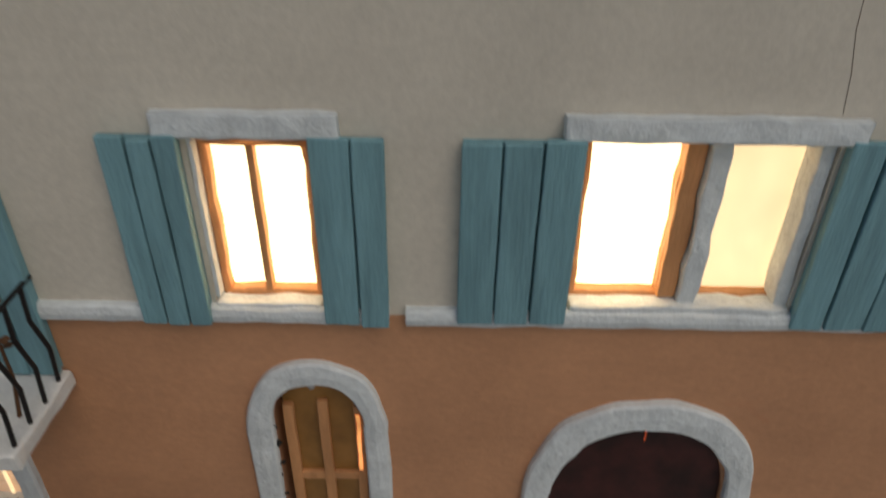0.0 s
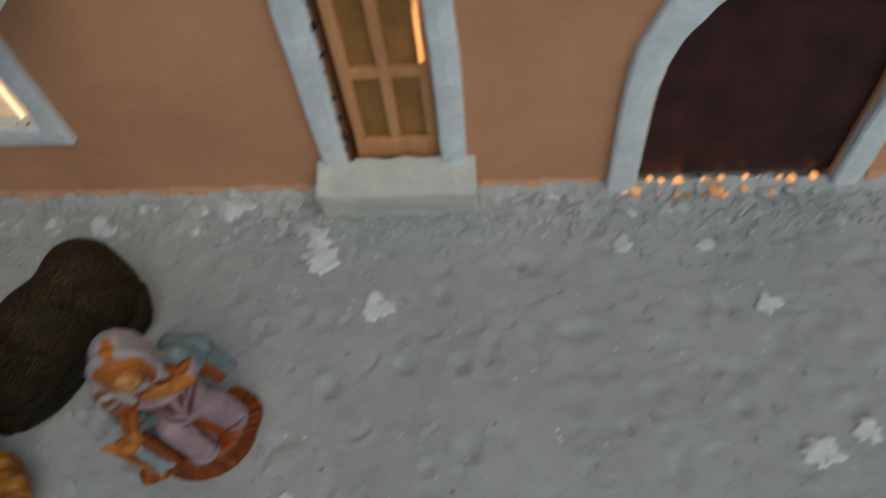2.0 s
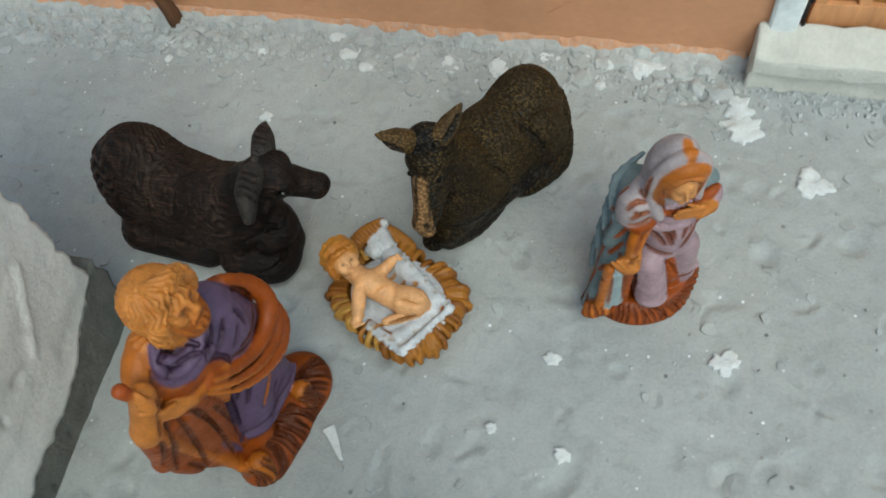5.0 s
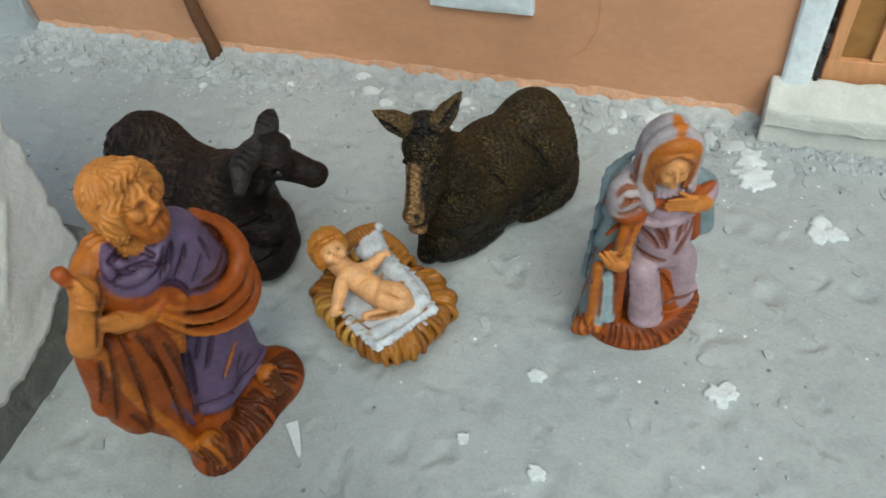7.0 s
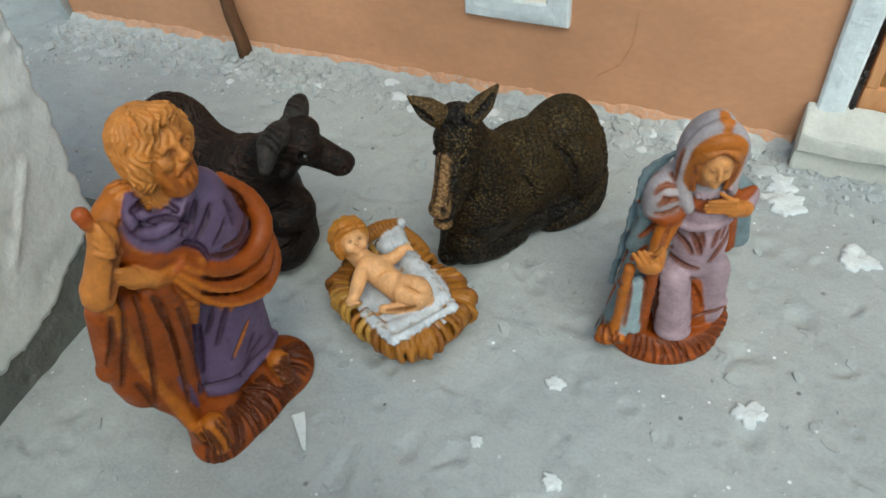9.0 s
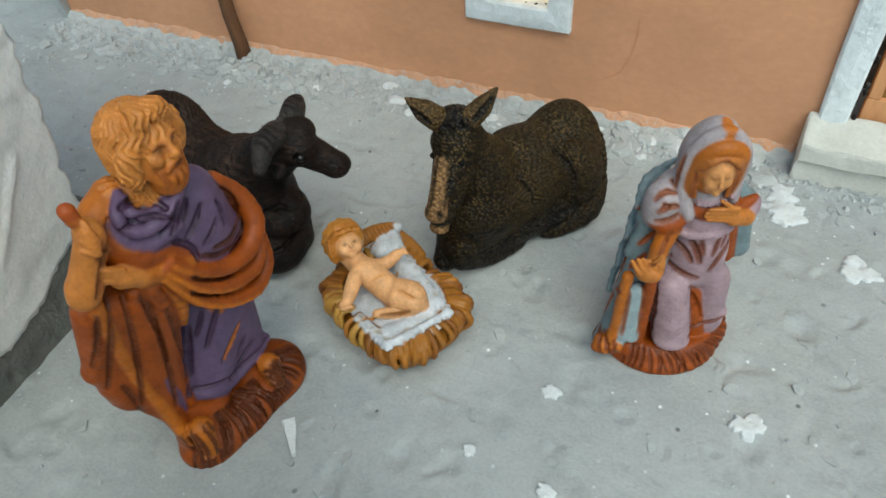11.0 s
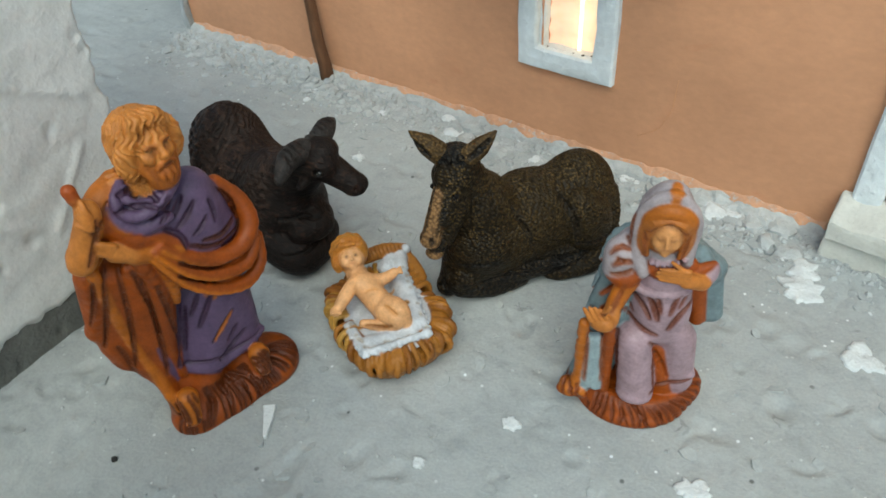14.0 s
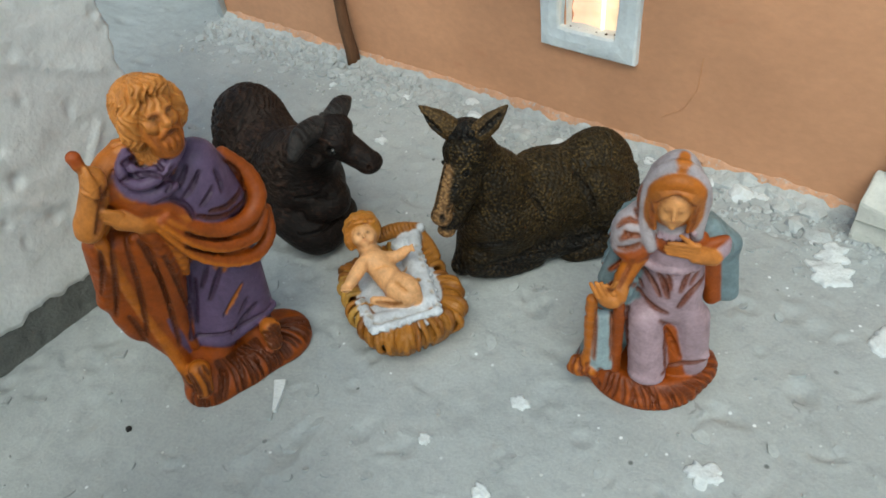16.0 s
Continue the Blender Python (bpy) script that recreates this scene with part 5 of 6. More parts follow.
    m.rope([L(0.55, -0.54, 6.49), L(0.8, -0.06, 6.33), L(0.8, 0.73, 6.34), L(0.5, 1.31, 6.38)], [0.11, 0.12, 0.12, 0.10], LILAC, 0.10)
    m.rope([L(0.45, -0.22, 7.35), L(0.65, 0.44, 7.21), L(0.35, 1.15, 7.41)], [0.26, 0.28, 0.26], RUST, 0.12)
    m.limb(L(0.6, -0.63, 6.68), L(0.6, -0.34, 7.29), 0.3, 0.28, RUST, 0.1)
    # far sleeve, hand laid on the chest
    m.limb(L(-0.35, 1.4, 7.27), L(-0.1, 1.88, 6.73), 0.42, 0.38, SLATE, 0.2)
    m.rope([L(0.4, 0.92, 7.34), L(0.35, 1.43, 7.23), L(0.15, 1.89, 7.37)], [0.16, 0.18, 0.12], RUST, 0.08)
    m.rope([L(0.45, 1.62, 6.78), L(0.3, 1.85, 7.03), L(0.15, 1.95, 7.29)], [0.22, 0.22, 0.14], LILAC, 0.08)
    m.limb(L(0.55, 1.61, 6.87), L(0.85, 1.09, 7.13), 0.28, 0.27, SKIN, 0.10)
    for i in range(4):
        a, b = np.array(L(0.98, 1.1, 7.61)), np.array(L(1.05, 0.11, 7.63))
        d = L.turn(0.0, 0.0, -0.155 * i)
        b = b + L.turn(0, 0.09 * abs(i - 1.5), 0.02 * i)
        m.limb(a + d, b + d, 0.105, 0.062, SKIN, 0.025)
    m.limb(L(1, 0.9, 7.69), L(1, 0.55, 7.94), 0.085, 0.06, SKIN, 0.03)
    # near sleeve with rust swirls, forearm and open hand
    m.ball(L(0.3, -0.95, 7.34), (0.66, 0.62, 0.80), VEIL, 0.2)
    m.limb(L(0.1, -0.72, 7.98), L(0.4, -1.13, 6.86), 0.42, 0.42, VEIL, 0.2)
    m.rope([L(0.6, -1.22, 6.77), L(0.8, -0.8, 6.73), L(0.75, -0.45, 7.04)], [0.22, 0.26, 0.22], RUST, 0.08)
    m.limb(L(0.65, -0.7, 6.62), L(1, -1, 5.87), 0.36, 0.30, OCHRE, 0.10)
    m.limb(L(0.75, -0.75, 5.61), L(0.85, -0.81, 5.17), 0.22, 0.20, SLATE, 0.06)
    m.limb(L(1, -1, 5.87), L(1.35, -1.13, 5.32), 0.28, 0.32, SKIN, 0.08)
    m.ball(L(1.55, -1.37, 5.41), (0.46, 0.34, 0.36), SKIN, 0.10)
    for i in range(4):
        a = np.array(L(1.7, -1.72, 5.56)) + L.turn(0.0, 0.17 * i, 0.07 * i)
        b = np.array(L(1.66, -1.98, 6.03)) + L.turn(0.0, 0.17 * i, 0.10 * i - 0.03 * i * i)
        m.limb(a, b, 0.10, 0.065, SKIN, 0.02)
    m.rope([L(1.75, -1.31, 6.01), L(1.8, -1.14, 6.39)], [0.10, 0.07], SKIN, 0.03)
    for p, q, b in ((L(0.9, -1.36, 7.83), L(0.9, -0.81, 8.08), 0.15), (L(0.9, -1.23, 7.39), L(0.9, -0.6, 7.61), 0.12), (L(0.9, -0.93, 8.46), L(0.9, -0.33, 7.43), 0.10), (L(0.7, -0.59, 8.25), L(0.8, -0.24, 7.36), 0.05), (L(0.9, -1.11, 7.71), L(0.9, -0.99, 7.54), 0.04), (L(0.9, -0.66, 7.32), L(0.9, -1.25, 7.02), 0.06)):
        m.mark(p, q, 0.075, wash, L.turn(1, -0.1, 0.4), 0.85, bend=b)
    for p, q in ((L(1.2, -1.22, 5.81), L(1.6, -1.42, 5.84)), (L(1, -0.77, 6.72), L(1.2, -1.1, 5.7))):
        m.mark(p, q, 0.05, wash, L.turn(1, 0, 0.4), 0.8)
    # borders hanging from the hand
    m.rope([L(1.35, -1.93, 5.01), L(1.2, -1.97, 3.58), L(1.05, -1.96, 2.05), L(1.1, -2.18, 1.15)], [0.20, 0.20, 0.20, 0.24], OCHRE, 0.06)
    # front of the cloak in paler slate, the light on it painted in
    m.limb(L(1.08, -1.73, 3.95), L(0.95, -1.67, 1.38), 0.26, 0.32, (0.27, 0.335, 0.35), 0.06)
    m.limb(L(1, -1.43, 3.93), L(0.88, -1.34, 1.39), 0.26, 0.32, (0.27, 0.335, 0.35), 0.06)
    m.rope([L(1.05, -1.04, 4.5), L(0.95, -1.01, 2.81), L(0.9, -0.99, 1.18)], [0.22, 0.20, 0.20], RUST, 0.06)
    m.rope([L(1, -2.41, 1.29), L(1.15, -2.33, 1.03), L(1.25, -1.84, 1.19)], [0.24, 0.26, 0.20], OCHRE, 0.08)
    m.limb(L(1.1, -2.55, 0.97), L(1.2, -1.73, 1), 0.2, 0.2, RUST, 0.1)
    m.mark(L(1.3, -0.82, 4.53), L(1.2, -0.57, 1.5), 0.10, deep, L.turn(1, 0, 0.2), 0.9)
    m.mark(L(1.5, -1.78, 4.65), L(1.4, -1.74, 1.88), 0.04, wash, L.turn(1, 0, 0.2), 0.8)
    m.mark(L(1.5, -1.29, 4.76), L(1.4, -1.14, 1.9), 0.04, wash, L.turn(1, 0, 0.2), 0.8)
    for p, q in ((L(0.7, -1.15, 6.5), L(0.6, -1.63, 5.68)), (L(0.6, -1.36, 5.21), L(0.6, -1.8, 4.57)), (L(0.6, -1.47, 4.08), L(0.6, -2.14, 3.35))):
        m.mark(p, q, 0.13, RUST, L.turn(0.7, -0.6, 0.2), 0.5)
    for p, q in ((L(0, -0.85, 7.89), L(0, -1.37, 6.23)), (L(0, -1.15, 6.52), L(0.1, -1.85, 4.08)), (L(0, -1.4, 4.64), L(0.2, -2.23, 1.34))):
        m.mark(p, q, 0.09, RUST, L.turn(-0.1, -1, 0.3), 0.8)
    # folds of the robe, painted rust, with shade in the darkest strokes
    for p, q, r, b in ((L(0.9, -0.77, 5.67), L(1, -0.4, 5.22), 0.075, 0.03), (L(1, -0.43, 5.94), L(1.1, 0.19, 5.23), 0.085, 0.08), (L(1.1, 0.06, 6.13), L(1.1, 0.45, 5.24), 0.09, 0.05), (L(1.1, 0.37, 6.15), L(1.1, 0.51, 5.57), 0.055, 0.0), (L(1, 1.03, 6.34), L(1.1, 0.83, 5.53), 0.06, -0.02), (L(0.9, 1.39, 6.42), L(1, 1.1, 5.8), 0.05, -0.02), (L(0.8, 1.5, 5.85), L(1, 0.87, 4.81), 0.10, -0.08), (L(1.1, -0.63, 5.1), L(1.1, 0.49, 4.5), 0.085, -0.10), (L(1.1, 0.35, 4.07), L(1.1, 0.64, 3.75), 0.04, 0.0)):
        m.mark(p, q, r, deep, L.turn(1, 0, 0.25), 0.9, bend=b)
    m.mark(L(1, 0.51, 3.55), L(0.8, 1.16, 2.06), 0.16, RUST, L.turn(1, 0, 0.2), 0.8)
    m.mark(L(1, 0.57, 3.28), L(0.9, 0.77, 1.69), 0.08, deep, L.turn(1, 0, 0.2), 0.9)
    m.mark(L(1.2, 0.69, 1.65), L(0.7, 2.08, 1.99), 0.09, deep, L.turn(1, 0, 0.4), 0.8, bend=0.05)
    for i in range(6):
        t = i / 5
        a = np.array(L(0.8, -0.06, 7.71)) * (1 - t) + np.array(L(0.7, 0.92, 7.87)) * t
        m.ball(a + L.turn(0.05, 0, -0.18 * math.sin(math.pi * t)), 0.085, LILAC, 0.03)
    # the straw of the base, in strokes
    rr = random.Random(12)
    for i in range(34):
        a = -2.75 + 3.5 * i / 33
        w = rr.uniform(0.05, 0.35)
        m.mark((-11.95 + 1.85 * math.cos(a), -13.4 + 1.55 * math.sin(a), 1.0), (-11.95 + 2.35 * math.cos(a + w), -13.4 + 2.05 * math.sin(a + w), 0.2), rr.uniform(0.03, 0.07), (0.115, 0.024, 0.004), (math.cos(a), math.sin(a), 0.6), 0.7, bend=0.06)
    # hood
    H = local(L(0.45, 0.22, 9.07), -66, -4)
    turn = (0, 4, -66)
    m.ball(H(-0.36, -0.04, 0.02), (0.84, 0.88, 1.12), VEIL, 0.2, turn)
    m.ball(H(-0.25, 0.02, 0.80), (0.52, 0.52, 0.55), VEIL, 0.25, turn)
    m.limb(H(-0.45, 0, -0.4), H(-0.55, 0, -1.2), 0.85, 0.9, VEIL, 0.3)
    hood = [(0.05, -0.80, -1.05), (0.08, -0.88, -0.45), (0.12, -0.88, 0.10), (0.16, -0.70, 0.62), (0.16, -0.36, 1.02), (0.14, 0.04, 1.18), (0.16, 0.38, 1.00), (0.14, 0.68, 0.60), (0.12, 0.83, 0.08), (0.08, 0.83, -0.45), (0.05, 0.76, -1.00)]
    m.rope([H(*p) for p in hood], 0.19, VEIL, 0.10)
    m.rope([H(0.10, -0.78, -0.9), H(0.35, -0.66, -1.45), H(0.50, -0.50, -1.85)], [0.18, 0.2, 0.16], VEIL, 0.08)
    m.rope([H(0.10, 0.82, -0.8), H(0.25, 0.80, -1.35)], [0.20, 0.18], VEIL, 0.08)
    m.mark(H(0.2, -0.98, 0.4), H(0.1, -0.98, -0.9), 0.05, wash, H.turn(0.5, -1, 0), 0.7)
    m.ball(H(0.02, 0, -0.12), (0.62, 0.76, 1.08), OCHRE, 0.05, turn)
    m.rope([H(0.24, -0.66, 0.05), H(0.34, -0.56, 0.50), H(0.40, -0.26, 0.78), H(0.42, 0.04, 0.84), H(0.40, 0.32, 0.76), H(0.34, 0.60, 0.46), H(0.24, 0.68, 0.02)], [0.18, 0.22, 0.25, 0.25, 0.25, 0.22, 0.18], OCHRE, 0.05)
    m.limb(H(0.42, 0.04, 0.95), H(0.10, 0.10, 1.40), 0.12, 0.24, OCHRE, mode="tint")
    m.limb(H(0.10, 0.10, 1.36), H(-0.25, 0.14, 1.45), 0.24, 0.20, OCHRE, mode="tint")
    # hair parted in the middle, face
    m.ball(H(0.18, 0, -0.10), (0.58, 0.64, 0.82), hair, 0.05, turn)
    for e in (-1, 1):
        for k in range(3):
            w = 0.08 * k
            m.rope([H(0.66 - w, 0.03 * e, 0.62 + w * 0.5), H(0.62 - w, (0.38 + w) * e, 0.46 + w * 0.5), H(0.46 - w, (0.58 + w) * e, 0.0), H(0.40 - w, (0.60 + w) * e, -0.55), H(0.42 - w, (0.50 + w) * e, -1.05)], [0.08, 0.11, 0.11, 0.11, 0.09], hair, 0.02)
            m.mark(H(0.9, 0.06 * e, 0.60 - 0.05 * k), H(0.85, (0.46 + 0.06 * k) * e, 0.12), 0.022, wash, H.fw, 0.9, bend=-0.10 * e)
        m.mark(H(0.8, 0.66 * e, 0.0), H(0.8, 0.56 * e, -1.05), 0.035, wash, H.fw, 0.9)
    m.ball(H(0.36, 0, -0.12), (0.47, 0.50, 0.66), face, 0.04, turn)
    m.ball(H(0.40, 0, -0.42), (0.40, 0.36, 0.44), face, 0.10, turn)
    m.ball(H(0.70, 0, -0.68), 0.11, face, 0.10)
    for e in (-1, 1):
        m.ball(H(0.66, 0.24 * e, -0.30), 0.15, face, 0.12)
        m.ball(H(0.87, 0.20 * e, 0.02), 0.07, (0.38, 0.15, 0.045), 0.08, mode="sink")
        m.ball(H(0.75, 0.20 * e, 0.0), 0.07, face, 0.03)
        m.limb(H(0.82, 0.20 * e - 0.09, -0.01), H(0.82, 0.20 * e + 0.09, -0.01), 0.028, 0.028, RUST_DARK, mode="tint")
        m.limb(H(0.82, 0.20 * e - 0.11, 0.13), H(0.82, 0.20 * e + 0.11, 0.11), 0.022, 0.022, wash, mode="tint")
    m.limb(H(0.81, 0, 0.05), H(0.91, 0, -0.22), 0.045, 0.075, face, 0.05)
    m.limb(H(0.83, -0.09, -0.43), H(0.83, 0.09, -0.43), 0.035, 0.035, (0.40, 0.11, 0.04), mode="tint")
    return m.skin("statue", FIGURE, "painted clay kneeling figure in lilac robe and blue-grey cloak", "statue", (-12, -13.6, 0))


def infant():
    m = Clay((-26.8, -20.8, -0.3), (-17.4, -12.0, 5.2), 0.045)
    L = local((-21.9, -16.5, 0), -40.6, 0)
    rnd = random.Random(9)
    u, v = np.array((0.9, -0.43)), np.array((0.43, 0.9))
    o = np.array((-21.9, -16.5))
    at = lambda a, b, z: (*(o + u * a + v * b), z)
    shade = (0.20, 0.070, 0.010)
    # trough of straw, fluted like a sheaf
    m.ball((-21.9, -16.5, 0.8), (2.75, 2.05, 0.95), STRAW, 0.2, (0, 0, -25.5))
    n = 84
    for i in range(n):
        a = 2 * math.pi * (i + rnd.uniform(-0.2, 0.2)) / n
        ca, sa = math.cos(a), math.sin(a)
        px, py = 3.05 * math.copysign(abs(ca) ** 0.66, ca), 2.40 * math.copysign(abs(sa) ** 0.66, sa)
        w = 0.97 + rnd.uniform(-0.06, 0.06)
        # one side's straws take paler colours, painted as the lit side
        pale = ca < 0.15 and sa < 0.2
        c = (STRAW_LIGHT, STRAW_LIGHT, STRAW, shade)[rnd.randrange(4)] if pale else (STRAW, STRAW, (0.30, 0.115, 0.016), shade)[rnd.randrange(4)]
        z = 1.60 + rnd.uniform(-0.12, 0.12)
        s = rnd.uniform(-0.12, 0.12)
        r = rnd.uniform(0.10, 0.16)
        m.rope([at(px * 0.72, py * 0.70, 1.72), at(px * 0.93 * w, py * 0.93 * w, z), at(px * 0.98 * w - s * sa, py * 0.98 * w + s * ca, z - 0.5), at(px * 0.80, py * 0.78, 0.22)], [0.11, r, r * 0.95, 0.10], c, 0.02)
    m.ball(at(0, 0, 2.55), (2.25, 1.6, 0.72), STRAW, 0.1, (0, 0, -25.5), "sink")
    # white cloth with a crisp scalloped edge
    m.ball(at(0.25, -0.05, 1.58), (2.35, 1.85, 0.30), LINEN, 0.08, (0, 0, -25.5))
    for p, q, ra, rb in ((at(2.45, 0.75, 2.02), at(2.05, -1.85, 1.92), 0.12, 0.12), (at(2.45, 0.75, 2.02), at(-1.95, 1.60, 2.12), 0.12, 0.14), (at(2.05, -1.85, 1.92), at(0.2, -1.75, 1.80), 0.12, 0.12), (at(1.6, 0.6, 1.82), at(-1.2, 1.1, 1.90), 0.40, 0.42), (at(1.85, 0.2, 1.62), at(1.55, -1.4, 1.58), 0.42, 0.42), (at(0.9, -0.9, 1.55), at(0.9, 0.4, 1.55), 0.42, 0.42), (at(-1.9, 1.5, 2.1), at(-2.2, 0.8, 2.0), 0.24, 0.22)):
        m.limb(p, q, ra, rb, LINEN, 0.20)
    for i in range(16):
        t = i / 15
        for p, q in ((at(2.55, 0.85, 2.0), at(2.15, -2.0, 1.9)), (at(2.55, 0.85, 2.0), at(-2.0, 1.75, 2.1)), (at(2.15, -2.0, 1.9), at(0.1, -1.9, 1.8))):
            c = np.array(p) * (1 - t) + np.array(q) * t + (rnd.uniform(-0.05, 0.05), rnd.uniform(-0.05, 0.05), -0.02)
            m.ball(c, rnd.uniform(0.08, 0.12), LINEN, 0.04)
    for i in range(30):
        t = rnd.random()
        q = (at(2.3 - 0.4 * t, 0.7 - 2.5 * t, 3), at(2.3 - 4.2 * t, 0.75 + 0.85 * t, 3), at(1.9 - 1.7 * t, -1.75, 3))[i % 3]
        m.mark(q, (q[0] + rnd.uniform(-0.12, 0.12), q[1] + rnd.uniform(-0.12, 0.12), 3), rnd.uniform(0.02, 0.045), (0.36, 0.32, 0.27), (0, 0, 1), 0.7)
    for p, q, r in ((L(0, 0.05, 2.46), L(0, 0.55, 2.6), 0.12), (L(0.4, 0.78, 1.33), L(0.5, 0.85, 0.79), 0.12), (L(-0.6, -0.32, 3.42), L(-0.6, 0.45, 3.43), 0.10), (L(0.9, -1.6, 2.17), L(0.9, -1, 1.81), 0.10)):
        m.mark(p, q, r, (0.42, 0.19, 0.04), (0, 0, 1), 0.3)
    # head board of straw
    m.rope([at(-2.70, 0.2, 2.40), at(-2.78, 1.2, 2.30), at(-2.62, 2.1, 2.05)], [0.32, 0.32, 0.30], STRAW, 0.08)
    m.rope([at(-2.60, 2.0, 1.8), at(-2.35, 1.8, 0.8)], [0.34, 0.30], STRAW, 0.12)
    m.rope([at(-2.50, 2.1, 1.75), at(-1.8, 2.2, 1.7), at(-1.0, 2.2, 1.6)], [0.28, 0.24, 0.20], STRAW, 0.10)
    m.rope([at(-1.7, 1.5, 2.05), at(-2.25, 1.75, 2.08)], [0.30, 0.28], LINEN, 0.12)
    m.rope([at(-1.9, 0.9, 2.0), at(-2.35, 1.3, 2.05)], [0.34, 0.30], LINEN, 0.12)
    # strokes of the shade tone painted between the straws
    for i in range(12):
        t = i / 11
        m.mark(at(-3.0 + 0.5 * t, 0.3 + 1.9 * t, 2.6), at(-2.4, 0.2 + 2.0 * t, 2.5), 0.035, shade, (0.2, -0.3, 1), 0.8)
    m.ball(at(-2.45, 2.15, 2.25), 0.2, LINEN, 0.08)
    # child: head with curls
    H = local((-24.05, -16.08, 3.34), -40, 30)
    m.ball(H(-0.08, 0, 0.10), (0.76, 0.80, 0.78), CURL, 0.1)
    rr = random.Random(2)
    for k in range(15):
        a = radians(40 + 190 * k / 14)
        big = 0.15 + 0.06 * (k % 2)
        m.ball(H(0.10 + rr.uniform(-0.1, 0.1), 0.66 * math.cos(a), 0.06 + 0.64 * math.sin(a)), big, CURL, 0.06)
        m.ball(H(-0.25, 0.70 * math.cos(a + 0.1), 0.05 + 0.70 * math.sin(a + 0.1)), big, CURL, 0.06)
    m.rope([H(0.35, -0.60, 0.34), H(0.56, -0.30, 0.56), H(0.60, 0.10, 0.60), H(0.44, 0.50, 0.46)], [0.14, 0.13, 0.12, 0.12], CURL, 0.05)
    m.rope([H(0.32, -0.62, 0.20), H(0.30, -0.68, -0.20), H(0.15, -0.62, -0.52)], [0.15, 0.18, 0.14], CURL, 0.05)
    for k in range(26):
        a = radians(30 + 210 * k / 25)
        m.mark(H(0.75, 0.50 * math.cos(a), 0.12 + 0.50 * math.sin(a)), H(0.4, 0.88 * math.cos(a + 0.22), 0.10 + 0.88 * math.sin(a + 0.22)), 0.035, (0.36, 0.125, 0.016), H.turn(0.8, math.cos(a), math.sin(a)), 0.8, bend=0.06)
    m.ball(H(0.24, 0.0, -0.04), (0.57, 0.56, 0.58), BABY, 0.04)
    m.ball(H(0.62, 0.0, -0.40), 0.15, BABY, 0.15)
    for e in (-1, 1):
        m.ball(H(0.64, 0.27 * e, -0.18), 0.18, BABY, 0.12)
        m.ball(H(0.86, 0.22 * e, 0.12), 0.07, (0.45, 0.19, 0.06), 0.06, mode="sink")
        m.limb(H(0.78, 0.22 * e - 0.03, 0.11), H(0.78, 0.22 * e + 0.03, 0.11), 0.055, 0.055, EYE_DARK, mode="tint")
        m.limb(H(0.74, 0.22 * e - 0.10, 0.25), H(0.74, 0.22 * e + 0.10, 0.25), 0.03, 0.03, CURL, mode="tint")
    m.limb(H(0.80, 0.0, 0.08), H(0.89, 0.0, -0.04), 0.045, 0.075, BABY, 0.06)
    m.limb(H(0.82, -0.09, -0.23), H(0.82, 0.09, -0.23), 0.035, 0.035, (0.42, 0.11, 0.05), mode="tint")
    # body, arms and bent legs
    m.limb(H(-0.1, 0, -0.6), L(-0.62, -0.8, 2.76), 0.42, 0.48, BABY, 0.15)
    m.limb(L(-0.55, -1.06, 2.89), L(-0.65, -0.27, 2.67), 0.36, 0.36, BABY, 0.15)
    m.limb(L(-0.5, -0.72, 2.66), L(0.65, -0.1, 2.26), 0.54, 0.56, BABY, 0.2)
    m.rope([L(-0.4, -1.25, 3), L(0.1, -1.65, 2.85), L(0.5, -1.98, 2.7)], [0.28, 0.26, 0.20], BABY, 0.10)
    m.ball(L(0.6, -2.12, 2.66), (0.24, 0.22, 0.18), BABY, 0.08)
    for k in range(4):
        m.limb(L(0.65, -2.13, 2.72), np.array(L(0.85, -2.31, 2.82)) + L.turn(0.02 * k, 0.13 * k, -0.02), 0.075, 0.055, BABY, 0.02)
    m.rope([L(-0.7, -0.22, 2.68), L(-0.7, 0.23, 2.76), L(-0.66, 0.6, 3.03)], [0.26, 0.22, 0.18], BABY, 0.10)
    for k in range(4):
        m.limb(L(-0.66, 0.6, 3.06), np.array(L(-0.62, 0.84, 3.26)) + L.turn(0.09 * k, 0.01 * k, -0.03 * k), 0.08, 0.055, BABY, 0.02)
    m.rope([L(0.75, 0.06, 2.57), L(1.25, 0.44, 2.69), L(1.45, 0.57, 2.14)], [0.44, 0.36, 0.28], BABY, 0.08)
    m.rope([L(0.95, -0.16, 2.43), L(1.5, 0.27, 2.39), L(1.3, -0.21, 2), L(1.1, -1.1, 2.17)], [0.42, 0.34, 0.26, 0.18], BABY, 0.06)
    m.mark(L(1, -0.09, 2.68), L(1.3, 0.27, 2.14), 0.045, (0.50, 0.22, 0.07), (0.3, -0.3, 1), 0.8)
    # shade under the leg, painted as a dark stroke
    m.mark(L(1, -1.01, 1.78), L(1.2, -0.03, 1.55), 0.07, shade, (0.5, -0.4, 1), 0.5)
    m.mark(L(0, -0.77, 2.67), L(0, -0.25, 2.67), 0.03, (0.55, 0.25, 0.08), (0.3, -0.3, 1), 0.6, bend=0.06)
    return m.skin("statue", FIGURE, "painted infant figure lying on white cloth in a straw manger", "statue", (-21.9, -16.5, 0))


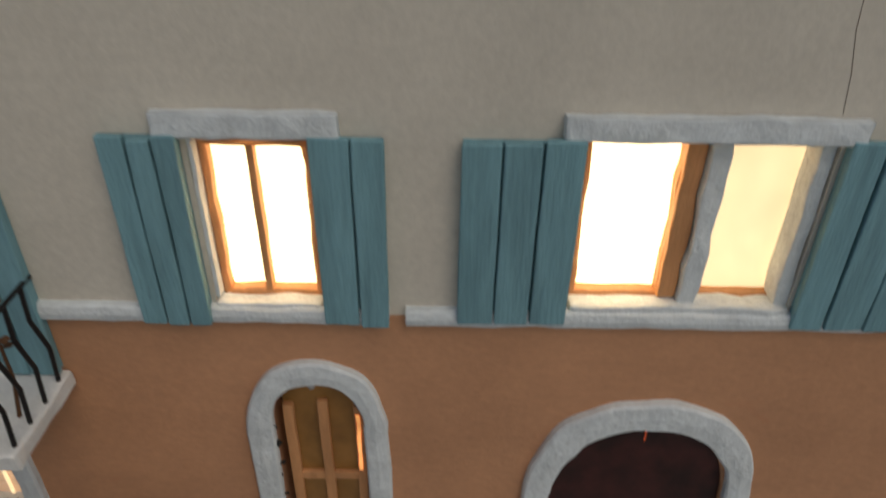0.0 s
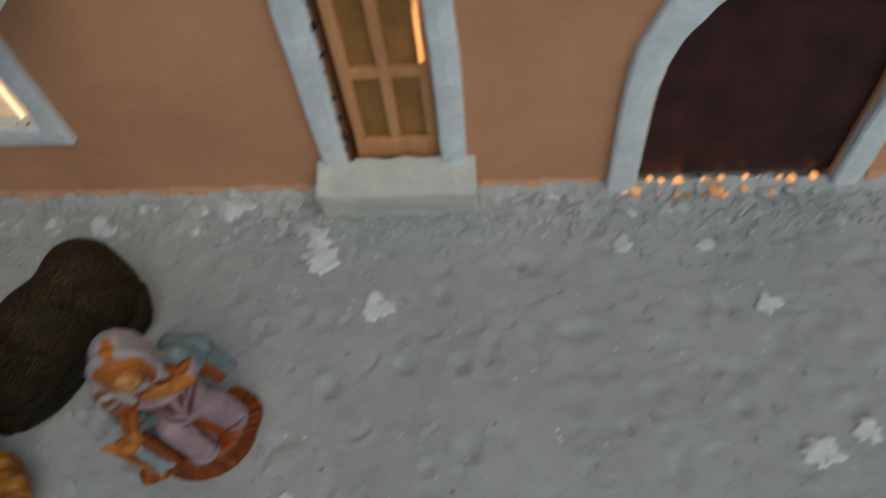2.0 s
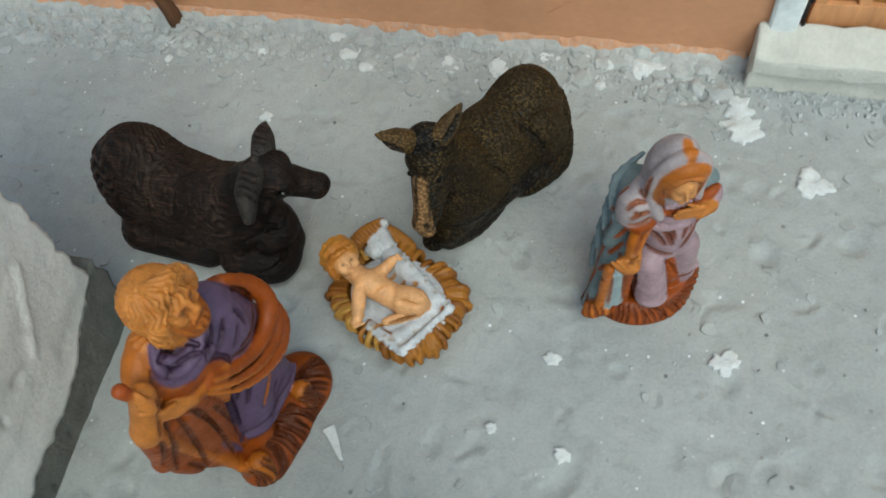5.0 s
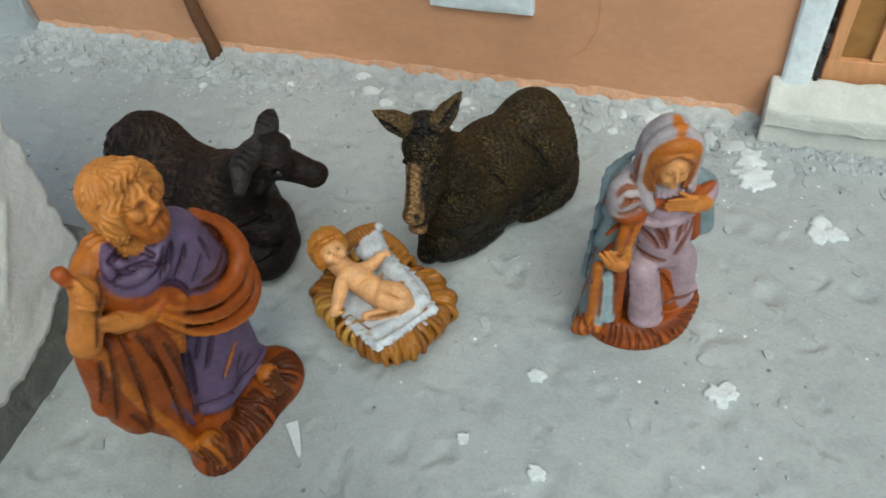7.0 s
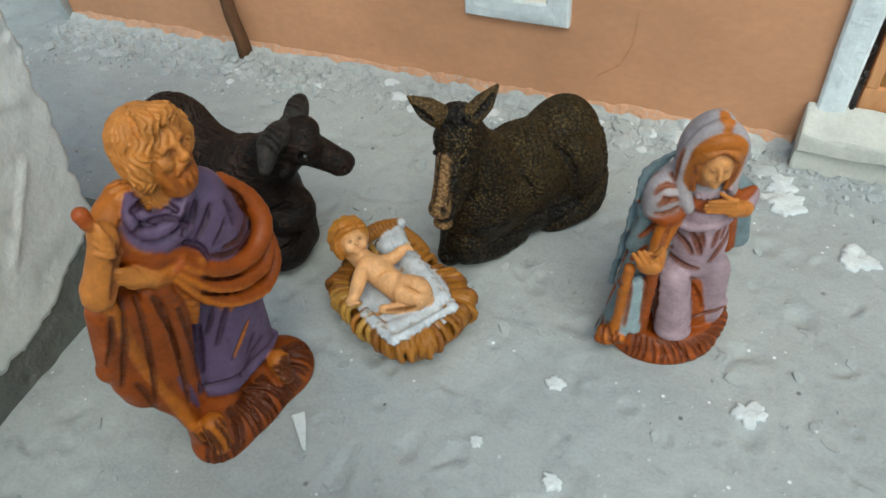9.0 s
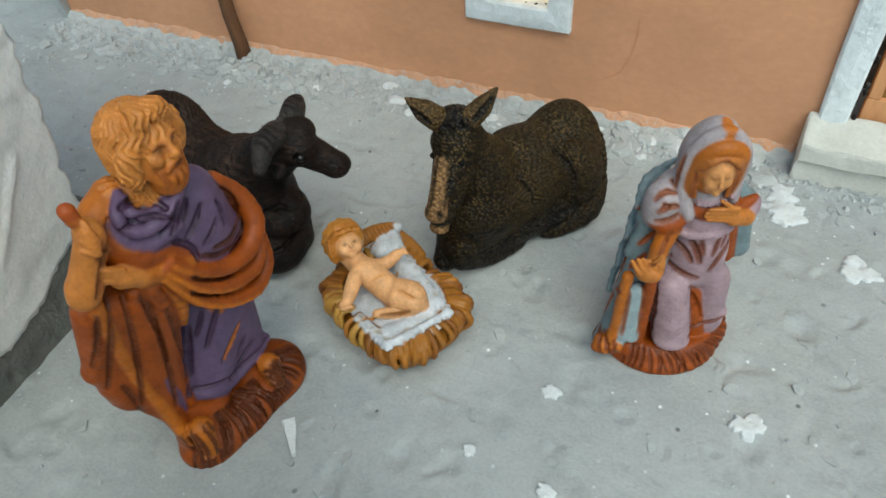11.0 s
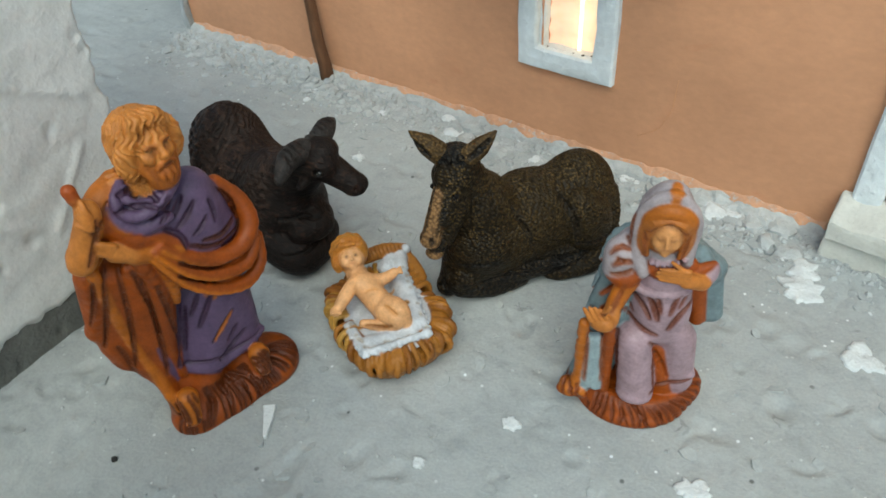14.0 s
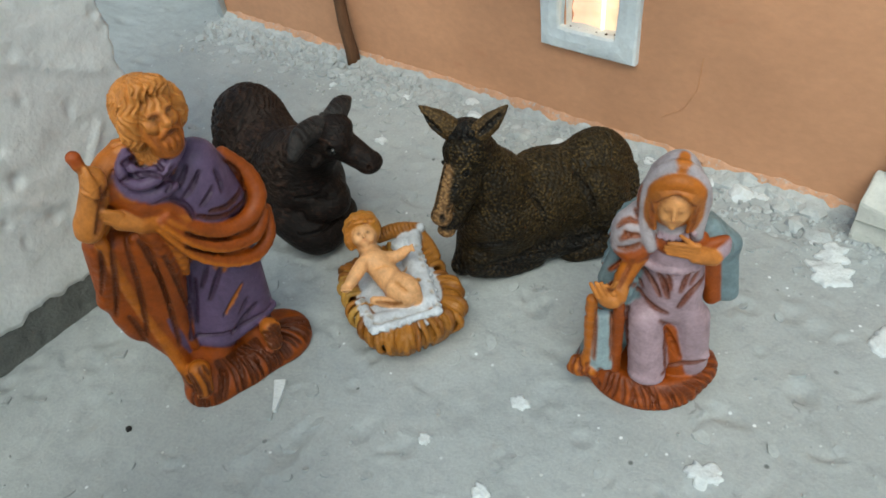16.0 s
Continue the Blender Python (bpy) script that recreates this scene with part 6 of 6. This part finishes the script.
def ox():
    m = Clay((-39, -19.5, -0.3), (-23.5, -10, 8.8), 0.065)
    m.limb((-29.6, -14.5, 2.9), (-34.6, -13.6, 3.1), 1.9, 2.1, OXHIDE, 0.5)
    m.ball((-34.7, -13.4, 3.8), (1.8, 1.9, 2.35), OXHIDE, 0.5)
    m.ball((-35.7, -13.7, 3.6), (1.0, 1.3, 2.0), OXHIDE, 0.3)
    m.ball((-29.9, -14.5, 3.7), (1.8, 1.7, 2.0), OXHIDE, 0.5)
    m.limb((-29.2, -14.5, 4.4), (-27.4, -14.5, 6.0), 1.35, 0.95, OXHIDE, 0.4)
    m.limb((-27.2, -14.5, 6.4), (-25.5, -13.95, 5.3), 0.82, 0.55, OXHIDE, 0.25)
    m.ball((-26.7, -14.3, 6.75), (0.75, 0.75, 0.55), OXHIDE, 0.2)
    m.ball((-25.35, -13.9, 5.2), (0.52, 0.60, 0.46), OXHIDE, 0.15)
    for i in range(3):
        m.limb((-27.3 + 0.05 * i, -14.1 - 0.32 * i, 7.25), (-26.9, -14.15 - 0.32 * i, 6.9), 0.16, 0.14, OXHORN, 0.06)
    m.limb((-26.9, -14.95, 5.9), (-27.0, -15.6, 5.5), 0.30, 0.18, OXHIDE, 0.12)
    # folded forelegs
    m.rope([(-29.4, -16.0, 1.6), (-28.0, -15.8, 1.1), (-27.9, -14.6, 0.9)], [1.0, 0.85, 0.7], OXHIDE, 0.25)
    m.rope([(-28.9, -14.2, 2.6), (-27.6, -14.6, 2.6), (-28.0, -15.4, 2.4)], [1.1, 0.7, 0.6], OXHIDE, 0.2)
    m.limb((-28.6, -13.6, 1.0), (-28.0, -14.2, 0.8), 0.8, 0.7, OXHIDE, 0.3)
    m.limb((-34.8, -15.2, 1.4), (-31.6, -15.6, 0.8), 1.2, 0.8, OXHIDE, 0.4)
    # creases between the folded legs, shade painted near black
    m.mark((-27.2, -14.0, 1.75), (-28.4, -16.4, 1.75), 0.12, (0.008, 0.006, 0.005), (0.7, -0.6, 0), 0.9)
    m.mark((-27.2, -14.2, 3.2), (-28.8, -15.8, 3.3), 0.12, (0.008, 0.006, 0.005), (0.7, -0.6, 0), 0.9)
    m.ball((-26.55, -14.65, 6.3), (0.78, 0.74, 0.72), OXHIDE, 0.2)
    m.ball((-26.12, -15.28, 6.28), 0.20, (0.006, 0.005, 0.004), 0.06, mode="sink")
    m.mark((-25.05, -13.6, 5.0), (-25.0, -14.2, 5.0), 0.06, (0.008, 0.006, 0.005), (1, -0.2, 0), 0.8)
    m.ball((-25.05, -14.25, 5.3), 0.1, EYE_DARK, 0.05, mode="sink")
    rr = random.Random(4)
    # coat: long wavy locks along the flank, upright tufts over the rump
    def locks(x, y, z):
        s = 0.9 * z - 0.55 * y + 0.14 * np.sin(1.9 * x) + 0.10 * np.sin(4.7 * x + 2.1 * z) + 0.06 * np.sin(9.1 * x + 3 * y) + 0.04 * np.sin(15 * x - 6 * z)
        keep = np.clip((-28.4 - x) / 0.8, 0, 1) * np.clip((z - 1.2) / 0.8, 0, 1) * np.clip((x + 35.2) / 0.6, 0, 1)
        t = np.arctan2(y + 13.6, z - 2.0) + 0.09 * np.sin(2.6 * z) + 0.05 * np.sin(7 * x + 3 * z)
        rump = np.clip((-34.6 - x) / 0.6, 0, 1) * np.clip((z - 0.8) / 0.8, 0, 1)
        return (0.7 * np.sin(2 * np.pi * s / 0.25) + 0.35 * np.sin(2 * np.pi * s / 0.13 + 2 * x)) * keep + np.sin(34 * t) * rump
    # lighter brown ridges, with the sheen of the upper coat painted in
    m.relief(locks, 0.055, OXHIDE, (0.090, 0.053, 0.038), 0.3)
    body = m.skin("ox_figurine", HIDE, "dark brown resting ox figurine with ridged coat", "figurine", (-31, -14.3, 0))
    eye = bmesh.new()
    bmesh.ops.create_icosphere(eye, subdivisions=3, radius=0.0017, matrix=Matrix.Translation((0.0492, -0.0086, 0.0626)))
    part("eye", eye, GLOSS, body, "glossy black eye", True)
    for lo, hi, pts, radii in (((-28.5, -14.6, 6.1), (-26.4, -12.0, 7.9), [(-27.2, -13.9, 6.85), (-27.4, -13.2, 7.1), (-27.65, -12.5, 7.0)], [0.50, 0.42, 0.14]),
                               ((-28.0, -17.2, 6.0), (-26.2, -14.2, 7.8), [(-27.2, -14.9, 6.9), (-27.1, -15.8, 7.0), (-26.8, -16.7, 6.6)], [0.54, 0.46, 0.24])):
        h = Clay(lo, hi, 0.06)
        h.rope(pts, radii, OXHORN, 0.10)
        for k in range(4):
            t = 0.15 + 0.17 * k
            c = np.array(pts[0]) * (1 - t) + np.array(pts[-1]) * t
            h.mark(c + (-0.35, 0, 0.3), c + (0.35, 0, 0.3), 0.05, OXHIDE, (0.1, 0, 1), 0.8)
        h.skin("horn", HIDE, "", "", (-31, -14.3, 0), body)
    return body


def donkey():
    m = Clay((-24, -18, -0.3), (-13.8, -3.4, 10), 0.055)
    near_black = (0.010, 0.009, 0.008)
    m.limb((-20.2, -11.7, 3.1), (-18.4, -7.8, 3.1), 1.75, 1.75, ASS, 0.5)
    m.ball((-18.1, -7.2, 3.3), (1.65, 1.85, 2.25), ASS, 0.5, (0, 0, -25))
    m.ball((-20.0, -11.8, 5.0), (1.15, 1.25, 1.35), ASS, 0.4)
    m.ball((-19.3, -9.6, 3.8), (1.6, 2.1, 1.6), ASS, 0.5, (0, 0, -25))
    m.ball((-20.1, -11.4, 3.7), (1.45, 1.7, 1.75), ASS, 0.5)
    m.limb((-20.1, -11.7, 4.6), (-20.4, -12.5, 6.6), 1.2, 0.85, ASS, 0.4)
    # head: domed brow, narrow tan muzzle, dark jaw
    m.limb((-20.5, -12.8, 7.2), (-20.6, -13.9, 5.6), 0.86, 0.58, ASS, 0.2)
    m.ball((-20.65, -13.2, 7.0), (0.78, 0.66, 0.72), ASS, 0.15)
    m.limb((-20.68, -13.80, 6.5), (-20.72, -14.55, 4.95), 0.36, 0.38, MUZZLE, 0.08)
    m.ball((-20.72, -14.66, 4.72), (0.46, 0.38, 0.42), MUZZLE, 0.10)
    m.limb((-20.35, -13.2, 5.9), (-20.55, -13.9, 4.4), 0.66, 0.40, ASS, 0.15)
    m.limb((-20.7, -14.0, 4.5), (-20.75, -14.3, 3.9), 0.42, 0.36, ASS_DARK, 0.10)
    m.ball((-20.75, -14.42, 3.82), (0.40, 0.34, 0.24), MUZZLE, 0.06)
    m.ball((-20.6, -12.75, 7.7), (0.80, 0.72, 0.50), near_black, 0.15)
    rr = random.Random(6)
    for i in range(34):
        m.ball((-20.6 + rr.uniform(-0.6, 0.6), -12.95 + rr.uniform(-0.55, 0.45), 7.85 + rr.uniform(-0.35, 0.25)), rr.uniform(0.10, 0.17), near_black if i % 3 else ASS_DARK, 0.03)
    # belly, chest and folded legs, the underside's shade painted in dark brown
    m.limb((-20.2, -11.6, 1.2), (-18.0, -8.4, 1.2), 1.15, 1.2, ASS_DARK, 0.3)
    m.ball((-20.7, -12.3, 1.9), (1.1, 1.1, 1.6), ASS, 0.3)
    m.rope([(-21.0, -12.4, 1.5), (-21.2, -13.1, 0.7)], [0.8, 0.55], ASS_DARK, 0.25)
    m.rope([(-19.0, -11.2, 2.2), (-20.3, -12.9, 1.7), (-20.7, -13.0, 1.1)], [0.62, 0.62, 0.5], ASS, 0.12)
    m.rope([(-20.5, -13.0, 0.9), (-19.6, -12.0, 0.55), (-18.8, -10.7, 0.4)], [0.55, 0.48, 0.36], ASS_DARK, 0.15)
    m.ball((-17.05, -8.2, 3.0), (0.95, 1.25, 1.85), ASS, 0.06, (25, 0, -25))
    m.ball((-19.5, -12.0, 3.4), (0.95, 0.95, 1.5), ASS, 0.08, (15, 0, -25))
    m.rope([(-16.6, -7.0, 1.7), (-16.45, -7.9, 0.8), (-17.3, -9.1, 0.45), (-17.9, -9.6, 0.4)], [0.72, 0.58, 0.42, 0.34], ASS, 0.12)
    m.rope([(-16.7, -6.3, 3.6), (-16.35, -6.6, 2.6), (-16.2, -7.0, 1.7)], [0.26, 0.26, 0.22], ASS, 0.08)
    # creases between legs and body, shade painted near black
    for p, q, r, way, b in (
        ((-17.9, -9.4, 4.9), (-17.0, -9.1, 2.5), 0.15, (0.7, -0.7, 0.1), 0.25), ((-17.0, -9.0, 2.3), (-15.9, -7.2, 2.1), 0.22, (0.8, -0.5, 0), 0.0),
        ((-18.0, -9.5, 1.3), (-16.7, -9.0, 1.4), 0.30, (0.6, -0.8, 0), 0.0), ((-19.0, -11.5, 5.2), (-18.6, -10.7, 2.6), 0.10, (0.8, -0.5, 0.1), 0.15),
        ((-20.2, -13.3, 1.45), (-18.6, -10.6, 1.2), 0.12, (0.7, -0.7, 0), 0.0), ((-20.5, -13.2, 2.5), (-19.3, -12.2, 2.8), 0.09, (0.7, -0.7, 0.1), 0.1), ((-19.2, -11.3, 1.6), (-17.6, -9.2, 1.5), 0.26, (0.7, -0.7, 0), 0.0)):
        m.mark(p, q, r, near_black, way, 0.9, bend=b)
    # coat: rows of short tufts raised on the skin
    def tufts(x, y, z):
        a, b = 0.9 * y + 0.42 * x, 0.9 * x - 0.42 * y
        w = 0.35 * np.sin(1.7 * a + 2.2 * z) + 0.22 * np.sin(3.9 * b - 2.7 * z)
        f = np.sin(2 * np.pi * (a + 0.10 * w) / 0.26 + 1.3 * w) * np.sin(2 * np.pi * (z + 0.55 * b + 0.12 * w) / 0.20 + 0.7 * w)
        keep = np.clip((y + 13.0) / 1.2, 0, 1) * np.clip((z - 0.9) / 0.8, 0, 1)
        return f * keep
    m.relief(tufts, 0.05, ASS, ASS_LIGHT, 0.35)
    # face lines
    for e, x in ((1, -20.05), (-1, -21.2)):
        m.ball((x, -13.72, 6.55), 0.14, near_black, 0.05, mode="sink")
        m.ball((x + 0.03 * e, -13.62, 6.55), 0.11, (0.006, 0.005, 0.005), 0.03)
        m.mark((x + 0.05, -13.6, 6.85), (x - 0.10 * e, -13.9, 6.6), 0.05, ASS_LIGHT, (0.6 * e, -0.8, 0.2), 0)
        m.mark((-20.72 + 0.28 * e, -14.95, 4.82), (-20.72 + 0.30 * e, -14.9, 5.0), 0.085, near_black, (0.5 * e, -0.9, 0.1), 0.9)
        m.mark((-20.70 + 0.36 * e, -13.9, 6.3), (-20.72 + 0.34 * e, -14.6, 5.1), 0.04, near_black, (0.7 * e, -0.7, 0.2), 0.8)
    m.mark((-20.85, -13.9, 7.1), (-20.86, -14.9, 5.2), 0.035, near_black, (-0.1, -0.8, 0.6), 0.8)
    m.mark((-20.98, -14.95, 4.45), (-20.45, -14.95, 4.45), 0.05, near_black, (0, -1, 0), 0.9)
    body = m.skin("donkey_figurine", COAT_ASS, "brown resting donkey figurine with rough dry-brushed coat", "figurine", (-19, -10, 0))
    for lo, hi, pts, radii, a, b, way in (((-22.8, -14.8, 6.8), (-20.2, -12.2, 9.6), [(-21.1, -13.0, 7.7), (-21.55, -13.35, 8.25), (-22.05, -13.75, 8.9)], [0.46, 0.40, 0.06], (-21.3, -13.5, 7.9), (-21.95, -14.0, 8.75), (0.3, -0.8, 0.4)),
                                          ((-20.8, -13.5, 7.1), (-18.8, -11.1, 9.3), [(-20.1, -12.75, 7.8), (-19.75, -12.3, 8.2), (-19.4, -11.8, 8.7)], [0.40, 0.36, 0.08], (-19.9, -12.9, 7.95), (-19.5, -12.1, 8.5), (0.6, -0.7, 0.2))):
        e = Clay(lo, hi, 0.05)
        e.rope(pts, radii, (0.075, 0.044, 0.017), 0.10)
        e.mark(a, b, 0.15, near_black, way, 0.7)
        e.skin("ear", COAT_ASS, "", "", (-19, -10, 0), body)
    return body


man()
woman()
infant()
ox()
donkey()

def splinter():
    """A tapered sliver of plaster lying on the ground."""
    b = box(-0.17, 0.17, -0.75, 0.75, 0.0, 0.24, 0.05, 0.05, 3)
    turn = Matrix.Translation((-0.2295, -0.2287, 0)) @ Matrix.Rotation(radians(39.5), 4, "Z")
    for v in b.verts:
        v.co.x *= 1.0 + 80 * v.co.y
        v.co = turn @ v.co
    return b


# loose plaster splinter beside the standing figure
tagged(link_mesh("plaster_splinter", splinter(), CHALK), "pale plaster splinter on the ground", "splinter")


# ---- white splashes and rubble on the ground ----
def splash(x, y, r, seed):
    """A thin dried patch with a lobed edge that follows the ground."""
    b = bmesh.new()
    n = 60
    reach = []
    for i in range(n):
        a = 2 * math.pi * i / n
        c, q = math.cos(a), math.sin(a)
        reach.append(r * (0.95 + 0.55 * noise.noise(Vector((c * 1.3, q * 1.3, seed * 1.7))) + 0.38 * noise.noise(Vector((c * 2.9, q * 2.9, seed * 2.3))) + 0.10 * noise.noise(Vector((c * 7, q * 7, seed)))))
    rings = []
    for grow, lift in ((0.15, 0.15), (0.32, 0.15), (0.5, 0.15), (0.68, 0.15), (0.84, 0.14), (0.96, 0.11), (1.0, -0.06)):
        ring = []
        for i in range(n):
            a = 2 * math.pi * i / n
            px, py = x + reach[i] * grow * math.cos(a), y + reach[i] * grow * math.sin(a) * 0.85
            ring.append(b.verts.new((px * CM, py * CM, (ground_z(px, py) + lift) * CM)))
        rings.append(ring)
    b.faces.new(rings[0])
    for p, q in zip(rings, rings[1:]):
        for i in range(n):
            k = (i + 1) % n
            b.faces.new((p[i], q[i], q[k], p[k]))
    bmesh.ops.recalc_face_normals(b, faces=b.faces[:])
    return b


SPOTS = ((-15.1, -17.5, 0.38), (-8.3, -16.3, 0.62), (-8.4, -3.0, 0.75), (-8.1, -4.1, 1.0), (-5.1, -6.9, 0.8), (-16.9, -20.9, 0.26), (-14.0, -21.3, 0.36), (-32.4, -6.8, 0.38),
         (13.4, -6.9, 0.6), (14.1, -13.9, 0.85), (16.1, -13.0, 0.6), (11.1, -3.7, 0.5), (7.0, -3.6, 0.55), (-12.6, -1.0, 0.45))
for k, (x, y, r) in enumerate(SPOTS):
    tagged(link_mesh("paint_splash", splash(x, y, r, k + 1), CHALK, None, True), "dried white splash on the grey ground", "splash", group="white splashes on the ground")

for k in range(12):
    r0 = random.Random(900 + k)
    x, y = -40.4 + r0.gauss(0, 0.9), -1.7 + r0.gauss(0, 0.5)
    part("stone", lump((x, y, ground_z(x, y) + 0.1), r0.uniform(0.2, 0.55), 900 + k, 0.55), STONE, ground)

for k in range(34):
    r0 = random.Random(1000 + k)
    x, y = -57 + abs(r0.gauss(0, 5.0)), -0.8 - abs(r0.gauss(0, 2.2))
    part("stone", lump((x, y, ground_z(x, y) - 0.05), r0.uniform(0.25, 0.6), 1000 + k, 0.45, 2), STONE, ground)

rnd = random.Random(5)
for k in range(280):
    x = rnd.uniform(-55, 28) if k % 2 else rnd.uniform(-48, 6)
    y = -0.25 - abs(rnd.gauss(0, 1.5))
    if -8.9 < x < 0.6 and y > -2.6:
        continue
    r = rnd.uniform(0.14, 0.55) * (1.0 if y > -2.2 else 0.55) * (1.35 if -30 < x < -9 and y > -2.6 else 1.0)
    ob = part("stone", lump((x, y, ground_z(x, y) - r * 0.12), r, k, rnd.choice((0.35, 0.5, 0.7)), 2), STONE if rnd.random() < 0.85 else CHALK, ground)


# ---- loose crumbs and grit, too many to count ----
def crumbs():
    r = random.Random(17)
    verts, faces = [], []
    for k in range(4300):
        x = r.uniform(-56, 28)
        y = -0.4 - abs(r.gauss(0, 1.9)) if k % 3 else r.uniform(-40, -1)
        if x < -33 and y < -18.5:
            continue
        size = r.uniform(0.04, 0.15) * (1.45 if y > -3 else 0.75)
        if y > -6 and x < -34 and r.random() < 0.5:
            size *= 2.1
        z = ground_z(x, y)
        a = r.uniform(0, 6.28)
        base = len(verts)
        for i in range(5):
            q = a + i * 1.2566
            k2 = size * r.uniform(0.6, 1.25)
            verts.append(((x + k2 * math.cos(q)) * CM, (y + k2 * math.sin(q)) * CM, (z - 0.03) * CM))
        for i in range(3):
            q = a + 0.5 + i * 2.094
            k2 = size * r.uniform(0.3, 0.75)
            verts.append(((x + k2 * math.cos(q)) * CM, (y + k2 * math.sin(q)) * CM, (z + size * r.uniform(0.35, 0.9)) * CM))
        t = base + 5
        faces += [(t, t + 1, t + 2), (base, base + 1, t), (base + 1, base + 2, t + 1), (base + 1, t + 1, t), (base + 2, base + 3, t + 1), (base + 3, t + 2, t + 1), (base + 3, base + 4, t + 2), (base + 4, base, t), (base + 4, t, t + 2)]
    me = bpy.data.meshes.new("plaster_crumbs")
    me.from_pydata(verts, [], faces)
    me.materials.append(STONE)
    return tagged(new("plaster_crumbs", me), "loose grey plaster crumbs scattered on the ground", "crumbs", kind="stuff")


crumbs()

# a dark seed lying on the ground
tagged(link_mesh("seed", lump((-26.7, -27.4, ground_z(-26.7, -27.4) + 0.05), 0.14, 5, 0.7), IRON), "small dark seed on the grey ground", "seed")


# ---- thin flakes and trowel spatter stuck to the ground ----
def flakes():
    r = random.Random(29)
    verts, faces = [], []
    for k in range(520):
        x, y = r.uniform(-46, 20), r.uniform(-31, -1.5)
        if x < -33 and y < -18.5:
            continue
        if k % 3 == 0:
            y = -1.0 - abs(r.gauss(0, 2.0))
        size = r.uniform(0.10, 0.42) * (1.3 if y > -4 else 0.9)
        long, a0 = r.uniform(0.45, 1.0), r.uniform(0, 6.28)
        tall = r.uniform(0.03, 0.09)
        n = r.randrange(7, 11)
        base = len(verts)
        ca, sa = math.cos(a0), math.sin(a0)
        for lift, grow in ((-0.08, 1.12), (1.0, 1.0)):
            for i in range(n):
                a = 2 * math.pi * i / n
                q = size * grow * (1 + 0.35 * noise.noise(Vector((math.cos(a) * 2, math.sin(a) * 2, k * 1.3))))
                u, v = q * math.cos(a), q * math.sin(a) * long
                px, py = x + u * ca - v * sa, y + u * sa + v * ca
                tilt = tall * (1 + 0.8 * math.cos(a)) if lift > 0 else -0.06
                verts.append((px * CM, py * CM, (ground_z(px, py) + tilt) * CM))
        faces.append(tuple(base + n + i for i in range(n)))
        for i in range(n):
            j = (i + 1) % n
            faces.append((base + i, base + j, base + n + j, base + n + i))
    me = bpy.data.meshes.new("plaster_flakes")
    me.from_pydata(verts, [], faces)
    me.materials.append(GROUND)
    return tagged(new("plaster_flakes", me), "thin grey plaster flakes stuck to the ground", "flakes", kind="stuff")


flakes()
